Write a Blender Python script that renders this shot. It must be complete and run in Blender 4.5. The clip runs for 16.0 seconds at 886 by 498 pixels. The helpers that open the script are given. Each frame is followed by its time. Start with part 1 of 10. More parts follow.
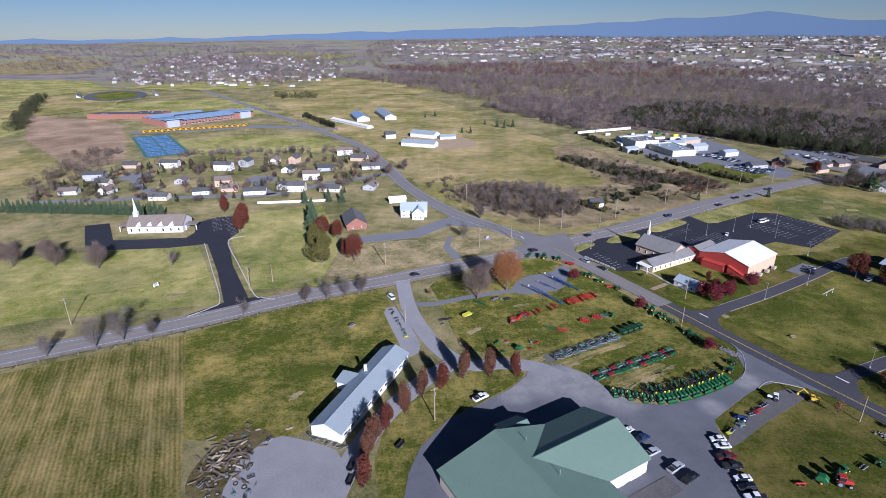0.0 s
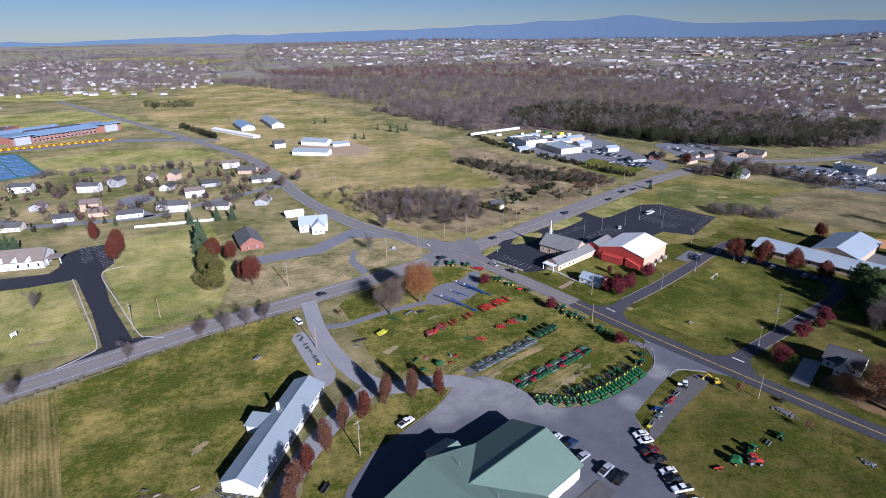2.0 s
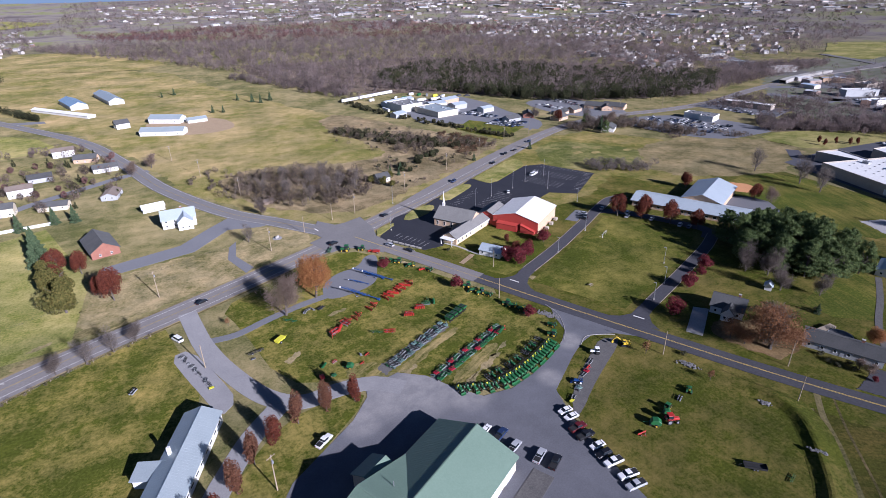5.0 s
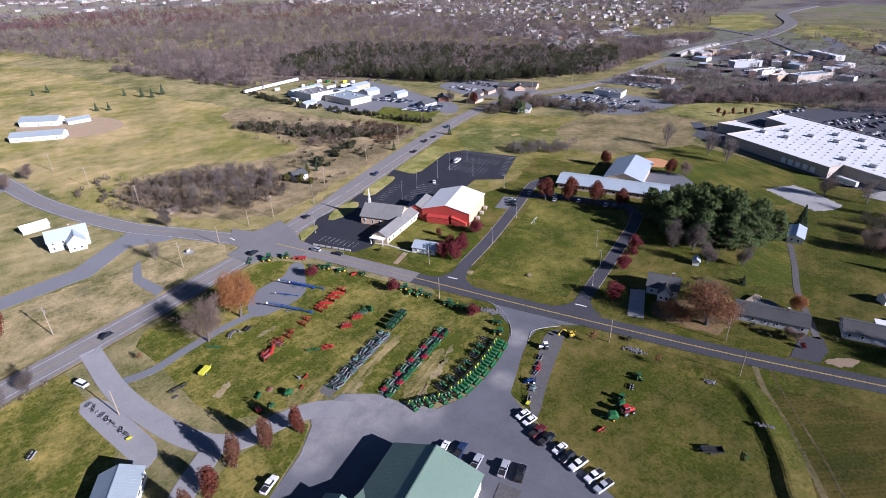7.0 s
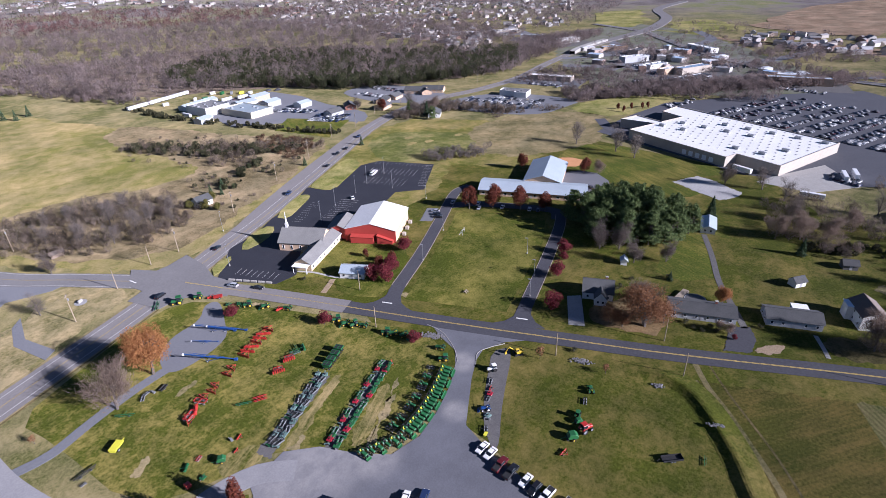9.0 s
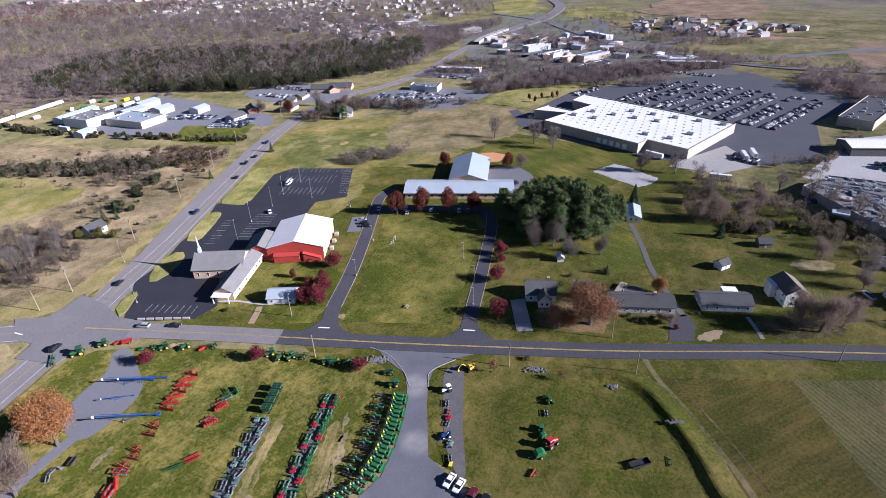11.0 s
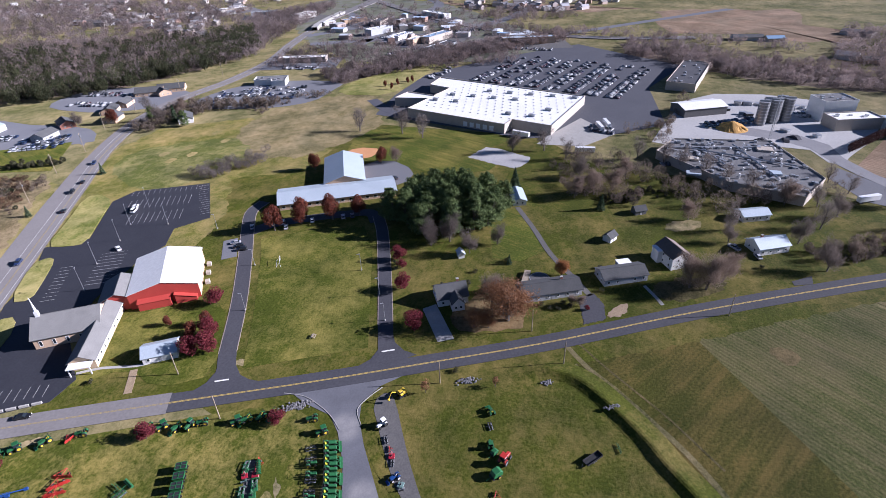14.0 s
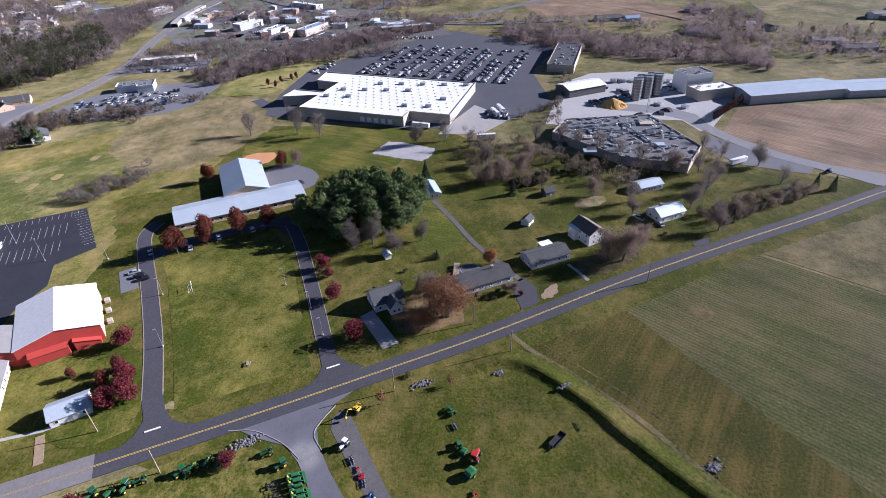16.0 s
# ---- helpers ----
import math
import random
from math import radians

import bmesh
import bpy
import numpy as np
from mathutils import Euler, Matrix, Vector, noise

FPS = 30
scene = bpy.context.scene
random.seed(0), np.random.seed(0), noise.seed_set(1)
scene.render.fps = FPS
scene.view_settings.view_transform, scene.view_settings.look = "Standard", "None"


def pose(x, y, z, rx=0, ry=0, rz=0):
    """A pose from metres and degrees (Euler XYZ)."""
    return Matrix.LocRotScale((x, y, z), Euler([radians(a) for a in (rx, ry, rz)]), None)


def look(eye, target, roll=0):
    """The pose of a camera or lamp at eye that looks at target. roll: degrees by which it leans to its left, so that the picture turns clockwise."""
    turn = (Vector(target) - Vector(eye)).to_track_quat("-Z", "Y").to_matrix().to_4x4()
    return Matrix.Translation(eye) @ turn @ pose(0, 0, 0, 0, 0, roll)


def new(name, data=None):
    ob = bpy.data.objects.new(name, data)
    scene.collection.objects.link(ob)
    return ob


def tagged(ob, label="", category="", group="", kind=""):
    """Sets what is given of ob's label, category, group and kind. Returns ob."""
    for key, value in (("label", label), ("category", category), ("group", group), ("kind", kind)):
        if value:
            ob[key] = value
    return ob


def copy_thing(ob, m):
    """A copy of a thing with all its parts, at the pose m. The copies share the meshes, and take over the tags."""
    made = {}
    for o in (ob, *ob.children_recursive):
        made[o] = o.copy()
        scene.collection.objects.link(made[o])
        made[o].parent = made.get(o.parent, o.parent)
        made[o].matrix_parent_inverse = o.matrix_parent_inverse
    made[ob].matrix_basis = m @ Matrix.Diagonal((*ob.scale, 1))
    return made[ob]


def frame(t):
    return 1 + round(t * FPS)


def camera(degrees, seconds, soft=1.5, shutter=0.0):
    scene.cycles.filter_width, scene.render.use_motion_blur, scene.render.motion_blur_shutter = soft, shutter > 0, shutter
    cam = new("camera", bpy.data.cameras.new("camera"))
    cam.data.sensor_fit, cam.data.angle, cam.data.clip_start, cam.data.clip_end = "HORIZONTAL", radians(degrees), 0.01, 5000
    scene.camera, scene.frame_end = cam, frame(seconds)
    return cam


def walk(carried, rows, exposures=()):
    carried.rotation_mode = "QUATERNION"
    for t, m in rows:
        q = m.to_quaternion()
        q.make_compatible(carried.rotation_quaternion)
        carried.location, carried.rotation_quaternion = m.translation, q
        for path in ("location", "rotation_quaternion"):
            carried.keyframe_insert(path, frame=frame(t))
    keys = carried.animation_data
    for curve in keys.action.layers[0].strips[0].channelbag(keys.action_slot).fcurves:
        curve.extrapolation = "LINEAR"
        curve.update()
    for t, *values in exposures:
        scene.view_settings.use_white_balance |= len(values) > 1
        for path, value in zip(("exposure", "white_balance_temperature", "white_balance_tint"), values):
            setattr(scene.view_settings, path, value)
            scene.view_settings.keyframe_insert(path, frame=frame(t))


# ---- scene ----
# Drone view over a rural crossroads: camera and flight
cam = camera(78.4, 16.0, soft=0.7)


def gimbal(x, y, z, yaw, pitch, roll):
    """Heading to the left of +y, tilt above level and lean, in degrees."""
    return Matrix.Translation((x, y, z)) @ Matrix.Rotation(radians(yaw), 4, "Z") @ Matrix.Rotation(radians(90 + pitch), 4, "X") @ Matrix.Rotation(radians(roll), 4, "Z")


FLIGHT = [
    (0.0, -0.00, -0.00, 112.50, 0.01, -21.74, -0.48),
    (0.5, -1.01, 2.43, 112.78, -3.10, -21.71, -0.53),
    (1.0, -1.90, 4.98, 113.05, -6.15, -21.68, -0.59),
    (1.5, -2.72, 7.45, 113.33, -9.02, -21.62, -0.64),
    (2.0, -3.46, 10.13, 113.74, -11.42, -21.61, -0.66),
    (2.5, -4.18, 12.93, 114.11, -13.34, -21.93, -0.70),
    (3.0, -4.75, 15.87, 114.45, -15.41, -22.51, -0.73),
    (3.5, -5.18, 18.96, 114.91, -18.04, -23.15, -0.80),
    (4.0, -5.58, 22.09, 115.49, -20.58, -23.98, -0.86),
    (6.5, -4.66, 39.89, 117.39, -31.90, -27.82, -1.44),
    (7.0, -4.08, 43.59, 117.91, -34.54, -27.86, -1.55),
    (7.5, -3.45, 47.33, 118.50, -37.30, -27.93, -1.66),
    (8.0, -2.83, 51.11, 119.22, -40.01, -28.01, -1.73),
    (8.5, -2.09, 54.79, 120.02, -42.49, -28.09, -1.82),
    (9.0, -1.22, 58.41, 120.74, -44.84, -28.16, -1.89),
    (11.5, 5.71, 77.16, 123.24, -57.55, -29.81, -2.06),
    (12.0, 7.56, 80.86, 123.60, -60.24, -30.21, -2.09),
    (12.5, 9.21, 84.52, 124.04, -63.10, -30.61, -2.11),
    (13.0, 10.54, 87.99, 124.45, -65.81, -31.00, -2.10),
    (13.5, 11.62, 91.43, 124.87, -68.55, -31.40, -2.10),
    (14.0, 12.41, 94.80, 125.26, -71.74, -31.78, -2.08),
    (14.5, 12.97, 98.23, 125.70, -75.26, -32.16, -1.99),
    (15.0, 13.43, 101.88, 126.21, -78.87, -32.56, -1.87),
    (15.5, 13.91, 105.69, 126.77, -82.23, -32.95, -1.79),
    (16.0, 14.46, 109.76, 127.36, -85.19, -33.32, -1.68),
]
walk(cam, [(row[0], gimbal(*row[1:])) for row in FLIGHT], exposures=[(0.0, 0.67, 5300.0, 22.0), (4.0, 0.81, 5440.0, 24.0), (7.0, 1.02, 5560.0, 25.0), (9.0, 1.16, 5560.0, 25.0), (16.0, 1.32, 5560.0, 25.0)])

# World: clear late-autumn noon, low sun from the south
SUN_AZ, SUN_EL = 160.0, 22.5
world = bpy.data.worlds.new("sky")
scene.world = world
world.use_nodes = True
wn = world.node_tree.nodes
sky = wn.new("ShaderNodeTexSky")
sky.sky_type = "NISHITA"
sky.sun_disc = False
sky.sun_elevation, sky.sun_rotation = radians(SUN_EL), radians(SUN_AZ)
sky.air_density, sky.dust_density, sky.ozone_density = 0.8, 0.0, 4.0
world.node_tree.links.new(sky.outputs[0], wn["Background"].inputs[0])
wn["Background"].inputs[1].default_value = 0.03
sun = new("sun", bpy.data.lights.new("sun", "SUN"))
sun.data.energy, sun.data.angle, sun.data.color = 5.0, radians(0.53), (1.0, 0.95, 0.88)
to_sun = Vector((math.cos(radians(SUN_EL)) * math.sin(radians(SUN_AZ)), math.cos(radians(SUN_EL)) * math.cos(radians(SUN_AZ)), math.sin(radians(SUN_EL))))
sun.matrix_world = look((0, 0, 300), Vector((0, 0, 300)) - to_sun)


# ---- materials ----
def node(nt, kind, **kw):
    n = nt.nodes.new(kind)
    for k, v in kw.items():
        n.inputs[k.replace("_", " ")].default_value = v
    return n


def ramp(nt, fac, stops):
    r = nt.nodes.new("ShaderNodeValToRGB")
    el = r.color_ramp.elements
    while len(el) < len(stops):
        el.new(0.5)
    for e, (p, c) in zip(el, stops):
        e.position, e.color = p, (*c, 1)
    nt.links.new(fac, r.inputs[0])
    return r.outputs[0]


def mixed(nt, fac, a, b, how="MIX"):
    m = nt.nodes.new("ShaderNodeMix")
    m.data_type, m.blend_type = "RGBA", how
    for sock, v in ((m.inputs[0], fac), (m.inputs[6], a), (m.inputs[7], b)):
        if isinstance(v, (int, float)):
            sock.default_value = v
        elif isinstance(v, tuple):
            sock.default_value = (*v, 1)
        else:
            nt.links.new(v, sock)
    return m.outputs[2]


def noise_of(nt, vec, scale, detail=4.0, rough=0.6):
    n = node(nt, "ShaderNodeTexNoise", Scale=scale, Detail=detail, Roughness=rough)
    nt.links.new(vec, n.inputs["Vector"])
    return n.outputs[0]


def blank(name, rough=0.8, metal=0.0, spec=0.3):
    m = bpy.data.materials.new(name)
    m.use_nodes = True
    b = m.node_tree.nodes["Principled BSDF"]
    b.inputs["Roughness"].default_value, b.inputs["Metallic"].default_value = rough, metal
    b.inputs["Specular IOR Level"].default_value = spec
    b.inputs["Diffuse Roughness"].default_value = 0.36 if rough >= 0.84 else 0.1
    return m, m.node_tree, b


def surf(name, a, b, rough=0.7, scale=1.0, fine=8.0, metal=0.0, bump=0.0, vary=0.0, spec=0.3, hue=0.0):
    """Two tones mixed by coarse and fine noise in world metres, with an optional step of tone from object to object."""
    m, nt, bs = blank(name, rough, metal, spec)
    pos = nt.nodes.new("ShaderNodeNewGeometry").outputs["Position"]
    big, small = noise_of(nt, pos, scale), noise_of(nt, pos, fine, 3.0)
    f = nt.nodes.new("ShaderNodeMath")
    f.operation = "MULTIPLY_ADD"
    nt.links.new(big, f.inputs[0])
    f.inputs[1].default_value = 0.6
    nt.links.new(small, f.inputs[2])
    s = nt.nodes.new("ShaderNodeMath")
    s.operation = "MULTIPLY_ADD"
    nt.links.new(f.outputs[0], s.inputs[0])
    s.inputs[1].default_value, s.inputs[2].default_value = 1.7, -0.86
    s.use_clamp = True
    col = mixed(nt, s.outputs[0], a, b)
    if vary:
        hs = node(nt, "ShaderNodeHueSaturation")
        oi = nt.nodes.new("ShaderNodeObjectInfo")
        mr = nt.nodes.new("ShaderNodeMapRange")
        mr.inputs["To Min"].default_value, mr.inputs["To Max"].default_value = 1 - vary, 1 + vary
        nt.links.new(oi.outputs["Random"], mr.inputs["Value"])
        nt.links.new(mr.outputs[0], hs.inputs["Value"])
        if hue:
            mh = nt.nodes.new("ShaderNodeMapRange")
            mh.inputs["To Min"].default_value, mh.inputs["To Max"].default_value = 0.5 - hue, 0.5 + hue
            nt.links.new(oi.outputs["Random"], mh.inputs["Value"])
            nt.links.new(mh.outputs[0], hs.inputs["Hue"])
        nt.links.new(col, hs.inputs["Color"])
        col = hs.outputs[0]
    nt.links.new(col, bs.inputs["Base Color"])
    if bump:
        bp = node(nt, "ShaderNodeBump", Strength=bump, Distance=0.1)
        nt.links.new(small, bp.inputs["Height"])
        nt.links.new(bp.outputs[0], bs.inputs["Normal"])
    return m


def island_surf(name, tones, rough=0.85, spec=0.2, clump=0.0, lo=0.55, hi=1.35, thin=0.0, calm=0.0):
    """Leaves and far roofs: a tone for each loose piece, taken from a ramp; clump (metres) steps the tone from crown to crown."""
    m, nt, bs = blank(name, rough, 0.0, spec)
    geo = nt.nodes.new("ShaderNodeNewGeometry")
    stops = [(i / max(1, len(tones) - 1), t) for i, t in enumerate(tones)]
    col = ramp(nt, geo.outputs["Random Per Island"], stops)
    if clump:
        flat_pos = nt.nodes.new("ShaderNodeVectorMath")
        flat_pos.operation = "MULTIPLY"
        flat_pos.inputs[1].default_value = (1.0, 1.0, 0.3)
        nt.links.new(geo.outputs["Position"], flat_pos.inputs[0])
        cell = node(nt, "ShaderNodeTexVoronoi", Scale=1.0 / clump)
        nt.links.new(flat_pos.outputs[0], cell.inputs["Vector"])
        broad = noise_of(nt, geo.outputs["Position"], 0.12 / clump, 3.0)
        grey = nt.nodes.new("ShaderNodeRGBToBW")
        nt.links.new(cell.outputs["Color"], grey.inputs[0])
        mul = ramp(nt, grey.outputs[0], [(0.2, (lo, lo, lo)), (0.8, (hi, hi * 0.96, hi * 0.93))])
        mul2 = ramp(nt, broad, [(0.35, (0.75, 0.72, 0.7)), (0.65, (1.2, 1.2, 1.18))])
        col = mixed(nt, 1.0, mixed(nt, 1.0, col, mul, "MULTIPLY"), mul2, "MULTIPLY")
    nt.links.new(col, bs.inputs["Base Color"])
    if calm:
        # fine twigs scatter light alike from every side: pull each piece's normal towards the sky
        lift = nt.nodes.new("ShaderNodeMix")
        lift.data_type = "VECTOR"
        lift.inputs[0].default_value = calm
        nt.links.new(geo.outputs["Normal"], lift.inputs[4])
        lift.inputs[5].default_value = (0.0, 0.0, 1.0)
        unit = nt.nodes.new("ShaderNodeVectorMath")
        unit.operation = "NORMALIZE"
        nt.links.new(lift.outputs[1], unit.inputs[0])
        nt.links.new(unit.outputs[0], bs.inputs["Normal"])
    if thin:
        tr = nt.nodes.new("ShaderNodeBsdfTranslucent")
        nt.links.new(col, tr.inputs["Color"])
        both = nt.nodes.new("ShaderNodeMixShader")
        both.inputs[0].default_value = thin
        nt.links.new(bs.outputs[0], both.inputs[1])
        nt.links.new(tr.outputs[0], both.inputs[2])
        nt.links.new(both.outputs[0], nt.nodes["Material Output"].inputs["Surface"])
    return m


def turf(name, dark, mid, straw, patch=0.02, rows=None, row_amount=0.25, straw_at=0.58, beyond=False):
    """Grass or stubble: broad patches, worn straw spots, fine clumps; rows = (heading in degrees, spacing in metres)."""
    m, nt, bs = blank(name, 0.95, 0.0, 0.1)
    pos = nt.nodes.new("ShaderNodeNewGeometry").outputs["Position"]
    drawn = pos
    if rows:
        spin, pull = nt.nodes.new("ShaderNodeMapping"), nt.nodes.new("ShaderNodeMapping")
        spin.inputs["Rotation"].default_value = (0, 0, radians(rows[0]))
        pull.inputs["Scale"].default_value = (1.0, 0.12, 1.0)
        nt.links.new(pos, spin.inputs["Vector"])
        nt.links.new(spin.outputs[0], pull.inputs["Vector"])
        drawn = pull.outputs[0]
    broad, mid_n, fine = noise_of(nt, pos, patch, 5.0), noise_of(nt, drawn, patch * (12 if rows else 7), 5.0, 0.65), noise_of(nt, pos, 1.1, 5.0, 0.7)
    base = mixed(nt, ramp(nt, fine, [(0.32, (0, 0, 0)), (0.7, (1, 1, 1))]), dark, mid)
    k = nt.nodes.new("ShaderNodeMath")
    k.operation = "MULTIPLY_ADD"
    nt.links.new(mid_n, k.inputs[0])
    k.inputs[1].default_value = 0.7
    nt.links.new(broad, k.inputs[2])
    k2 = nt.nodes.new("ShaderNodeMath")
    k2.operation = "MULTIPLY_ADD"
    nt.links.new(fine, k2.inputs[0])
    k2.inputs[1].default_value = 0.45
    nt.links.new(k.outputs[0], k2.inputs[2])
    k3 = nt.nodes.new("ShaderNodeMath")
    k3.operation = "MULTIPLY"
    nt.links.new(k2.outputs[0], k3.inputs[0])
    k3.inputs[1].default_value = 0.465
    worn = ramp(nt, k3.outputs[0], [(straw_at - 0.07, (0, 0, 0)), (straw_at + 0.11, (1, 1, 1))])
    col = mixed(nt, worn, base, straw)
    cast = noise_of(nt, pos, patch * 1.7, 3.0, 0.55)
    col = mixed(nt, 1.0, col, ramp(nt, cast, [(0.32, (0.76, 0.8, 0.8)), (0.5, (1.0, 1.0, 1.0)), (0.68, (1.24, 1.19, 1.2))]), "MULTIPLY")
    if beyond:
        # past the meadows the land turns to woodland floor, streets and yards
        off = nt.nodes.new("ShaderNodeVectorMath")
        off.operation = "DISTANCE"
        nt.links.new(pos, off.inputs[0])
        off.inputs[1].default_value = (-60.0, 250.0, 0.0)
        mr = nt.nodes.new("ShaderNodeMapRange")
        mr.inputs["From Min"].default_value, mr.inputs["From Max"].default_value = 1150.0, 1650.0
        nt.links.new(off.outputs["Value"], mr.inputs["Value"])
        tone = ramp(nt, noise_of(nt, pos, 0.0045, 6.0, 0.7), [(0.36, (0.1, 0.085, 0.08)), (0.47, (0.17, 0.148, 0.14)), (0.53, (0.2, 0.185, 0.13)), (0.6, (0.15, 0.165, 0.07)), (0.7, (0.27, 0.22, 0.13))])
        col = mixed(nt, mr.outputs[0], col, tone)
    if rows:
        turn, gap = rows
        mp = nt.nodes.new("ShaderNodeMapping")
        mp.inputs["Rotation"].default_value = (0, 0, radians(turn))
        nt.links.new(pos, mp.inputs["Vector"])
        w = node(nt, "ShaderNodeTexWave", Scale=0.314 / gap, Distortion=0.9, Detail=3.0)
        w.inputs["Detail Scale"].default_value = 0.6
        nt.links.new(mp.outputs[0], w.inputs["Vector"])
        col = mixed(nt, row_amount, col, ramp(nt, w.outputs[1], [(0.2, (0.35, 0.35, 0.35)), (0.8, (1.15, 1.15, 1.15))]), "MULTIPLY")
    nt.links.new(col, bs.inputs["Base Color"])
    bp = node(nt, "ShaderNodeBump", Strength=0.55, Distance=0.3)
    nt.links.new(fine, bp.inputs["Height"])
    nt.links.new(bp.outputs[0], bs.inputs["Normal"])
    return m


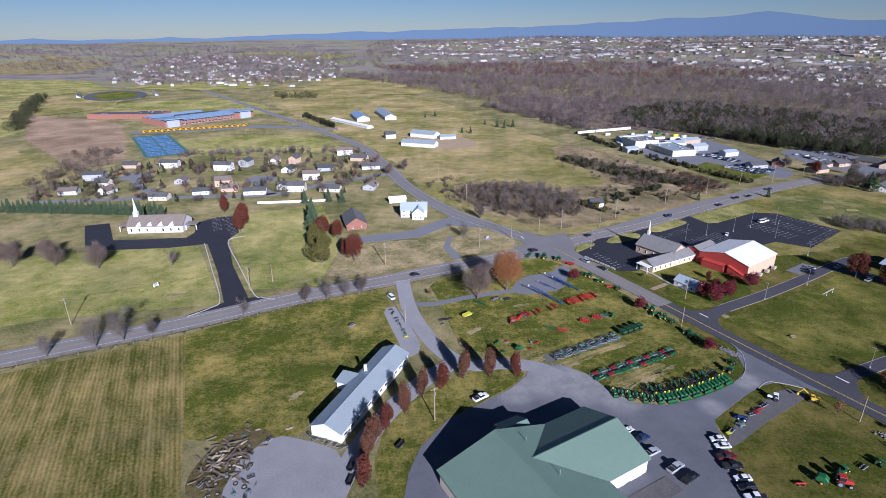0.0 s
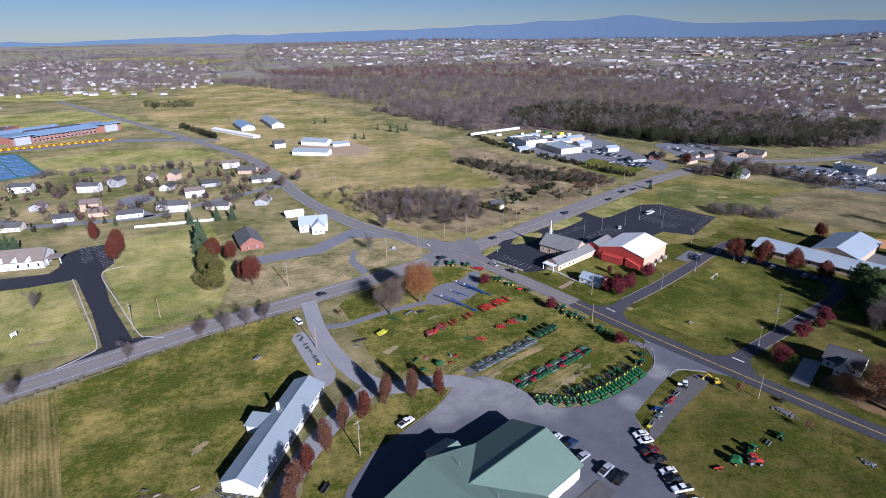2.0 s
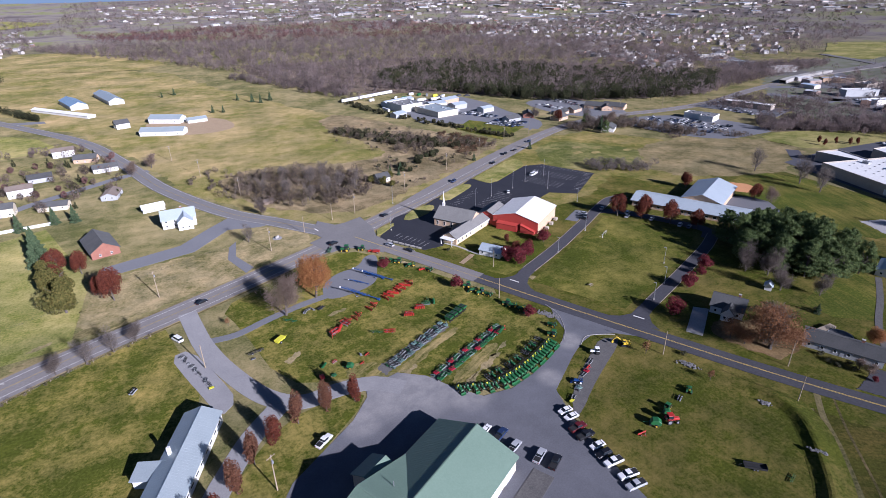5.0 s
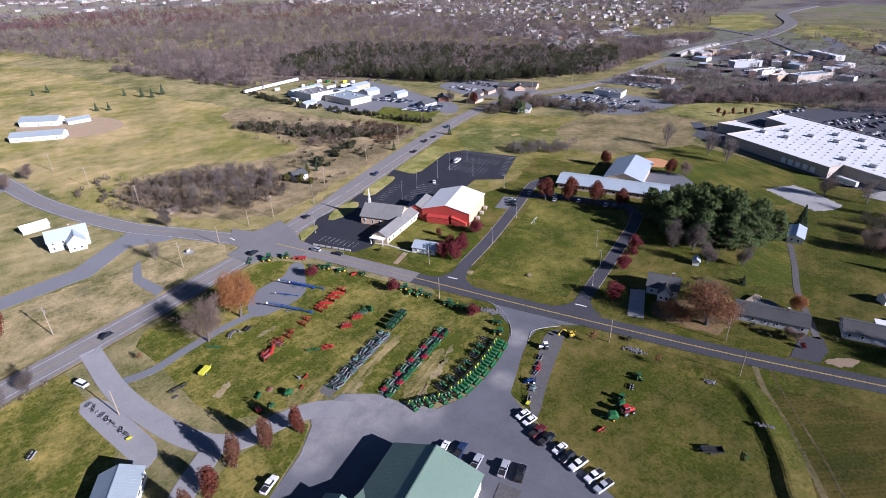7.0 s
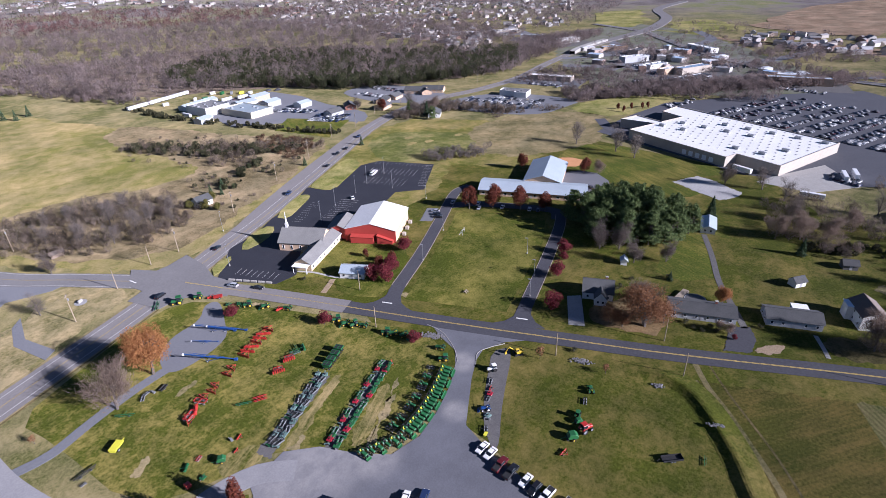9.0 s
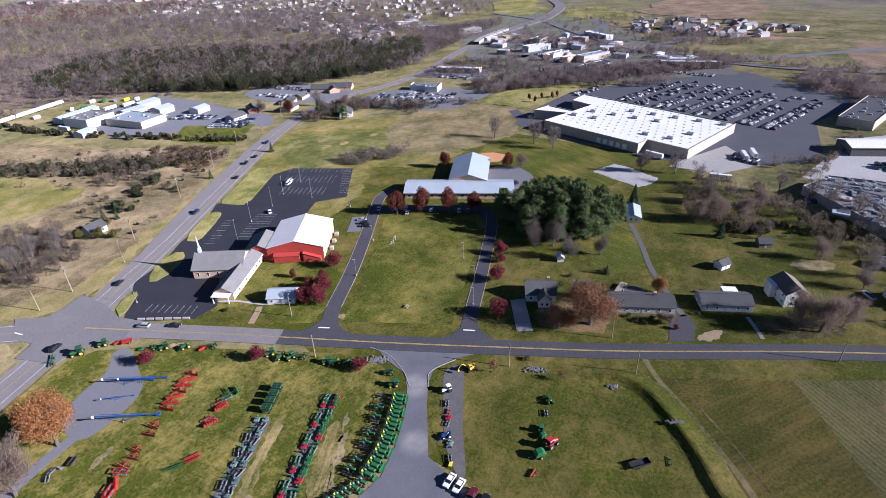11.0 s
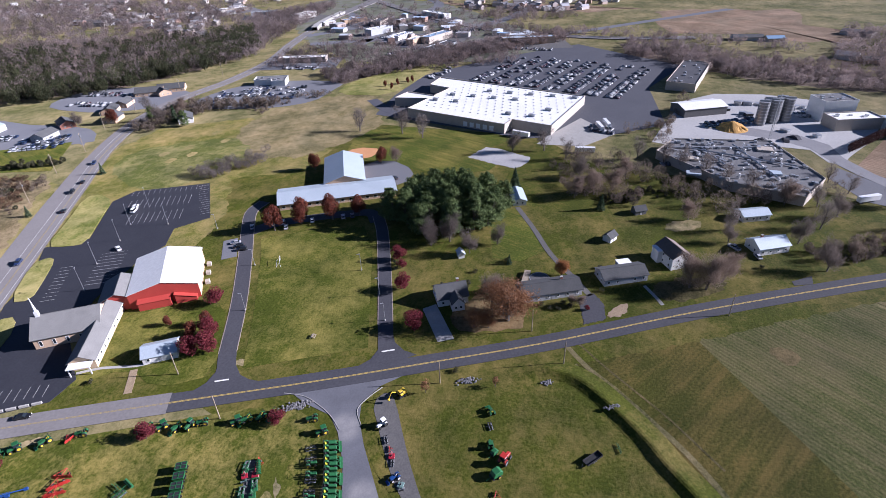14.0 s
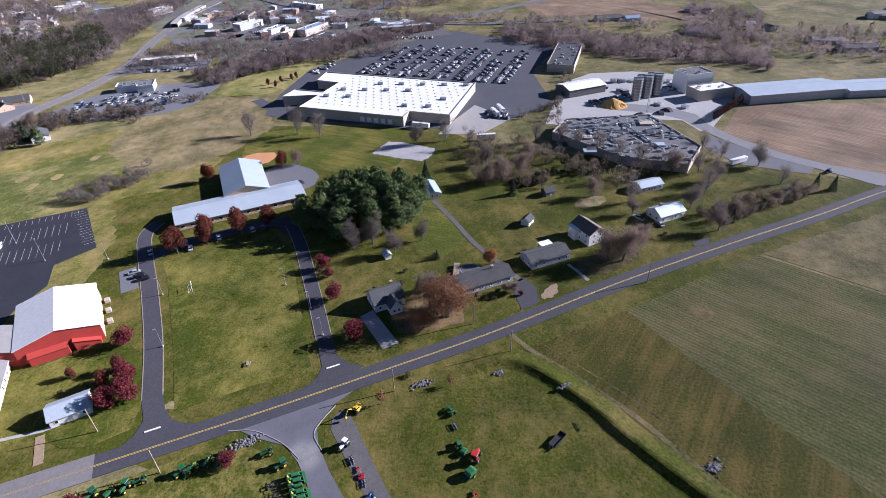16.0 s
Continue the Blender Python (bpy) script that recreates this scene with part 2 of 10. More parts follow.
M = {
    "grass": turf("pasture_grass", (0.06, 0.066, 0.02), (0.125, 0.125, 0.042), (0.27, 0.22, 0.11), 0.02, None, 0.2, 0.49, True),
    "lawn": turf("mown_lawn", (0.0338, 0.0474, 0.00454), (0.0815, 0.0927, 0.0121), (0.199, 0.17, 0.0439), 0.03, None, 0.2, 0.535),
    "show_lawn": turf("display_lawn", (0.0389, 0.0515, 0.00554), (0.0944, 0.104, 0.0151), (0.277, 0.216, 0.0658), 0.05, None, 0.2, 0.53),
    "east_lawn": turf("roadside_lawn", (0.032, 0.043, 0.0042), (0.079, 0.087, 0.011), (0.163, 0.128, 0.0381), 0.04, None, 0.2, 0.525),
    "litter": turf("leaf_litter", (0.08, 0.055, 0.022), (0.14, 0.09, 0.042), (0.21, 0.15, 0.075), 0.08, None, 0.2, 0.5),
    "dry_lawn": turf("worn_lawn", (0.07, 0.07, 0.022), (0.13, 0.12, 0.045), (0.3, 0.24, 0.13), 0.06, None, 0.2, 0.46),
    "pale_lawn": turf("pale_lawn", (0.078, 0.096, 0.017), (0.165, 0.176, 0.04), (0.33, 0.28, 0.115), 0.02, None, 0.2, 0.49),
    "green_lawn": turf("watered_lawn", (0.0389, 0.058, 0.0072), (0.0972, 0.112, 0.0166), (0.216, 0.17, 0.0432), 0.03, (20, 1.6), 0.12, 0.54),
    "meadow": turf("dry_meadow", (0.088, 0.092, 0.02), (0.172, 0.162, 0.045), (0.35, 0.265, 0.13), 0.014, None, 0.2, 0.495),
    "slope": turf("rough_slope", (0.075, 0.068, 0.025), (0.145, 0.125, 0.052), (0.27, 0.215, 0.115), 0.03, None, 0.2, 0.48),
    "sport": turf("sports_turf", (0.056, 0.07, 0.014), (0.122, 0.132, 0.033), (0.27, 0.23, 0.1), 0.03, None, 0.2, 0.53),
    "straw_scrub": turf("straw_scrub", (0.07, 0.058, 0.026), (0.15, 0.118, 0.06), (0.29, 0.225, 0.13), 0.03, None, 0.2, 0.49),
    "furrow": turf("dull_furrow", (0.036, 0.034, 0.011), (0.08, 0.07, 0.026), (0.15, 0.115, 0.055), 0.05, None, 0.2, 0.5),
    "bank": turf("dull_bank_grass", (0.05, 0.05, 0.018), (0.105, 0.098, 0.036), (0.21, 0.17, 0.085), 0.03, None, 0.2, 0.5),
    "scrub": turf("brown_scrub", (0.075, 0.052, 0.03), (0.16, 0.11, 0.065), (0.26, 0.19, 0.12), 0.03, None, 0.2, 0.48),
    "crop": turf("young_crop", (0.044, 0.056, 0.013), (0.1, 0.107, 0.03), (0.16, 0.13, 0.062), 0.02, (39, 1.5), 0.34, 0.52),
    "plot": turf("dark_plot", (0.0324, 0.037, 0.00576), (0.0713, 0.071, 0.0122), (0.151, 0.105, 0.031), 0.02, (-60, 1.3), 0.1, 0.52),
    "stubble": turf("corn_stubble", (0.14, 0.095, 0.058), (0.25, 0.172, 0.108), (0.34, 0.25, 0.165), 0.02, (38, 2.5), 0.22, 0.5),
    "field_w": turf("stubble_over_green", (0.05, 0.055, 0.009), (0.105, 0.104, 0.02), (0.33, 0.25, 0.1), 0.025, (-24, 1.3), 0.3, 0.5),
    "lane": surf("dark_lane_asphalt", (0.042, 0.042, 0.05), (0.066, 0.066, 0.075), 0.9, 0.08, 1.2),
    "asphalt": surf("grey_asphalt", (0.118, 0.12, 0.132), (0.152, 0.155, 0.166), 0.9, 0.05, 1.4),
    "road": surf("road_asphalt", (0.118, 0.114, 0.115), (0.162, 0.157, 0.156), 0.9, 0.08, 1.2),
    "road_old": surf("bleached_asphalt", (0.14, 0.13, 0.127), (0.19, 0.178, 0.172), 0.9, 0.08, 1.2),
    "blacktop": surf("fresh_blacktop", (0.022, 0.023, 0.03), (0.036, 0.037, 0.045), 0.75, 0.1, 1.4),
    "gravel": surf("pale_gravel", (0.185, 0.183, 0.19), (0.26, 0.255, 0.255), 0.95, 0.16, 2.4, 0, 0.12),
    "concrete": surf("pale_concrete", (0.27, 0.26, 0.24), (0.4, 0.385, 0.355), 0.85, 0.3, 3.0),
    "paint_white": surf("road_paint", (0.55, 0.55, 0.53), (0.75, 0.74, 0.7), 0.7, 0.6, 6.0),
    "paint_yellow": surf("yellow_road_paint", (0.42, 0.3, 0.07), (0.55, 0.4, 0.11), 0.7, 0.6, 6.0),
    "paint_cream": surf("cream_road_paint", (0.5, 0.44, 0.24), (0.62, 0.56, 0.34), 0.7, 0.6, 6.0),
    "paint_worn": surf("worn_white_paint", (0.36, 0.35, 0.34), (0.56, 0.55, 0.53), 0.8, 0.6, 3.0),
    "paint_dull": surf("worn_yellow_paint", (0.2, 0.16, 0.09), (0.34, 0.26, 0.12), 0.8, 0.6, 3.0),
    "dirt": surf("bare_earth", (0.2, 0.145, 0.09), (0.33, 0.25, 0.16), 0.95, 0.25, 2.0),
    "clay": surf("infield_clay", (0.42, 0.2, 0.09), (0.55, 0.28, 0.13), 0.95, 0.2, 2.0),
    "sand": surf("washed_sand", (0.27, 0.265, 0.26), (0.42, 0.41, 0.4), 0.95, 0.12, 1.0),
    "court": surf("green_court", (0.05, 0.13, 0.11), (0.07, 0.17, 0.14), 0.8, 0.1, 1.0),
    "court_blue": surf("blue_court", (0.06, 0.15, 0.3), (0.08, 0.19, 0.36), 0.8, 0.1, 1.0),
    "lot": surf("dark_lot_asphalt", (0.058, 0.06, 0.072), (0.085, 0.087, 0.1), 0.9, 0.06, 0.9),
    "dull_gravel": surf("dull_gravel", (0.075, 0.073, 0.072), (0.135, 0.128, 0.122), 0.95, 0.3, 2.4),
    "lot_bank": turf("yellow_bank_grass", (0.07, 0.078, 0.013), (0.142, 0.14, 0.03), (0.28, 0.215, 0.085), 0.03, None, 0.2, 0.5),
    "town_ground": surf("trade_ground", (0.085, 0.096, 0.032), (0.17, 0.165, 0.15), 0.95, 0.022, 0.06),
    "wood_floor": turf("woodland_litter", (0.062, 0.046, 0.034), (0.125, 0.096, 0.074), (0.19, 0.15, 0.11), 0.03, None, 0.2, 0.5),
    "pale_yard": surf("chalky_yard", (0.33, 0.325, 0.315), (0.46, 0.45, 0.43), 0.95, 0.05, 0.8),
    "worn_rows": turf("worn_rows", (0.042, 0.052, 0.007), (0.1, 0.106, 0.018), (0.33, 0.255, 0.115), 0.06, (62, 1.1), 0.08, 0.49),
    "rubber": surf("track_surface", (0.05, 0.055, 0.07), (0.08, 0.085, 0.1), 0.9, 0.2, 2.0),
}



def dusted(name, base, pale, drifts, rough=0.92):
    """Asphalt with pale gravel dust driven over it; drifts: (x, y, radius) in metres."""
    m, nt, bs = blank(name, rough, 0.0, 0.25)
    pos = nt.nodes.new("ShaderNodeNewGeometry").outputs["Position"]
    grain, soft, wide = noise_of(nt, pos, 2.2, 4.0, 0.7), noise_of(nt, pos, 0.09, 5.0, 0.65), noise_of(nt, pos, 0.25, 4.0, 0.6)
    body = mixed(nt, ramp(nt, soft, [(0.35, (0, 0, 0)), (0.65, (1, 1, 1))]), tuple(c * 0.9 for c in base), tuple(c * 1.12 for c in base))
    amount = None
    for x, y, r in drifts:
        gap = nt.nodes.new("ShaderNodeVectorMath")
        gap.operation = "DISTANCE"
        nt.links.new(pos, gap.inputs[0])
        gap.inputs[1].default_value = (x, y, 0.1)
        near = nt.nodes.new("ShaderNodeMapRange")
        near.interpolation_type = "SMOOTHERSTEP"
        for k, v in (("From Min", r * 1.25), ("From Max", r * 0.3)):
            near.inputs[k].default_value = v
        nt.links.new(gap.outputs["Value"], near.inputs["Value"])
        if amount is None:
            amount = near.outputs[0]
        else:
            top = nt.nodes.new("ShaderNodeMath")
            top.operation = "MAXIMUM"
            nt.links.new(amount, top.inputs[0])
            nt.links.new(near.outputs[0], top.inputs[1])
            amount = top.outputs[0]
    thin = nt.nodes.new("ShaderNodeMath")
    thin.operation = "MULTIPLY"
    thin.use_clamp = True
    nt.links.new(amount, thin.inputs[0])
    nt.links.new(ramp(nt, wide, [(0.3, (0.45, 0.45, 0.45)), (0.6, (1, 1, 1))]), thin.inputs[1])
    col = mixed(nt, thin.outputs[0], body, pale)
    col = mixed(nt, 1.0, col, ramp(nt, grain, [(0.3, (0.88, 0.88, 0.88)), (0.7, (1.1, 1.1, 1.1))]), "MULTIPLY")
    nt.links.new(col, bs.inputs["Base Color"])
    return m


M["yard"] = dusted("dusty_yard_asphalt", (0.118, 0.12, 0.134), (0.235, 0.228, 0.226), [(46, 157, 15), (34, 157, 11), (58, 148, 9), (24, 152, 8), (104, 157, 6), (86, 143, 5)])

# ---- small builders ----


def finish(bm, name, mat):
    me = bpy.data.meshes.new(name)
    bm.normal_update()
    bm.to_mesh(me)
    bm.free()
    me.materials.append(mat)
    return me


def part(name, bm, mat, parent, label="", at=None):
    ob = new(name, finish(bm, name, mat) if isinstance(bm, bmesh.types.BMesh) else bm)
    ob.parent = parent
    if at is not None:
        ob.matrix_basis = at
    return tagged(ob, label) if label else ob


def thing(name, m, label, category, group="", kind=""):
    ob = new(name)
    ob.empty_display_size = 0.3
    ob.matrix_basis = m
    return tagged(ob, label, category, group, kind)


def box(bm, x0, x1, y0, y1, z0, z1, bevel=0.0):
    v = [bm.verts.new(p) for p in ((x0, y0, z0), (x1, y0, z0), (x1, y1, z0), (x0, y1, z0), (x0, y0, z1), (x1, y0, z1), (x1, y1, z1), (x0, y1, z1))]
    f = [bm.faces.new([v[i] for i in q]) for q in ((3, 2, 1, 0), (4, 5, 6, 7), (0, 1, 5, 4), (1, 2, 6, 5), (2, 3, 7, 6), (3, 0, 4, 7))]
    if bevel:
        edges = {e for q in f for e in q.edges}
        bmesh.ops.bevel(bm, geom=list(edges), offset=bevel, segments=1, affect="EDGES", profile=0.5)
    return bm


def boxes(*rows, bevel=0.0):
    bm = bmesh.new()
    for r in rows:
        box(bm, *r, bevel=bevel)
    return bm


def prism(bm, outline, axis, lo, hi):
    """A closed outline drawn in the plane across the axis ('x', 'y' or 'z'), pulled from lo to hi."""
    def at(p, d):
        return {"x": (d, p[0], p[1]), "y": (p[0], d, p[1]), "z": (p[0], p[1], d)}[axis]
    a, b = [bm.verts.new(at(p, lo)) for p in outline], [bm.verts.new(at(p, hi)) for p in outline]
    n = len(outline)
    for i in range(n):
        bm.faces.new((a[i], a[(i + 1) % n], b[(i + 1) % n], b[i]))
    bm.faces.new(a[::-1])
    bm.faces.new(b)
    bmesh.ops.recalc_face_normals(bm, faces=bm.faces[:])
    return bm


def tube(bm, p, q, r0, r1=None, n=8, caps=True):
    p, q = Vector(p), Vector(q)
    r1 = r0 if r1 is None else r1
    d = (q - p).normalized()
    u = d.orthogonal().normalized()
    w = d.cross(u)
    a, b = [], []
    for i in range(n):
        c, s = math.cos(2 * math.pi * i / n), math.sin(2 * math.pi * i / n)
        a.append(bm.verts.new(p + r0 * (c * u + s * w)))
        b.append(bm.verts.new(q + r1 * (c * u + s * w)))
    for i in range(n):
        bm.faces.new((a[i], a[(i + 1) % n], b[(i + 1) % n], b[i]))
    if caps:
        bm.faces.new(a[::-1])
        bm.faces.new(b)
    return bm


def tubes(*rows, n=8):
    bm = bmesh.new()
    for r in rows:
        tube(bm, *r, n=n)
    return bm


def flat(name, outline, z, mat, label, category, kind="structure", grow=0.0, rounds=0, ragged=0.0):
    """A level patch of ground cover with a thin edge; rounds softens the outline's corners."""
    pts = [Vector(p) for p in outline]
    for _ in range(rounds):
        pts = [q for a, b in zip(pts, pts[1:] + pts[:1]) for q in (a * 0.75 + b * 0.25, a * 0.25 + b * 0.75)]
    if ragged:
        fine = []
        for a, b in zip(pts, pts[1:] + pts[:1]):
            n = max(1, int((b - a).length / (ragged * 0.45)))
            for k in range(n):
                q = a.lerp(b, k / n)
                side = Vector((-(b - a)[1], (b - a)[0])).normalized()
                at = Vector((q[0], q[1], 4.0)) / ragged
                fine.append(q + side * ragged * (0.9 * noise.noise(at * 0.4) + 0.5 * noise.noise(at * 1.3)))
        pts = fine
    bm = bmesh.new()
    prism(bm, pts, "z", z - 0.3, z)
    bmesh.ops.triangulate(bm, faces=[f for f in bm.faces if len(f.verts) > 4])
    ob = new(name, finish(bm, name, mat))
    return tagged(ob, label, category, "", kind)


def smooth_line(pts, step=6.0):
    """A gliding line through the given points, cut evenly."""
    p = [Vector(q) for q in pts]
    p = [2 * p[0] - p[1]] + p + [2 * p[-1] - p[-2]]
    out = []
    for i in range(1, len(p) - 2):
        a, b, c, d = p[i - 1:i + 3]
        n = max(2, int((c - b).length / step))
        for k in range(n):
            t = k / n
            out.append(0.5 * ((2 * b) + (c - a) * t + (2 * a - 5 * b + 4 * c - d) * t * t + (3 * b - a - 3 * c + d) * t ** 3))
    return out + [p[-2]]


def strip(line, left, right, z, thick=0.3, span=None):
    """A ribbon along a line, from left to right of it in metres (left is positive)."""
    bm = bmesh.new()
    n = len(line)
    prev = None
    lo = z - thick
    for i, p in enumerate(line):
        d = (line[min(n - 1, i + 1)] - line[max(0, i - 1)])
        d = Vector((d[0], d[1])).normalized()
        side = Vector((-d[1], d[0]))
        l, r = (left(i / n), right(i / n)) if callable(left) else (left, right)
        h = ground_h(p[0], p[1]) if span else 0.0
        a, b = p + side * l, p + side * r
        row = [bm.verts.new((a[0], a[1], z + h)), bm.verts.new((b[0], b[1], z + h)), bm.verts.new((b[0], b[1], lo + h)), bm.verts.new((a[0], a[1], lo + h))]
        if prev:
            for k in range(4):
                bm.faces.new((prev[k], prev[(k + 1) % 4], row[(k + 1) % 4], row[k]))
        prev = row
    bmesh.ops.recalc_face_normals(bm, faces=bm.faces[:])
    return bm


def smooth(a, b, x):
    t = min(1.0, max(0.0, (x - a) / (b - a)))
    return t * t * (3 - 2 * t)


def ground_h(x, y):
    """Height of the land: level round the crossroads, rolling up far off."""
    r = math.hypot(x - 60, y - 200)
    k = smooth(1300, 4700, r)
    roll = noise.noise(Vector((x * 0.0011, y * 0.0011, 3.0))) * 45 * smooth(1200, 2600, r)
    hill = 46 * math.exp(-((x - 2477) ** 2 + (y - 2193) ** 2) / (2 * 260.0 ** 2))
    return hill + 68 * k + roll * (1 - 0.5 * k) - 2.0 * smooth(900, 1400, r) - 0.0


# ---- land ----
def land():
    bm = bmesh.new()
    rings = [0, 60, 120, 200, 300, 420, 560, 720, 900, 1080, 1260, 1450, 1650, 1900, 2150, 2450, 2750, 3100, 3450, 3850, 4250, 4800]
    n = 144
    prev = None
    hub = bm.verts.new((60, 200, 0))
    for r in rings[1:]:
        row = []
        for i in range(n):
            a = 2 * math.pi * i / n
            x, y = 60 + r * math.cos(a), 200 + r * math.sin(a)
            row.append(bm.verts.new((x, y, ground_h(x, y))))
        for i in range(n):
            j = (i + 1) % n
            bm.faces.new((hub, row[i], row[j]) if prev is None else (prev[i], row[i], row[j], prev[j]))
        prev = row
    return finish(bm, "ground", M["grass"])


tagged(new("ground", land()), "wide sheet of rough autumn pasture grass rolling to low hills", "ground", "", "structure")

# cover patches: fields, lawns, yards (metres, laid a few centimetres above one another)
flat("field", [(-420, -150), (-60, -150), (-66, 100), (-78, 130), (-104, 191), (-160, 164), (-330, 82), (-420, 40)], 0.05, M["field_w"], "green field with straw rows left from harvest", "field")
flat("meadow", [(70, 300), (120, 326), (215, 384), (222, 416), (165, 500), (60, 760), (-30, 1100), (-380, 1300), (-300, 960), (-140, 690), (-78, 585), (-45, 497), (-20, 416), (14, 350), (36, 322)], 0.03, M["meadow"], "wide pale-green cattle meadow with dry straw patches", "field", rounds=1, ragged=8)
flat("scrub_field", [(6, 384), (30, 344), (60, 316), (80, 314), (112, 332), (156, 358), (208, 390), (222, 415), (178, 500), (140, 590), (108, 560), (118, 480), (136, 430), (112, 404), (60, 432), (4, 422)], 0.07, M["straw_scrub"], "brown overgrown scrub between the highway and a meadow", "field", rounds=1, ragged=6)
flat("lawn", [(-16, 100), (-21, 126), (-12, 146), (3, 162), (24, 166), (30, 161), (8, 143), (-7, 126), (-11, 100)], 0.06, M["show_lawn"], "dry lawn strip under a row of young trees", "lawn", rounds=1)
flat("lawn", [(-104, 191), (-78, 130), (-58, 128), (-44, 132), (-20, 178), (-18, 190), (-28, 232), (-62, 220)], 0.06, M["show_lawn"], "mown lawn beside a long shed", "lawn")
flat("lawn", [(40, 172), (60, 148), (84, 153), (103, 164), (108, 178), (88, 216), (62, 262), (44, 268), (12, 250), (-8, 238), (-2, 220), (6, 180), (24, 172)], 0.06, M["show_lawn"], "machinery display lawn with worn dry patches", "lawn", rounds=1)
flat("lawn", [(82, 124), (88, 138), (108, 156), (130, 146), (140, 120), (134, 96), (120, 76), (100, 58), (78, 36), (78, 96)], 0.06, M["east_lawn"], "display lawn beside the entrance drive", "lawn", rounds=1)
flat("roadside_lawn", [(76, 250), (92, 256), (112, 268), (160, 286), (204, 276), (246, 300), (290, 270), (352, 248), (352, 140), (312, 100), (300, -20), (272, -96), (236, -52), (180, 46), (148, 104), (128, 82), (100, 60), (82, 60), (84, 150), (100, 205)], 0.03, M["east_lawn"], "mown roadside grass between the drives", "lawn", rounds=0)
flat("plot", [(152, 98), (174, 56), (114, 15), (40, -36), (60, 30), (100, 60), (128, 82)], 0.07, M["plot"], "dark harrowed garden plot beside a ditch", "field", rounds=0)
flat("crop_field", [(172, 59), (211, 2), (140, -95), (-40, -190), (30, -40), (110, 19)], 0.08, M["crop"], "young green crop field with drilled rows", "field")
flat("rough_grass", [(212, 0), (244, -56), (290, -140), (140, -260), (60, -150), (142, -94)], 0.08, M["bank"], "dry grass field beyond a fence line", "field")
flat("stubble_field", [(338, -34), (394, -66), (400, -230), (300, -200), (276, -92), (300, -60)], 0.08, M["stubble"], "pale corn stubble field with raked rows", "field")
flat("lawn", [(117, 200), (137, 164), (166, 176), (196, 188), (214, 200), (206, 222), (192, 242), (178, 233), (146, 215)], 0.08, M["lawn"], "school playing lawn between two drives", "lawn", rounds=0)
flat("lawn", [(90, 252), (108, 238), (101, 222), (113, 206), (150, 230), (140, 246), (126, 262), (106, 256)], 0.08, M["lawn"], "church lawn beside the cottage", "lawn", rounds=1)
flat("lot_bank", [(84, 300), (122, 318), (160, 342), (220, 380), (262, 402), (310, 402), (345, 350), (300, 262), (270, 262), (246, 296), (204, 272), (112, 262), (92, 252), (74, 272)], 0.045, M["lot_bank"], "yellowing mown bank round the church lot", "lawn", ragged=3.0)
flat("green_lawn", [(202.7, 135.4), (203.1, 123.7), (213.6, 115.2), (249.2, 133.2), (246.5, 146), (218.8, 140)], 0.08, M["green_lawn"], "bright striped garden lawn behind pine trees", "lawn")
flat("lawn", [(269, 392), (300, 352), (308, 336), (284, 306), (252, 310), (232, 318), (221, 338), (236, 376)], 0.08, M["sport"], "mown sports lawn with worn tan spots", "lawn", rounds=2, ragged=3)
flat("lawn", [(306, 256), (352, 250), (350, 150), (318, 170), (296, 150), (280, 180), (290, 236)], 0.08, M["green_lawn"], "ball field outfield grass behind the school", "lawn", rounds=1)
flat("slope", [(286, 272), (277, 296), (290, 318), (314, 344), (352, 346), (384, 336), (412, 312), (420, 272), (376, 262), (351, 246), (318, 256)], 0.07, M["slope"], "dry rough slope between lawn and large store", "field", rounds=1, ragged=5)
flat("lawn", [(420, 268), (412, 316), (452, 322), (520, 288), (532, 262), (487, 262)], 0.07, M["pale_lawn"], "pale mown bank behind the large store", "lawn", rounds=1)
flat("lawn", [(-170, 205), (-100, 218), (-140, 290), (-190, 284), (-300, 260), (-300, 150)], 0.06, M["pale_lawn"], "open church lawn running down to the road", "lawn")
flat("lawn", [(-125, 300), (-92, 232), (-60, 236), (-58, 290), (-86, 370), (-138, 345)], 0.06, M["pale_lawn"], "mown lawn beside a blacktop drive", "lawn")
flat("school_field", [(-302, 604), (-292, 642), (-200, 660), (-135, 634), (-100, 560), (-173, 547), (-231, 533), (-263, 552)], 0.06, M["pale_lawn"], "green school practice field", "lawn", rounds=1)
flat("stubble_field", [(-628, 843), (-514, 800), (-431, 745), (-304, 522), (-334, 484), (-420, 570), (-493, 647)], 0.06, M["stubble"], "bare brown field beside the school", "field", ragged=6)
flat("meadow", [(-520, 600), (-420, 566), (-337, 480), (-300, 470), (-340, 430), (-420, 420), (-560, 480)], 0.055, M["meadow"], "straw-coloured slope above the village", "field", rounds=1, ragged=12)
flat("meadow", [(-640, 842), (-500, 645), (-560, 560), (-760, 700), (-860, 980), (-800, 1050), (-700, 1000)], 0.05, M["pale_lawn"], "pale green field west of the school", "field", rounds=1, ragged=14)
flat("lawn", [(-560, 860), (-420, 800), (-250, 810), (-300, 960), (-420, 1060), (-560, 1000), (-640, 900)], 0.05, M["pale_lawn"], "pale green grounds round the school", "lawn", rounds=1)

flat("verge", [(-60, 238), (-22, 254), (20, 276), (46, 292), (34, 318), (14, 314), (6, 296), (-14, 298), (-56, 288)], 0.06, M["dry_lawn"], "dry mown bank beside the road", "lawn", rounds=1, ragged=3)
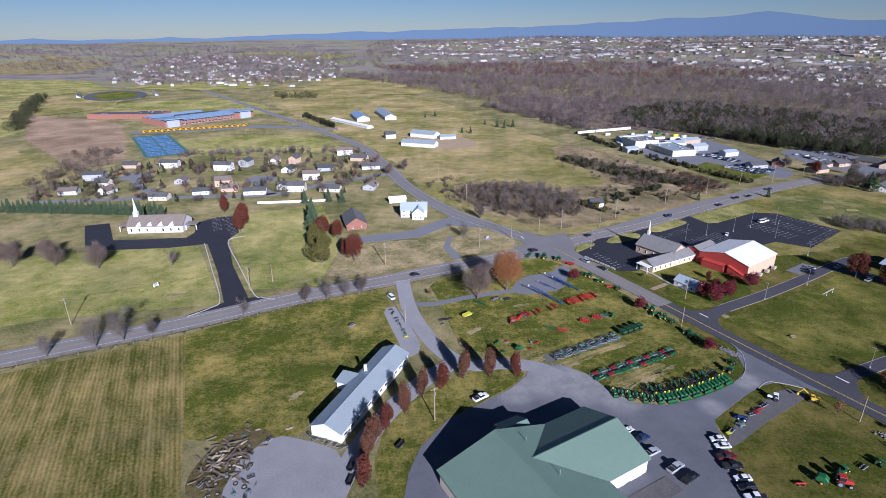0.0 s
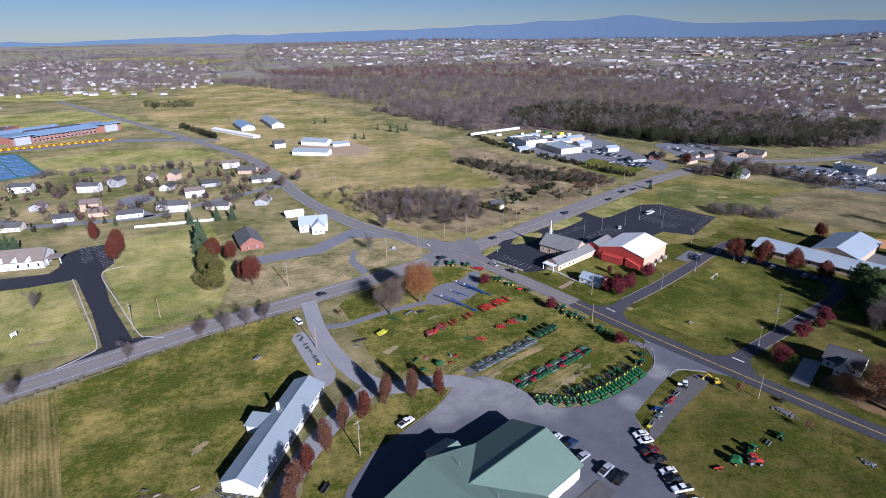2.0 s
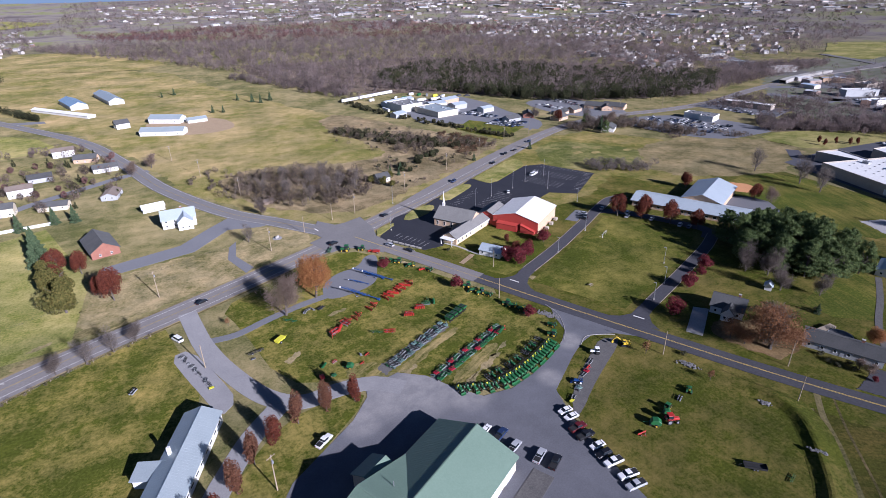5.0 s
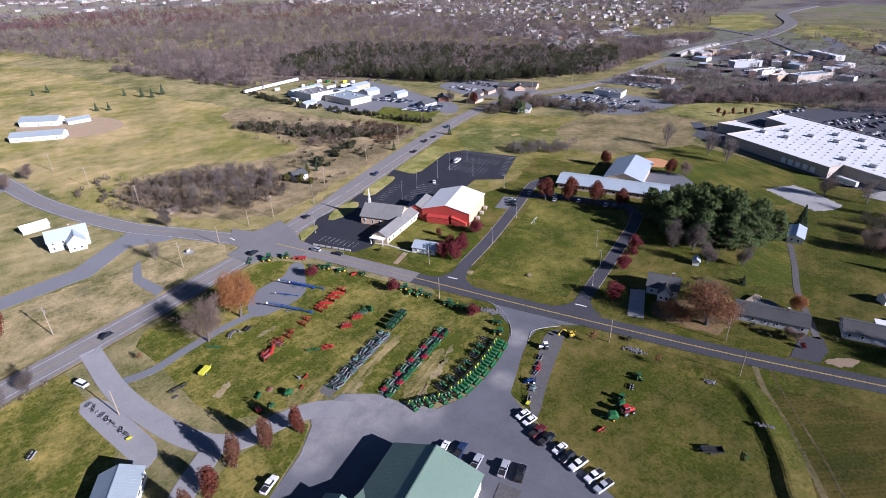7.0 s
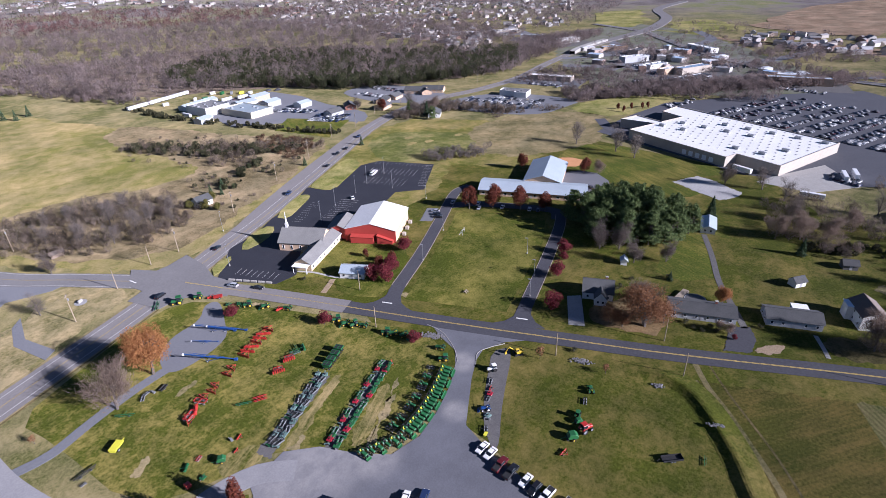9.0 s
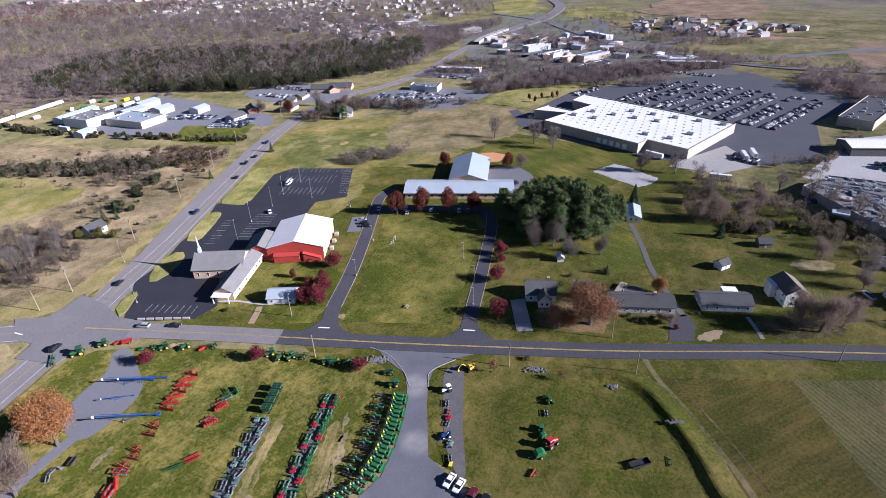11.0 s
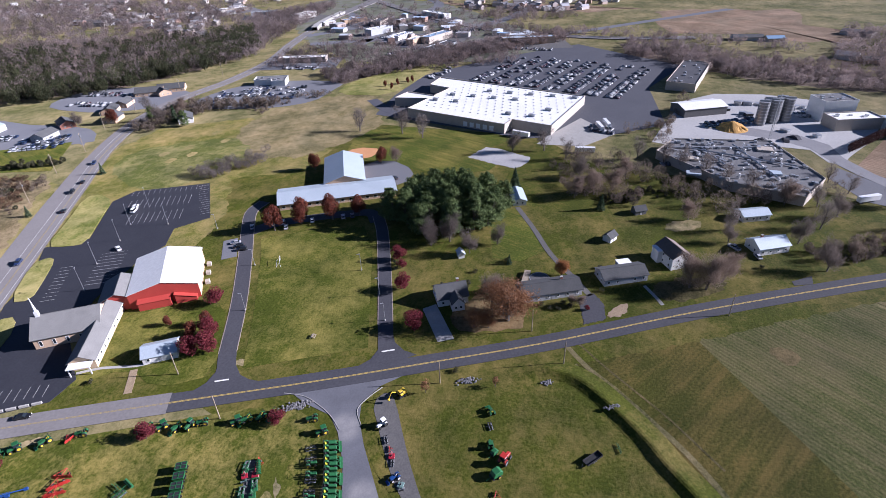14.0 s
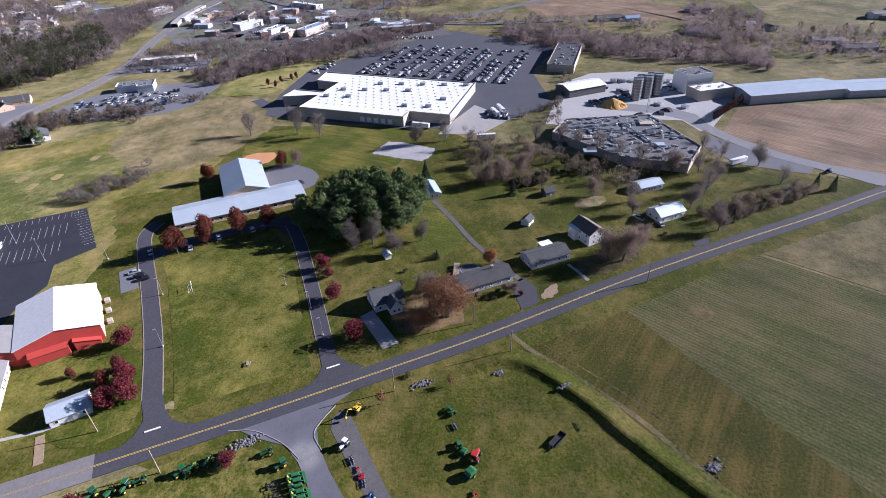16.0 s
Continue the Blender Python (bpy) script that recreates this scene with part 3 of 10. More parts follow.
# roads
A_LINE = smooth_line([(-330, 92), (-230, 142), (-166, 174), (-114, 198), (-62, 226), (-24, 243), (20, 264), (60, 284), (109, 313), (156, 342), (211, 376), (262, 407), (316, 430), (372, 440), (437, 434), (513, 440), (596, 464), (695, 486), (770, 497), (860, 504), (970, 512), (1090, 542), (1194, 581), (1329, 663), (1425, 690), (1560, 700)])
B_LINE = smooth_line([(-980, 1900), (-814, 1669), (-343, 968), (-158, 691), (-90, 585), (-55, 497), (-28, 416), (4, 352), (30, 320), (62, 281)])
C_LINE = smooth_line([(62, 281), (85, 238), (101, 207), (118, 174), (137, 139), (156, 105), (188, 53), (216, 3), (241, -44), (268, -92), (310, -180)])


def road(name, line, half, mat, label, edge, centre, z=0.12, twin=True, span=False, white="paint_worn"):
    ob = tagged(new(name, finish(strip(line, half, -half, z, span=span), name, mat)), label, "road", "", "structure")
    for off in (half - edge, -half + edge) if edge else ():
        part("edge_line", strip(line, off + 0.08, off - 0.08, z + 0.03, 0.02, span=span), M[white], ob)
    for off in ((0.18, -0.18) if twin else (0.0,)):
        part("centre_line", strip(line, off + 0.08, off - 0.08, z + 0.03, 0.02, span=span), centre, ob)
    return ob


main_road = tagged(new("road", finish(strip(A_LINE, 6.4, -6.4, 0.12, span=True), "road", M["road_old"])), "two-lane bleached asphalt road with painted lines", "road", "", "structure")
def lane_shift(i):
    """How far the painted lanes have moved to the south side, 0 to 1."""
    x = A_LINE[min(len(A_LINE) - 1, int(i * len(A_LINE) + 0.5))][0]
    return smooth(60, 125, x) * (1 - smooth(330, 400, x))


for name, west, east, mat in (("edge_line", 4.1, 0.8, "paint_worn"), ("edge_line", -4.1, -5.7, "paint_worn"), ("centre_line", 0.18, -2.27, "paint_dull"), ("centre_line", -0.18, -2.63, "paint_dull")):
    part(name, strip(A_LINE, lambda i: west + (east - west) * lane_shift(i) + 0.08, lambda i: west + (east - west) * lane_shift(i) - 0.08, 0.15, 0.02, span=True), M[mat], main_road)
EAST_RUN = [p for p in A_LINE if 108 < p[0] < 262]
tagged(new("road_shoulder", finish(strip(EAST_RUN, lambda i: 6.0 + 3.4 * math.sin(math.pi * min(1.0, i + 0.01)) ** 0.6, lambda i: 5.8, 0.112), "road_shoulder", M["road_old"])), "broad bleached asphalt shoulder beside the road", "road", "", "structure")
tagged(new("road_shoulder", finish(strip(EAST_RUN, -6.2, -7.2, 0.112), "road_shoulder", M["road_old"])), "narrow asphalt shoulder beside the lawn", "road", "", "structure")
road("road", B_LINE, 5.6, M["road"], "wide highway curving in from the school", 0.8, M["paint_dull"], 0.16, span=True)
road("road", C_LINE, 3.9, M["lane"], "dark asphalt lane with a double yellow line", 0, M["paint_yellow"], 0.2, span=True)
for side in (-1, 1):
    tagged(new("verge", finish(strip(A_LINE, side * 6.6 + 1.1, side * 6.6 - 1.1, 0.086, span=True), "verge", M["slope"])), "brown trodden grass verge along the asphalt", "verge", "", "structure")
flat("road_apron", [(50.0, 311.2), (57.4, 301.2), (62.4, 301.7), (73.1, 305.8), (74.5, 289.6), (72.7, 276.5), (76.4, 266.0), (69.2, 256.7), (60.1, 266.9), (53.7, 270.2), (46.2, 268.3), (39.5, 284.2), (46.6, 287.9), (44.0, 296.2)], 0.205, M["road"], "asphalt junction where the roads cross", "road")
OLD_LANE = [p for p in C_LINE if 209 < p[1] < 266]
old_lane = tagged(new("road", finish(strip(OLD_LANE, 4.3, -4.3, 0.207, 0.1), "road", M["road_old"])), "bleached stretch of asphalt lane at the junction", "road", "", "structure")
for off in (0.18, -0.18):
    part("centre_line", strip(OLD_LANE, off + 0.07, off - 0.07, 0.232, 0.02), M["paint_dull"], old_lane)

FAR_RUN = [p for p in A_LINE if p[0] > 740]
tagged(new("highway", finish(strip(FAR_RUN, lambda i: 5.0 + 6.0 * min(1.0, i * 4), lambda i: -5.0 - 6.0 * min(1.0, i * 4), 1.3, 1.6, span=True), "highway", M["road_old"])), "wide pale highway sweeping over the far rise", "road", "", "structure")
CROSS_LINE = smooth_line([(1010, 640), (945, 512), (870, 436), (780, 345), (716, 262), (690, 200), (676, 110), (690, 20)])
road("highway", CROSS_LINE, 7.0, M["road"], "grey highway crossing beyond the trade buildings", 1.0, M["paint_dull"], 0.9, span=True)
SOUTH_EDGE = [p for p in A_LINE if -330 < p[0] < 46]
# dark ribbon laid as the thin shadow line on the road's south edge
tagged(new("road_gutter", finish(strip(SOUTH_EDGE, -7.1, -7.75, 0.1, span=True), "road_gutter", M["furrow"])), "dark strip painted as the shadow line along the road edge", "gutter", "", "structure")
# yards and drives
flat("yard", [(113, 182), (109, 172), (107, 163), (102, 158), (93, 152), (82, 147), (72, 144), (62, 145), (56, 152), (50, 162), (42, 168), (30, 165), (29, 161), (22, 153), (8, 143), (1, 138), (-7, 126), (-10, 116), (-12, 90), (10, 70), (60, 60), (80, 70), (80, 104), (81, 124), (84, 137), (92, 143), (100, 149), (108, 154), (114, 156), (122, 153), (130, 146), (133, 149), (116, 182)], 0.1, M["yard"], "grey asphalt dealership yard and entrance", "yard")
M["edging"] = surf("dusty_edging", (0.2, 0.16, 0.13), (0.32, 0.27, 0.23), 0.9, 0.5, 4.0)


def ribbon(name, line, half, z, mat, label, category="drive", edged=False):
    ob = tagged(new(name, finish(strip(smooth_line(line, 3.0), half, -half, z), name, mat)), label, category, "", "structure")
    if edged:
        for sd in (-1, 1):
            part("edging", strip(smooth_line(line[1:], 3.0), sd * half + 0.14, sd * half - 0.14, z + 0.03), M["edging"], ob)
    return ob


ribbon("gravel_drive", [(-20, 241), (-18, 228), (-15, 212), (-9, 194), (0, 176), (10, 168), (22, 168.5), (33, 166.5), (41, 160)], 3.4, 0.13, M["gravel"], "pale worn drive from the road to the yard")
ribbon("gravel_drive", [(4, 170), (-6, 160), (-13, 150), (-20, 138), (-26, 122), (-30, 104), (-32, 90)], 3.4, 0.115, M["gravel"], "pale gravel drive behind the tree row")
flat("gravel_yard", [(-52, 132), (-40, 129), (-29, 124), (-26, 108), (-28, 90), (-56, 90), (-60, 118)], 0.09, M["gravel"], "pale gravel yard beside the scrap heap", "yard", rounds=1)
flat("gravel_yard", [(-27, 212), (-20, 214), (-12, 192), (-8, 178), (-14, 172), (-17, 182), (-22, 196)], 0.09, M["gravel"], "gravel strip under parked tools", "yard", rounds=1)
ribbon("gravel_path", [(-14, 216), (-4, 216), (8, 221), (22, 226), (36, 229)], 1.9, 0.1, M["asphalt"], "worn gravel path under display trees")
flat("gravel_patch", [(32, 226), (40, 224), (56, 229), (60, 240), (66, 256), (60, 258), (54, 248), (42, 246), (34, 238)], 0.095, M["asphalt"], "worn grey gravel patch on the lawn", "drive", rounds=2)
for px, py, rx2, ry2, an in ((57, 163, 10, 1.6, 27), (66, 168, 8, 1.2, 27), (60, 166.5, 6, 0.7, 27), (62, 153.5, 8, 1.4, 30), (72, 159, 9, 2.0, 30), (79, 164, 7, 1.0, 30), (-6, 262, 14, 3, 25), (44, 290, 12, 3, 25), (46, 168, 4, 3, 0), (34, 214, 6, 2, 20), (12, 192, 5, 2, 40), (68, 262, 6, 2.5, -40), (74, 242, 4, 2, -40), (-50, 150, 4, 2, 60), (120, 200, 8, 2.5, -60), (-125, 228, 8, 2, 30), (-70, 240, 6, 2, 25)):
    c, sn = math.cos(radians(an)), math.sin(radians(an))
    rim = []
    for k in range(18):
        th = k * math.pi / 9
        w = 0.72 + 0.4 * noise.noise(Vector((px + math.cos(th) * 1.7, py + math.sin(th) * 1.7, 2.0)))
        u, v = rx2 * w * math.cos(th), ry2 * w * math.sin(th)
        rim.append((px + u * c - v * sn, py + u * sn + v * c))
    flat("worn_patch", rim, 0.075, M["dry_lawn"], "worn dry straw patch in the grass", "bare patch", rounds=1, ragged=1.2)
for px, py in ((262, 352), (274, 346), (284, 356), (300, 340), (270, 364), (312, 356)):
    flat("worn_patch", [(px + (3.5 + (k % 3)) * math.cos(k * 0.785), py + (2.5 + (k % 2)) * math.sin(k * 0.785)) for k in range(8)], 0.11, M["meadow"], "worn tan spot on the sports lawn", "bare patch", rounds=1)
flat("gravel_strip", [(81, 124), (86, 126), (94, 132), (105, 139), (117, 146), (121, 150), (115, 153), (106, 147), (97, 141), (88, 134)], 0.11, M["dull_gravel"], "gravel display strip along the lawn", "drive", rounds=1)
lot = flat("blacktop_lot", [(206.5, 342.6), (220, 340), (239, 306), (204, 279), (190, 289), (176, 282), (160, 284), (134, 280), (112, 268), (98, 250), (88, 250), (72, 272), (90, 296), (108, 302), (122, 312), (138, 318), (160, 336), (172, 322)], 0.14, M["blacktop"], "fresh black church parking lot with white stall lines", "parking lot")
flat("island", [(127, 304.5), (140, 312.5), (153, 321.5), (154, 326), (148, 329), (123.5, 312)], 0.3, M["pale_lawn"], "grass island edged by a kerb", "island", rounds=1)
flat("island", [(92, 288), (106, 290), (118, 300), (114, 306), (98, 298)], 0.3, M["pale_lawn"], "grass island edged by a kerb", "island", rounds=1)
flat("island", [(160.5, 336), (163.5, 325.5), (168, 320), (190, 333.5), (207, 343), (212, 356), (207, 362), (181, 346.5)], 0.3, M["pale_lawn"], "grass island edged by a kerb", "island", rounds=1)
flat("island", [(72, 274), (90, 289), (76, 286)], 0.3, M["pale_lawn"], "narrow grass island at the lot entrance", "island", rounds=1)
ribbon("church_drive", [(110, 201), (122, 209.5), (147, 222.5), (175, 239), (196, 252), (214, 262), (226, 262)], 3.0, 0.12, M["lane"], "dark asphalt drive between church and lawn", edged=True)
ribbon("school_front_drive", [(196, 251), (206, 244), (216, 229), (224, 214), (228, 203), (220, 196)], 3.4, 0.125, M["lane"], "asphalt parking lane before the school")
flat("parking_bay", [(176, 244), (190, 253), (186, 258), (172, 249)], 0.115, M["asphalt"], "asphalt parking bay beside the gym", "parking lot")
ribbon("school_drive", [(136, 157), (150, 163), (168, 170.5), (190, 180), (212, 190), (226, 198)], 2.7, 0.12, M["lane"], "narrow shaded asphalt drive to the school", edged=True)
flat("drive_mouth", [(103.8, 209.5), (108, 207.6), (113, 207.6), (119, 210.2), (121.8, 206), (117.6, 203), (114.2, 199), (113.2, 195), (113.4, 190), (108, 197)], 0.117, M["lane"], "flared mouth of the church drive", "drive")
flat("drive_mouth", [(128, 163.6), (132, 161), (138, 160.2), (146, 163.6), (148.2, 159.8), (142, 156.2), (139, 151.8), (138.2, 147), (130, 156)], 0.117, M["lane"], "flared mouth of the school drive", "drive")
flat("garden_lawn", [(141, 150), (156, 161), (190, 176), (222, 192), (262, 196), (296, 150), (308, 112), (288, 40), (262, -6), (240, -8), (222, 14), (190, 62), (164, 108)], 0.05, M["east_lawn"], "shaded lawns and gardens along the lane", "lawn", rounds=0)
flat("leaf_litter", [(158.6, 143.1), (167.5, 140.2), (177.9, 134.7), (176.7, 118.7), (161.6, 113.5), (156.6, 123.5), (152.2, 136.6)], 0.09, M["litter"], "orange leaf litter under the old oak", "leaf litter", rounds=2, ragged=2.2)
flat("school_yard", [(270, 240), (296, 222), (282, 198), (262, 198), (258, 214), (262, 234)], 0.12, M["asphalt"], "asphalt play yard behind the school", "yard", rounds=1)
flat("concrete_drive", [(146, 142), (149, 137), (166, 149), (162, 153)], 0.14, M["concrete"], "pale patched concrete driveway", "drive")
ribbon("gravel_track", [(186, 94), (196, 101), (212, 112.5), (232, 123), (251, 134)], 1.2, 0.13, M["dull_gravel"], "narrow gravel garden track to a garage")
wlot = flat("church_blacktop", [(-227.8, 327.0), (-214.3, 331.1), (-194.6, 300.0), (-152.9, 303.7), (-151.6, 312.6), (-158.4, 329.7), (-150.5, 340.9), (-138.2, 344.1), (-124.4, 311.9), (-126.7, 300.3), (-110.2, 261.4), (-89.4, 223.3), (-96.8, 214.0), (-114.9, 252.9), (-136.2, 293.1), (-155.4, 287.3), (-186.0, 284.6), (-203.7, 287.6)], 0.12, M["blacktop"], "fresh blacktop drive and lot of a white church", "parking lot")
flat("drive", [(-56, 290), (-14, 301), (4, 322), (20, 318), (36, 322), (10, 344), (-6, 328), (-20, 312), (-54, 302)], 0.12, M["asphalt"], "grey asphalt drive past two houses", "drive")
flat("drive", [(2, 298), (6, 304), (4, 286), (10, 270), (6, 266), (0, 284)], 0.12, M["asphalt"], "short paved cut to the road", "drive")
flat("ball_infield", [(291, 252), (308, 248), (309, 229), (290, 233)], 0.14, M["clay"], "orange clay ball infield", "infield", rounds=1)
flat("sand_pad", [(308, 175), (316, 171.5), (326, 167.5), (325, 159), (315.5, 138), (306, 139), (297.5, 144), (302, 160)], 0.14, M["sand"], "pale washed sand and gravel pad", "pad", ragged=1.0)
flat("store_lot", [(372, 262), (420, 266), (487, 262), (560, 216), (640, 140), (560, 40), (480, 70), (392, 60), (366, 92), (345, 150), (352, 170)], 0.1, M["lot"], "huge asphalt parking lot round a store", "parking lot")
ribbon("service_road", [(406.4, 279.9), (382.0, 253.9), (367.6, 214.6), (357.4, 161.4), (351.8, 129.6)], 4.5, 0.13, M["lot"], "dark service road behind the store", "drive")
flat("truck_apron", [(366, 92), (394, 116), (352, 134), (338, 138), (340, 110)], 0.14, M["concrete"], "pale concrete truck apron behind the store", "yard")
flat("plant_yard", [(346, 72), (390, 62), (470, 40), (480, -30), (440, -70), (400, -66), (362, -40), (336, -26), (372, -16)], 0.12, M["pale_yard"], "pale gravel yard of a feed plant", "yard", rounds=1)
flat("yard_road", [(386, 32), (374, -16), (338, -28), (308, -48), (288, -70), (266, -92), (280, -106), (300, -66), (344, -34), (384, -30), (400, 20)], 0.15, M["gravel"], "pale worn road round the plant", "drive", rounds=1)
flat("grey_lot", [(322, -18), (296, -28), (284, -60), (292, -66), (310, -48), (338, -26)], 0.13, M["asphalt"], "empty grey asphalt lot by bare trees", "parking lot")
flat("works_lot", [(196, 506), (206, 600), (292, 606), (300, 560), (296, 510), (284, 440), (270, 430), (276, 446), (238, 476)], 0.1, M["asphalt"], "crowded yard of an industrial works", "yard")
flat("works_lawn", [(214, 466), (242, 492), (274, 444), (231, 414)], 0.13, M["green_lawn"], "mown green lawn in front of the works", "lawn")
flat("trade_ground", [(596, 440), (683, 510), (904, 615), (1059, 577), (984, 434), (842, 308), (667, 167), (589, 139), (549, 185), (544, 239), (518, 282), (526, 355)], 0.05, M["town_ground"], "worn grey ground between trade buildings", "yard", ragged=6)
flat("roadside_lot", [(379, 544), (399, 513), (408, 471), (390, 435), (353, 441), (330, 476), (330, 531), (348, 546)], 0.1, M["asphalt"], "asphalt lot of roadside offices", "parking lot", rounds=1)
flat("roadside_drive", [(291, 546), (300, 475), (298, 447), (272, 424), (265, 486), (271, 554)], 0.11, M["asphalt"], "asphalt drive to the works", "drive", rounds=1)
flat("dealer_lot", [(356, 414), (362, 372), (372, 345), (392, 324), (420, 324), (452, 324), (450, 372), (430, 408), (402, 422), (366, 424)], 0.1, M["asphalt"], "used-car lot beside the highway", "parking lot", rounds=1)
flat("tennis_court", [(-369, 649), (-332, 664), (-256, 552), (-292, 530)], 0.12, M["court"], "green tennis court surround", "court")

ribbon("field_margin", [(156, 100), (147, 92), (140, 83.5), (131, 74), (121, 64), (108, 54), (92, 42)], 0.9, 0.092, M["bank"], "tan dead-grass margin along the plot", "field margin")
ribbon("field_margin", [(158, 96), (149, 87), (141, 78), (132, 68), (118, 55)], 0.35, 0.094, M["furrow"], "thin brown wheel track along the plot", "field margin")
flat("bare_patch", [(171, 36), (174, 31), (170, 27), (165, 29), (164, 33)], 0.094, M["furrow"], "brown bare patch in the young crop", "bare patch", rounds=1, ragged=1.5)
for rim in ([(43, 166.5), (58, 173.5), (72, 181.5), (70.8, 183.8), (56, 176.5), (41.4, 169.5)], [(57, 153), (70, 159), (81, 166), (79.4, 169.5), (68, 163.5), (55.6, 156.5)], [(29, 168), (40, 171.5), (38, 176), (30, 180), (25, 175)]):
    flat("worn_band", rim, 0.079, M["worn_rows"], "trampled straw band between machine rows", "bare patch", rounds=1, ragged=1.3)

flat("verge", [(150, 112), (178, 68), (214, 2), (244, -54), (268, -100), (260, -104), (238, -62), (206, -2), (167, 61), (146, 98), (128, 84), (122, 92), (138, 114)], 0.083, M["east_lawn"], "mown verge between lane and fields", "verge", ragged=1.5)
# white edging and flared mouth of the church blacktop
flat("drive_mouth", [(-100, 218), (-112, 206), (-116, 199), (-74, 220), (-82, 224), (-88, 224)], 0.117, M["blacktop"], "flared mouth of the blacktop drive", "drive")
for line in ([(-138, 293.5), (-120, 258), (-102, 222), (-103, 214), (-110, 206)], [(-118, 306), (-125.5, 297), (-106.5, 260.5), (-88, 227), (-84, 224), (-77, 221.5)]):
    tagged(new("kerb", finish(strip(smooth_line(line, 2.0), 0.22, -0.22, 0.26), "kerb", M["concrete"])), "pale concrete kerb along the blacktop drive", "kerb", "", "structure")
for rim, k in (([(-74, 226), (-66, 228), (-62, 233), (-70, 234), (-78, 230)], "slope"), ([(-58, 240), (-50, 242), (-52, 247), (-60, 246)], "slope")):
    flat("gravel_patch", rim, 0.09, M[k], "worn bare patch beside the road", "bare patch", rounds=1, ragged=1.0)

M.update({
    "white_wall": surf("white_siding", (0.56, 0.55, 0.52), (0.72, 0.71, 0.68), 0.6, 0.4, 5.0),
    "cream_wall": surf("cream_metal_siding", (0.55, 0.48, 0.36), (0.66, 0.58, 0.45), 0.6, 0.3, 4.0),
    "tan_brick": surf("tan_brick", (0.42, 0.29, 0.19), (0.55, 0.4, 0.28), 0.85, 0.5, 6.0),
    "cream_brick": surf("warm_cream_brick", (0.5, 0.37, 0.24), (0.62, 0.47, 0.32), 0.85, 0.5, 6.0),
    "red_brick": surf("red_brick", (0.22, 0.092, 0.066), (0.32, 0.15, 0.108), 0.85, 0.5, 6.0),
    "red_wall": surf("red_metal_siding", (0.34, 0.045, 0.035), (0.42, 0.06, 0.045), 0.55, 0.3, 4.0),
    "dark_wall": surf("dark_siding", (0.07, 0.07, 0.075), (0.13, 0.125, 0.12), 0.7, 0.4, 4.0),
    "grey_wall": surf("grey_siding", (0.3, 0.31, 0.32), (0.42, 0.43, 0.44), 0.65, 0.4, 4.0),
    "block_wall": surf("painted_block", (0.33, 0.29, 0.24), (0.44, 0.39, 0.33), 0.8, 0.3, 3.0),
    "green_roof": surf("green_metal_roof", (0.132, 0.2, 0.152), (0.165, 0.238, 0.185), 0.55, 0.12, 2.0, 0.0, 0.0, 0.0, 0.5),
    "tin_roof": surf("galvanised_roof", (0.34, 0.4, 0.42), (0.45, 0.51, 0.53), 0.45, 0.15, 3.0, 0.35, 0.0, 0.0, 0.5),
    "white_roof": surf("white_membrane_roof", (0.62, 0.62, 0.6), (0.78, 0.78, 0.76), 0.6, 0.04, 1.0),
    "pale_roof": surf("pale_metal_roof", (0.36, 0.42, 0.46), (0.48, 0.54, 0.58), 0.45, 0.12, 2.5, 0.2),
    "blue_roof": surf("blue_metal_roof", (0.17, 0.26, 0.37), (0.24, 0.34, 0.45), 0.45, 0.12, 2.5),
    "shingle": surf("grey_shingles", (0.052, 0.055, 0.056), (0.1, 0.1, 0.1), 0.9, 0.25, 5.0, 0, 0.3, 0.2),
    "pale_shingle": surf("weathered_grey_shingles", (0.13, 0.128, 0.122), (0.215, 0.21, 0.2), 0.9, 0.25, 5.0, 0, 0.3, 0.12),
    "brown_shingle": surf("brown_shingles", (0.12, 0.095, 0.08), (0.2, 0.165, 0.14), 0.9, 0.25, 5.0, 0, 0.3, 0.2),
    "grey_roof": surf("gravelled_flat_roof", (0.1, 0.1, 0.105), (0.19, 0.188, 0.185), 0.9, 0.06, 1.2),
    "tar_roof": surf("dark_flat_roof", (0.04, 0.042, 0.05), (0.09, 0.09, 0.098), 0.9, 0.08, 1.5),
    "trim": surf("white_trim", (0.7, 0.7, 0.68), (0.8, 0.8, 0.78), 0.5, 0.5, 5.0),
    "steel": surf("zinc_steel", (0.3, 0.31, 0.32), (0.45, 0.46, 0.47), 0.45, 0.5, 6.0, 0.6),
    "wood_pole": surf("weathered_pole_wood", (0.24, 0.19, 0.13), (0.36, 0.29, 0.21), 0.9, 0.5, 6.0),
    "dark_metal": surf("dark_metal", (0.03, 0.03, 0.032), (0.06, 0.06, 0.06), 0.5, 0.5, 6.0),
    "door": surf("painted_door", (0.3, 0.3, 0.31), (0.4, 0.4, 0.41), 0.55, 0.5, 5.0),
    "skylight": surf("dull_skylight", (0.27, 0.275, 0.27), (0.4, 0.4, 0.39), 0.4, 0.3, 3.0),
    "bale_wall": surf("weathered_boards", (0.17, 0.13, 0.1), (0.28, 0.22, 0.17), 0.9, 0.5, 5.0),
    "silo_wall": surf("ribbed_silo", (0.16, 0.16, 0.165), (0.26, 0.26, 0.26), 0.5, 0.3, 3.0, 0.4),
})
g_m, g_nt, g_bs = blank("window_glass", 0.08, 0.0, 0.5)
g_bs.inputs["Base Color"].default_value = (0.02, 0.026, 0.032, 1)
M["glass"] = g_m


def frame_at(x, y, turn, z=0.0):
    return pose(x, y, z, 0, 0, turn)


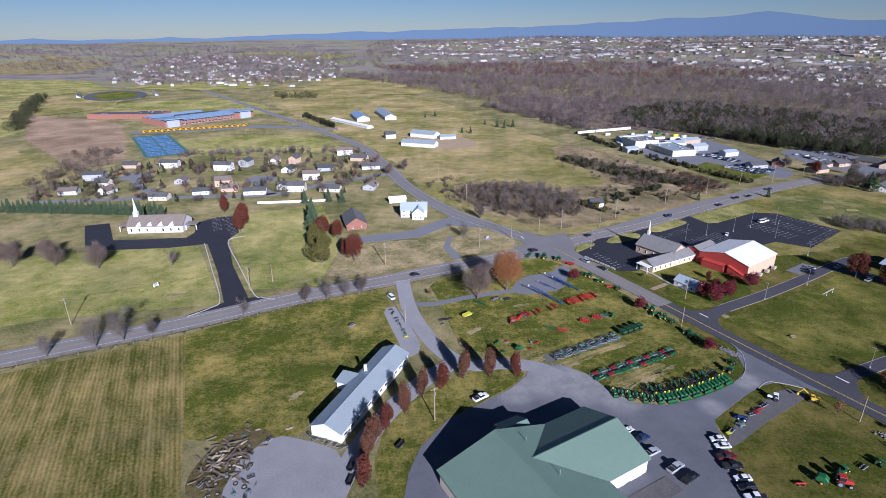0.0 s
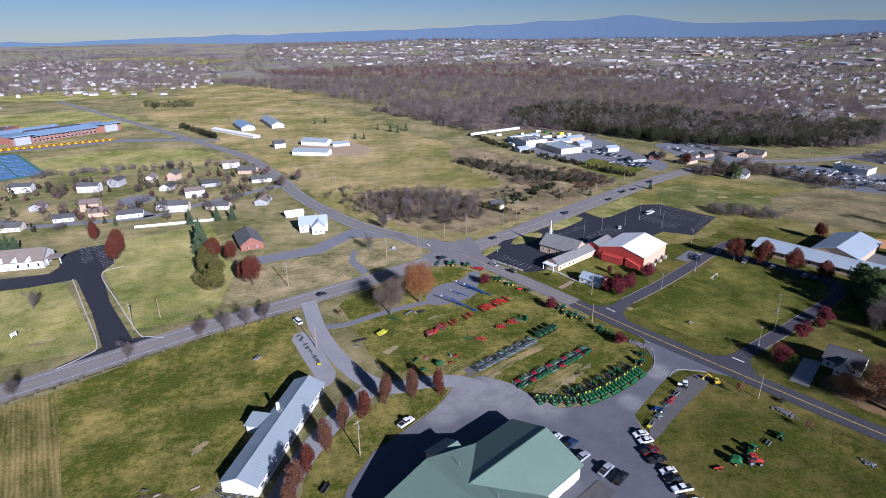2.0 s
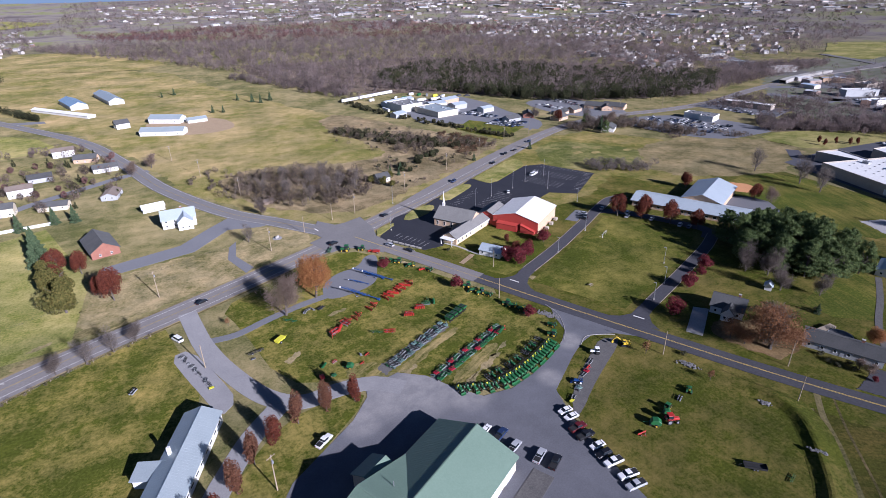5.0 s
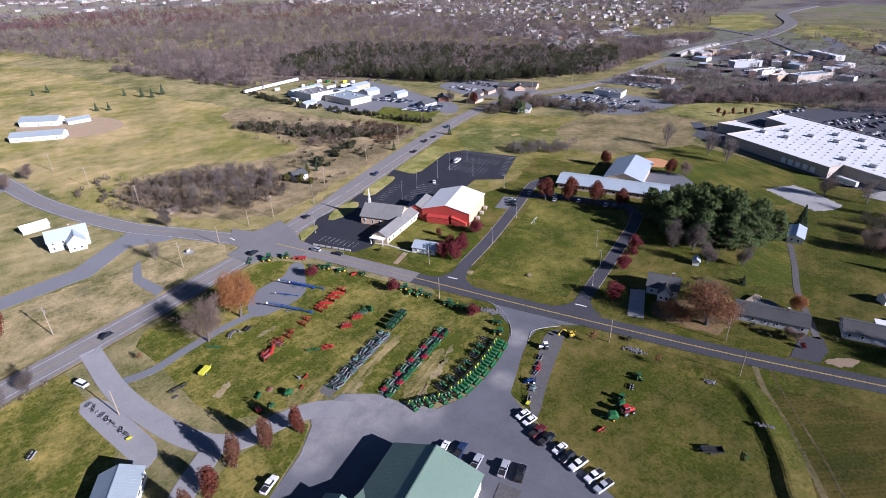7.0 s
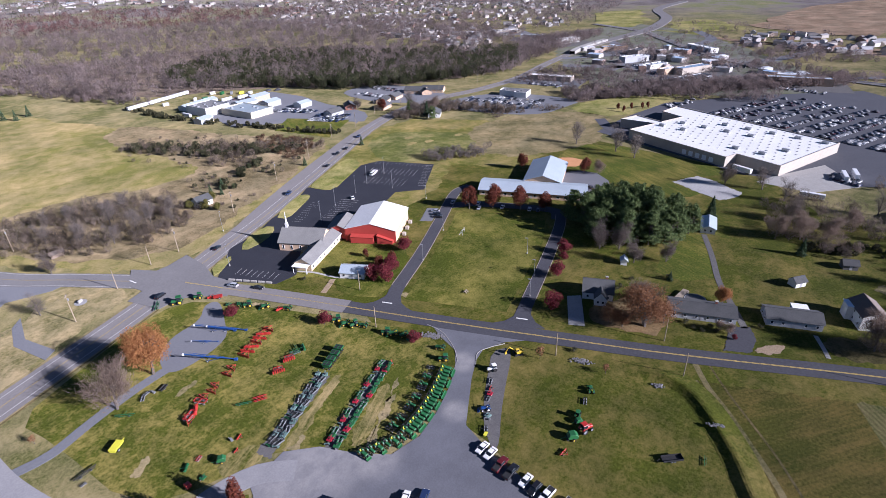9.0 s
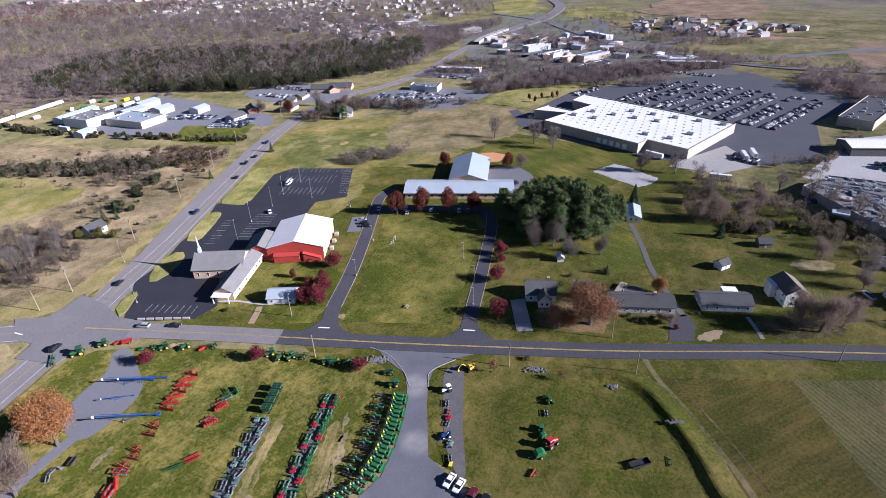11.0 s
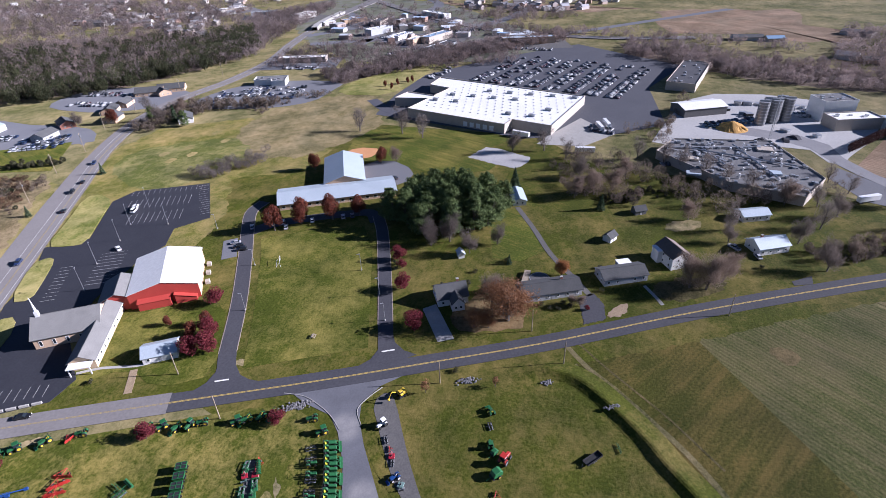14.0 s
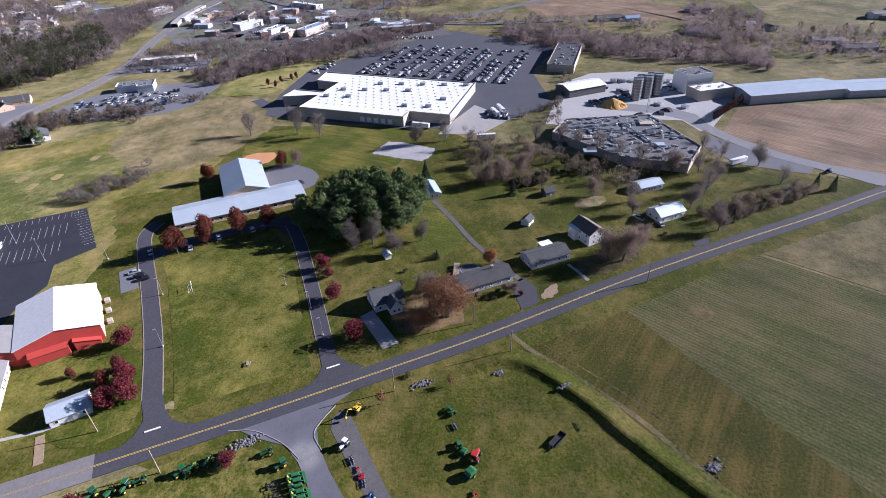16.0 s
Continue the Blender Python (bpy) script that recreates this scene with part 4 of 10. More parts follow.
def gable_walls(L, W, eave, rise, x0=None):
    bm = bmesh.new()
    prism(bm, [(-W / 2, 0), (W / 2, 0), (W / 2, eave), (0, eave + rise), (-W / 2, eave)], "x", -L / 2, L / 2)
    return bm


def gable_slope(L, W, eave, rise, side, over=0.5, thick=0.16, lift=0.02):
    """One pitch of a gable roof: a slab with an overhang; side is +1 or -1."""
    bm = bmesh.new()
    k = rise / (W / 2)
    y1, z1 = side * (W / 2 + over), eave - over * k + lift
    y0, z0 = 0.0, eave + rise + lift
    prism(bm, [(y0, z0), (y1, z1), (y1, z1 + thick), (y0, z0 + thick)], "x", -L / 2 - over, L / 2 + over)
    return bm


def seams(L, W, eave, rise, side, gap, over=0.5, thick=0.16, lift=0.02, w=0.045, h=0.02):
    """Raised ribs running down one pitch of a metal roof."""
    bm = bmesh.new()
    k = rise / (W / 2)
    n = int((L + 2 * over) / gap)
    for i in range(n + 1):
        x = -L / 2 - over + (L + 2 * over) * i / n
        top, low = (0.05 * side, eave + rise + lift + thick), (side * (W / 2 + over), eave - over * k + lift + thick)
        v = []
        for dx in (-w / 2, w / 2):
            for (y, z) in (top, low):
                v += [bm.verts.new((x + dx, y, z)), bm.verts.new((x + dx, y, z + h))]
        for q in ((1, 3, 7, 5), (0, 2, 3, 1), (4, 5, 7, 6)):
            bm.faces.new([v[j] for j in q])
    bmesh.ops.recalc_face_normals(bm, faces=bm.faces[:])
    return bm


def add_window(parent, x, y, z, turn, w, h, name="window", frame_mat=None):
    """A framed window on a wall whose outward side is local -y after the turn."""
    m = frame_at(x, y, turn, z)
    bm = boxes((-w / 2, w / 2, -0.09, 0.02, h - 0.1, h), (-w / 2, w / 2, -0.12, 0.02, 0, 0.1), (-w / 2, -w / 2 + 0.1, -0.09, 0.02, 0.1, h - 0.1), (w / 2 - 0.1, w / 2, -0.09, 0.02, 0.1, h - 0.1))
    f = part(name, bm, frame_mat or M["trim"], parent, "", m)
    part("pane", boxes((-w / 2 + 0.1, w / 2 - 0.1, -0.04, 0.02, 0.1, h - 0.1)), M["glass"], f)
    return f


def add_door(parent, x, y, turn, w=1.0, h=2.1, mat=None):
    m = frame_at(x, y, turn)
    return part("door", boxes((-w / 2, w / 2, -0.06, 0.02, 0.05, h), bevel=0.015), mat or M["door"], parent, "", m)


def gable_house(name, x, y, turn, L, W, eave, rise, wall, roof, label, category="house", group="", win=(3, 3), wsize=(1.0, 1.2), wz=(1.0,), chimney=None, over=0.45, rib=0.0, door=0.0, ends=1, z=0.0):
    """House with its ridge along local x. win: windows on the -y and +y sides."""
    h = thing(name, frame_at(x, y, turn, z), label, category, group)
    part("wall", gable_walls(L, W, eave, rise), wall, h)
    for s in (1, -1):
        r = part("roof", gable_slope(L, W, eave, rise, s, over), roof, h)
        if rib:
            part("seam", seams(L, W, eave, rise, s, rib, over), roof, r)
    part("ridge_cap", boxes((-L / 2 - over, L / 2 + over, -0.14, 0.14, eave + rise + 0.13, eave + rise + 0.23)), roof, h)
    for side, n in ((-1, win[0]), (1, win[1])):
        for zz in wz:
            for i in range(n):
                px = -L / 2 + L * (i + 0.5) / n
                if door is not None and abs(px - door) < 0.9 and zz < 1.5 and side == -1:
                    continue
                add_window(h, px, side * W / 2, zz, 0 if side < 0 else 180, *wsize)
    for e in (-1, 1) if ends else ():
        for zz in wz:
            add_window(h, e * L / 2, W * 0.2, zz, 90 * e, *wsize)
            add_window(h, e * L / 2, -W * 0.2, zz, 90 * e, *wsize)
    if door is not None:
        add_door(h, door, -W / 2, 0)
    if chimney is not None:
        c = part("chimney", boxes((-0.45, 0.45, -0.4, 0.4, eave * 0.6, eave + rise + 0.9)), M["red_brick"], h, "", frame_at(chimney, 0.9, 0))
        part("chimney_cap", boxes((-0.55, 0.55, -0.5, 0.5, eave + rise + 0.9, eave + rise + 1.05)), M["concrete"], c)
    return h


# long white shed with a ribbed metal roof
shed = gable_house("long_shed", -26.6, 151.0, 68, 46, 10.4, 3.6, 2.2, M["white_wall"], M["tin_roof"], "long white shed with a ribbed galvanised roof", "shed", win=(0, 0), ends=0, rib=0.9, door=None)
for i in range(12):
    add_window(shed, -20.5 + i * 3.7, -5.2, 1.5, 0, 2.2, 0.9)
annex = boxes((-2.4, 2.4, 0, 5.5, 0, 3.0))
part("annex_wall", annex, M["white_wall"], shed, "", frame_at(2, 5.0, 0))
bm = bmesh.new()
prism(bm, [(-3.0, 3.0), (3.0, 3.9), (3.0, 4.05), (-3.0, 3.15)], "y", -0.6, 6.0)
part("annex_roof", bm, M["tin_roof"], shed, "", frame_at(2, 5.0, 0))
part("chimney", boxes((6.0, 6.8, 2.6, 3.4, 3, 7.2)), M["white_wall"], shed)

# green-roofed dealership
store = thing("dealership_building", frame_at(14, 120.5, -61), "large tractor dealership with a green standing-seam roof", "building")
part("wall", gable_walls(56, 35.5, 5.0, 5.4), M["cream_wall"], store, "", pose(28.4, 0, 0))
for s in (1, -1):
    r = part("roof", gable_slope(56, 35.5, 5.0, 5.4, s, 0.7), M["green_roof"], store, "", pose(28.4, 0, 0))
    part("seam", seams(56, 35.5, 5.0, 5.4, s, 0.62, 0.7), M["green_roof"], r)
part("ridge_cap", boxes((-28.6, 28.6, -0.22, 0.22, 10.56, 10.68)), M["green_roof"], store, "", pose(28.4, 0, 0))
wing_at = store.matrix_basis.inverted() @ frame_at(36.0, 118.6, 30.2)
part("wing_wall", gable_walls(30, 24.6, 5.0, 4.4), M["cream_wall"], store, "", wing_at)
for s in (1, -1):
    r = part("wing_roof", gable_slope(30, 24.6, 5.0, 4.4, s, 0.6, lift=0.03), M["green_roof"], store, "", wing_at)
    part("seam", seams(30, 24.6, 5.0, 4.4, s, 0.62, 0.6, lift=0.03), M["green_roof"], r)
part("wing_ridge_cap", boxes((-15.6, 15.6, -0.22, 0.22, 9.57, 9.69)), M["green_roof"], store, "", wing_at)
porch_at = store.matrix_basis.inverted() @ frame_at(20.6, 128.0, 29)
part("porch_wall", gable_walls(7.5, 9, 4.4, 2.0), M["cream_wall"], store, "", porch_at)
for s in (1, -1):
    part("porch_roof", gable_slope(7.5, 9, 4.4, 2.0, s, 0.5, lift=0.04), M["green_roof"], store, "", porch_at)
for px in (6, 20, 36, 44):
    part("vent_pipe", tubes(((px, 6.0, 8.2), (px, 6.0, 10.4), 0.12)), M["steel"], store)
for i in range(4):
    part("bay_door", boxes((-9 + i * 6, -5 + i * 6, -12.4, -12.28, 0.1, 4.0)), M["trim"], store, "", wing_at)
flat("pavement", [(46, 106), (60, 114), (63, 109), (49, 101)], 0.2, M["dull_gravel"], "worn concrete pavement before the workshop doors", "pavement")

# red-walled gym of the church
gym = thing("church_gym", frame_at(151.5, 258.0, -55), "church gym with red front wall and white metal roof", "church hall")
part("wall", gable_walls(27.5, 25, 6.4, 3.2), M["tan_brick"], gym, "", pose(0, 0, 0, 0, 0, 90))
for s in (1, -1):
    r = part("roof", gable_slope(27.5, 25, 6.4, 3.2, s, 0.4), M["white_roof"], gym, "", pose(0, 0, 0, 0, 0, 90))
    part("seam", seams(27.5, 25, 6.4, 3.2, s, 1.1, 0.4), M["white_roof"], r)
bm = bmesh.new()
prism(bm, [(-12.6, 0), (12.6, 0), (12.6, 6.3), (0, 9.5), (-12.6, 6.3)], "y", -13.9, -13.72)
part("front_wall", bm, M["red_wall"], gym, "red metal front wall")
part("lean_to", boxes((-9.5, 2.0, -16.2, -13.9, 0, 3.2)), M["red_wall"], gym)
bm = bmesh.new()
prism(bm, [(-16.4, 3.2), (-13.9, 3.9), (-13.9, 4.05), (-16.4, 3.35)], "x", -9.7, 2.2)
part("lean_to_roof", bm, M["red_wall"], gym)
bm = bmesh.new()
prism(bm, [(3.5, 4.2), (11.5, 1.6), (11.5, 1.75), (3.5, 4.4)], "y", -16.0, -13.9)
part("stair_canopy", bm, M["red_wall"], gym)
bm = bmesh.new()
prism(bm, [(3.7, 0), (11.3, 0), (11.3, 1.6), (3.7, 4.2)], "y", -15.8, -13.9)
part("stair_enclosure", bm, M["red_wall"], gym)
for i in range(3):
    part("air_unit", boxes((13.6, 15.4, -6 + 7 * i, -4 + 7 * i, 0, 1.4), bevel=0.08), M["block_wall"], gym)

chapel = gable_house("chapel", 117.5, 271.5, -55, 21, 14.5, 4.6, 4.6, M["tan_brick"], M["pale_shingle"], "brick chapel with a grey shingle roof and white spire", "church", win=(5, 5), wsize=(1.0, 2.2), over=0.6, door=None)
sp = part("spire_base", boxes((-9.3, -8.1, -0.6, 0.6, 8.4, 11.2)), M["trim"], chapel)
bm = bmesh.new()
bmesh.ops.create_cone(bm, cap_ends=True, segments=8, radius1=0.55, radius2=0.03, depth=6.0, matrix=Matrix.Translation((-8.7, 0, 14.2)))
part("spire", bm, M["trim"], sp)
hall = gable_house("church_wing", 116.8, 259.2, 29.5, 33, 8.2, 3.6, 2.3, M["cream_brick"], M["pale_shingle"], "long low tan brick church wing with shingle roof", "church hall", win=(9, 4), wsize=(0.9, 1.5), over=0.5)
for k in (-1, 1):
    part("porch_post", boxes((-19.6, -19.3, k * 3.2 - 0.15, k * 3.2 + 0.15, 0, 3.4)), M["trim"], hall)
part("porch_canopy", boxes((-20.0, -16.6, -3.7, 3.7, 3.3, 3.55), bevel=0.04), M["trim"], hall)
part("eave_band", boxes((-16.5, 16.5, -4.72, -4.6, 3.2, 3.42)), M["trim"], hall)
link = gable_house("church_link", 137.5, 268.5, 35, 15, 12, 5.0, 2.6, M["red_wall"], M["pale_shingle"], "red-walled link between chapel and gym", "church hall", win=(2, 2), over=0.5, ends=0)
gable_house("cottage", 115.6, 231.0, -55, 10.8, 7.6, 2.8, 1.9, M["white_wall"], M["pale_roof"], "small white cottage with pale metal roof", "house", win=(3, 3), over=0.4)

# school
school = gable_house("school_building", 241.5, 227.5, -60, 59, 18, 3.6, 2.2, M["tan_brick"], M["pale_roof"], "low school with pale blue metal roof", "school", win=(14, 14), wsize=(1.9, 1.4), over=0.9, rib=1.6)
s_at = school.matrix_basis.inverted() @ frame_at(265.5, 235, 27)
part("gym_wall", gable_walls(36, 21, 4.8, 3.4), M["tan_brick"], school, "", s_at)
for s in (1, -1):
    r = part("gym_roof", gable_slope(36, 21, 4.8, 3.4, s, 0.7), M["pale_roof"], school, "", s_at)
    part("seam", seams(36, 21, 4.8, 3.4, s, 1.6, 0.7), M["pale_roof"], r)

gable_house("roadside_hut", 30.4, 352.8, 10, 6.0, 3.2, 2.0, 0.9, M["bale_wall"], M["brown_shingle"], "small weathered timber stand beside the highway", "hut", win=(0, 0), ends=0, door=None)
marker = thing("marker_stone", frame_at(25.9, 298.2, 40, 0.06), "pale marker stone on a gravel bed", "stone")
part("block", boxes((-1.1, 1.1, -0.35, 0.35, 0.1, 1.3), bevel=0.08), M["concrete"], marker)
part("bed", tubes(((0, 0, 0), (0, 0, 0.1), 2.4), n=18), M["gravel"], marker)

# houses along the lane
gable_house("house", 171.5, 145, -60, 11.5, 9.5, 3.4, 3.4, M["white_wall"], M["shingle"], "white cottage with steep dark roof and front gable", "house", chimney=3.0)
gable_house("house_gable", 166.6, 141.0, 30, 5, 4.6, 3.2, 2.6, M["white_wall"], M["shingle"], "white front gable porch of the cottage", "porch", win=(1, 1), over=0.3)
gable_house("ranch_house", 184.5, 109.5, -62, 23, 9.5, 3.0, 1.9, M["grey_wall"], M["shingle"], "long grey ranch house with a dark shingle roof", "house", win=(6, 6), chimney=5.0)
gable_house("ranch_house", 201.5, 83.5, -62, 18, 9.0, 3.0, 1.9, M["grey_wall"], M["shingle"], "low ranch house with dark roof and porch", "house", win=(5, 5))
gable_house("house", 218.5, 64, 32, 12, 8.5, 5.6, 2.6, M["white_wall"], M["brown_shingle"], "two-storey white house with brown roof", "house", win=(3, 3), wz=(1.0, 3.8))
gable_house("house", 238.5, 25.5, -62, 14, 9.0, 3.4, 2.4, M["white_wall"], M["pale_roof"], "white bungalow with a bright metal roof", "house", win=(4, 4), chimney=-3.0)
gable_house("house", 266.5, 27.0, -66, 13, 7.5, 3.0, 1.6, M["white_wall"], M["pale_roof"], "plain white bungalow with pale roof", "house", win=(4, 4))
gable_house("garden_shed", 259, 77, -60, 5.5, 4.5, 2.4, 1.5, M["dark_wall"], M["shingle"], "dark timber garden shed", "shed", win=(0, 0), ends=0)
gable_house("garden_shed", 230, 89, -30, 5.0, 4.0, 2.5, 1.5, M["white_wall"], M["shingle"], "white garden shed with dark roof", "shed", win=(1, 1), ends=0)
gable_house("garden_shed", 200.5, 149, 30, 3.4, 2.6, 2.3, 1.1, M["white_wall"], M["pale_roof"], "tiny white garden shed by bare trees", "shed", win=(0, 0), ends=0)
gable_house("garage", 259.5, 135.5, 20, 14, 6.5, 2.8, 1.2, M["white_wall"], M["pale_roof"], "long white garage at the end of a track", "garage", win=(2, 2))
gable_house("house", 105.5, 360, 10, 9, 7, 3.2, 2.4, M["white_wall"], M["shingle"], "small white house at the edge of a thicket", "house", win=(2, 2))
gable_house("brick_house", -56, 326, 106, 22, 12.5, 3.6, 4.0, M["red_brick"], M["shingle"], "orange brick house with grey shingle roof", "house", win=(5, 5), over=0.6)
gable_house("white_house", -19, 344, 0, 17, 11, 5.0, 3.8, M["white_wall"], M["pale_roof"], "tall white farmhouse with pale metal roof", "house", win=(4, 4), wz=(1.0, 3.4), chimney=2)
gable_house("white_house_wing", -16, 337.5, 90, 9, 7.5, 4.6, 3.2, M["white_wall"], M["pale_roof"], "white front wing of the farmhouse", "house", win=(2, 2), over=0.35)
gable_house("garage", -32.6, 374.8, 12, 12, 7, 2.6, 1.4, M["white_wall"], M["white_roof"], "low white garage with pale roof", "garage", win=(1, 1))
wch = gable_house("white_church", -176, 320.5, 3, 33, 15.5, 4.4, 4.6, M["white_wall"], M["brown_shingle"], "white country church with brown roof and steeple", "church", win=(7, 7), wsize=(1.1, 2.0), over=0.5)
sp = part("steeple_base", boxes((-14.6, -12, -1.2, 1.2, 8, 11.5)), M["trim"], wch)
bm = bmesh.new()
bmesh.ops.create_cone(bm, cap_ends=True, segments=8, radius1=1.2, radius2=0.03, depth=8.5, matrix=Matrix.Translation((-13.3, 0, 15.7)))
part("steeple", bm, M["trim"], sp)
for k in (-1, 1):
    part("portico_roof", boxes((k * 20 - 3.5, k * 20 + 3.5, -4, 2.5, 3.3, 3.9), bevel=0.05), M["brown_shingle"], wch)
    for px in (-3, 3):
        part("portico_post", boxes((k * 20 + px - 0.2, k * 20 + px + 0.2, -3.7, -3.3, 0, 3.3)), M["trim"], wch)
for k in range(4):
    bm = bmesh.new()
    prism(bm, [(-1.6, 4.5), (1.6, 4.5), (0, 6.4)], "y", -8.1, -4.0)
    part("dormer", bm, M["trim"], wch, "", pose(-9.5 + 6.5 * k, 0, 0))


# flat-roofed buildings
def flat_block(name, x, y, turn, outline, height, wall, roof, label, category="building", group="", parapet=0.7, units=0, unit_seed=1, z=0.0):
    """A flat-roofed building from a closed outline in local metres, with a parapet and roof units."""
    b = thing(name, frame_at(x, y, turn, z), label, category, group)
    part("wall", prism(bmesh.new(), outline, "z", 0, height), wall, b)
    c = Vector((sum(p[0] for p in outline) / len(outline), sum(p[1] for p in outline) / len(outline)))
    inner = [tuple(Vector(p) + (c - Vector(p)).normalized() * 0.6) for p in outline]
    part("roof", prism(bmesh.new(), inner, "z", height, height + 0.06), roof, b)
    n = len(outline)
    for i in range(n):
        p, q = Vector(outline[i]), Vector(outline[(i + 1) % n])
        d = q - p
        a = math.degrees(math.atan2(d[1], d[0]))
        part("parapet", boxes((-0.1, d.length + 0.1, -0.15, 0.15, height, height + parapet)), wall, b, "", pose(p[0], p[1], 0, 0, 0, a))
    rnd = random.Random(unit_seed)
    xs, ys = [p[0] for p in outline], [p[1] for p in outline]
    k = 0
    while k < units:
        px, py = rnd.uniform(min(xs) + 3, max(xs) - 3), rnd.uniform(min(ys) + 3, max(ys) - 3)
        inside = False
        for i in range(n):
            (ax, ay), (bx, by) = outline[i], outline[(i + 1) % n]
            if (ay > py) != (by > py) and px < (bx - ax) * (py - ay) / (by - ay) + ax:
                inside = not inside
        if inside:
            w, d, h = rnd.uniform(1.0, 2.6), rnd.uniform(1.0, 2.2), rnd.uniform(0.7, 1.5)
            part("roof_unit", boxes((px - w / 2, px + w / 2, py - d / 2, py + d / 2, height + 0.06, height + h), bevel=0.08), M["steel"], b)
            k += 1
    return b


# big store: local x runs along its long back wall, local y towards its front
bigstore = flat_block("superstore", 359, 130.5, 75.3, [(0, 4), (28, 4), (28, 15), (105, 15), (105, -12), (129, -2), (129, -20), (105, -20), (105, -43), (125, -45), (129, -68), (3, -68)], 6.2, M["block_wall"], M["white_roof"], "huge tan superstore with a white flat roof", "store")
for i in range(16):
    for j in range(11):
        sx, sy = 6 + i * 6.0 + (j % 2) * 3, -64 + j * 6.6
        part("skylight", boxes((sx, sx + 1.1, sy, sy + 0.9, 6.26, 6.5)), M["skylight"], bigstore)
for i in range(14):
    px, py = 6 + (i * 37) % 95, -62 + (i * 23) % 66
    part("roof_unit", boxes((px, px + 4.5, py, py + 2.2, 6.26, 7.8), bevel=0.08), M["steel"], bigstore)
for i in range(5):
    part("dock_door", boxes((36 + 5 * i, 39 + 5 * i, 15, 15.2, 0.9, 4.0)), M["trim"], bigstore)
flat_block("strip_mall", 478, 58, -13, [(0, 0), (78, 0), (78, -22), (0, -22)], 6, M["block_wall"], M["tar_roof"], "long dark-roofed strip mall beside the car park", "store", units=12)
flat_block("poultry_plant", 0, 0, 0, [(330, 68), (352, 58), (360, 4), (334, -4), (309, -12), (284, 2), (294, 34)], 4.6, M["block_wall"], M["grey_roof"], "sprawling low plant with grey roof and vents", "factory", units=150, unit_seed=5)
plant_b = bpy.data.objects["poultry_plant"]
ru = random.Random(40)
for k in range(7):
    px, py = 300 + ru.uniform(0, 1) * 46, ru.uniform(2, 56)
    w, d, h = ru.uniform(4, 8), ru.uniform(4, 9), ru.uniform(0.5, 1.2)
    if 296 < px - w / 2 and px + w / 2 < 350:
        part("raised_roof", boxes((px - w / 2, px + w / 2, py - d / 2, py + d / 2, 4.66, 4.66 + h)), M[("block_wall", "tar_roof", "pale_roof", "tar_roof")[k % 4]], plant_b)
for k, (x0, y0, x1, y1) in enumerate(((302, 10, 348, 26), (306, 30, 340, 44), (322, -2, 338, 54), (346, 16, 336, 60))):
    part("roof_duct", tubes(((x0, y0, 5.5), (x1, y1, 5.5), 0.45), n=8), M["steel"], plant_b)
for k in range(26):
    px, py = ru.uniform(300, 350), ru.uniform(2, 58)
    part("vent_stack", tubes(((px, py, 4.6), (px, py, ru.uniform(5.6, 7.2)), ru.uniform(0.3, 0.6)), n=8), M["trim"], plant_b)
gable_house("warehouse", 414, -104, -77, 72, 26, 6.2, 1.8, M["grey_wall"], M["pale_roof"], "long pale metal warehouse beside stubble", "warehouse", win=(0, 0), ends=0, rib=3.0, door=None)
gable_house("warehouse", 424, -174, -82, 64, 24, 5.0, 1.6, M["grey_wall"], M["pale_roof"], "lower warehouse with pale metal roof", "warehouse", win=(5, 5), ends=0, rib=3.0, door=None)
gable_house("works_shed", 424, 38, -62, 32, 18, 5.5, 2.0, M["dark_wall"], M["white_roof"], "open-sided works shed with white roof", "shed", win=(0, 0), ends=0, rib=2.0, door=None)
for i in range(5):
    s = thing("silo", frame_at(405 + 4.6 * (i % 2) + i * 2.6, 2 - i * 4.2, 0), "tall ribbed grey grain silo at the plant", "silo", "silos at the plant")
    part("barrel", tubes(((0, 0, 0), (0, 0, 15), 3.3), n=20), M["silo_wall"], s)
    for k in range(7):
        part("hoop", tubes(((0, 0, 1.5 + 2 * k), (0, 0, 1.7 + 2 * k), 3.38), n=20), M["steel"], s)
    part("cap", tubes(((0, 0, 15), (0, 0, 15.4), 3.45), n=20), M["steel"], s)
    part("walkway", boxes((-0.5, 0.5, -3.2, 3.2, 15.4, 16.3)), M["steel"], s)
flat_block("mill_building", 418, -36, -70, [(0, 0), (22, 0), (22, 16), (0, 16)], 13, M["white_wall"], M["grey_roof"], "tall pale feed mill building", "factory", units=6)
flat_block("mill_annex", 400, -40, -70, [(0, 0), (30, 0), (30, 14), (0, 14)], 7, M["block_wall"], M["white_roof"], "low annex of the feed mill", "factory", units=5)
pile = bmesh.new()
bmesh.ops.create_cone(pile, cap_ends=True, segments=18, radius1=10, radius2=1.5, depth=4.5, matrix=Matrix.Translation((0, 0, 2.25)))
bmesh.ops.subdivide_edges(pile, edges=pile.edges[:], cuts=2, use_grid_fill=True)
for v in pile.verts:
    if v.co.z > 0.1:
        v.co += Vector((noise.noise(v.co * 0.5), noise.noise(v.co * 0.5 + Vector((9, 0, 0))), 0.6 * noise.noise(v.co * 0.6))) * 1.6
M["corn"] = surf("yellow_grain", (0.45, 0.24, 0.06), (0.6, 0.36, 0.11), 0.9, 0.3, 3.0)
heap = new("grain_pile", finish(pile, "grain_pile", M["corn"]))
heap.matrix_basis = pose(393, 20, 0.1)
tagged(heap, "heap of yellow grain in the plant yard", "grain pile")

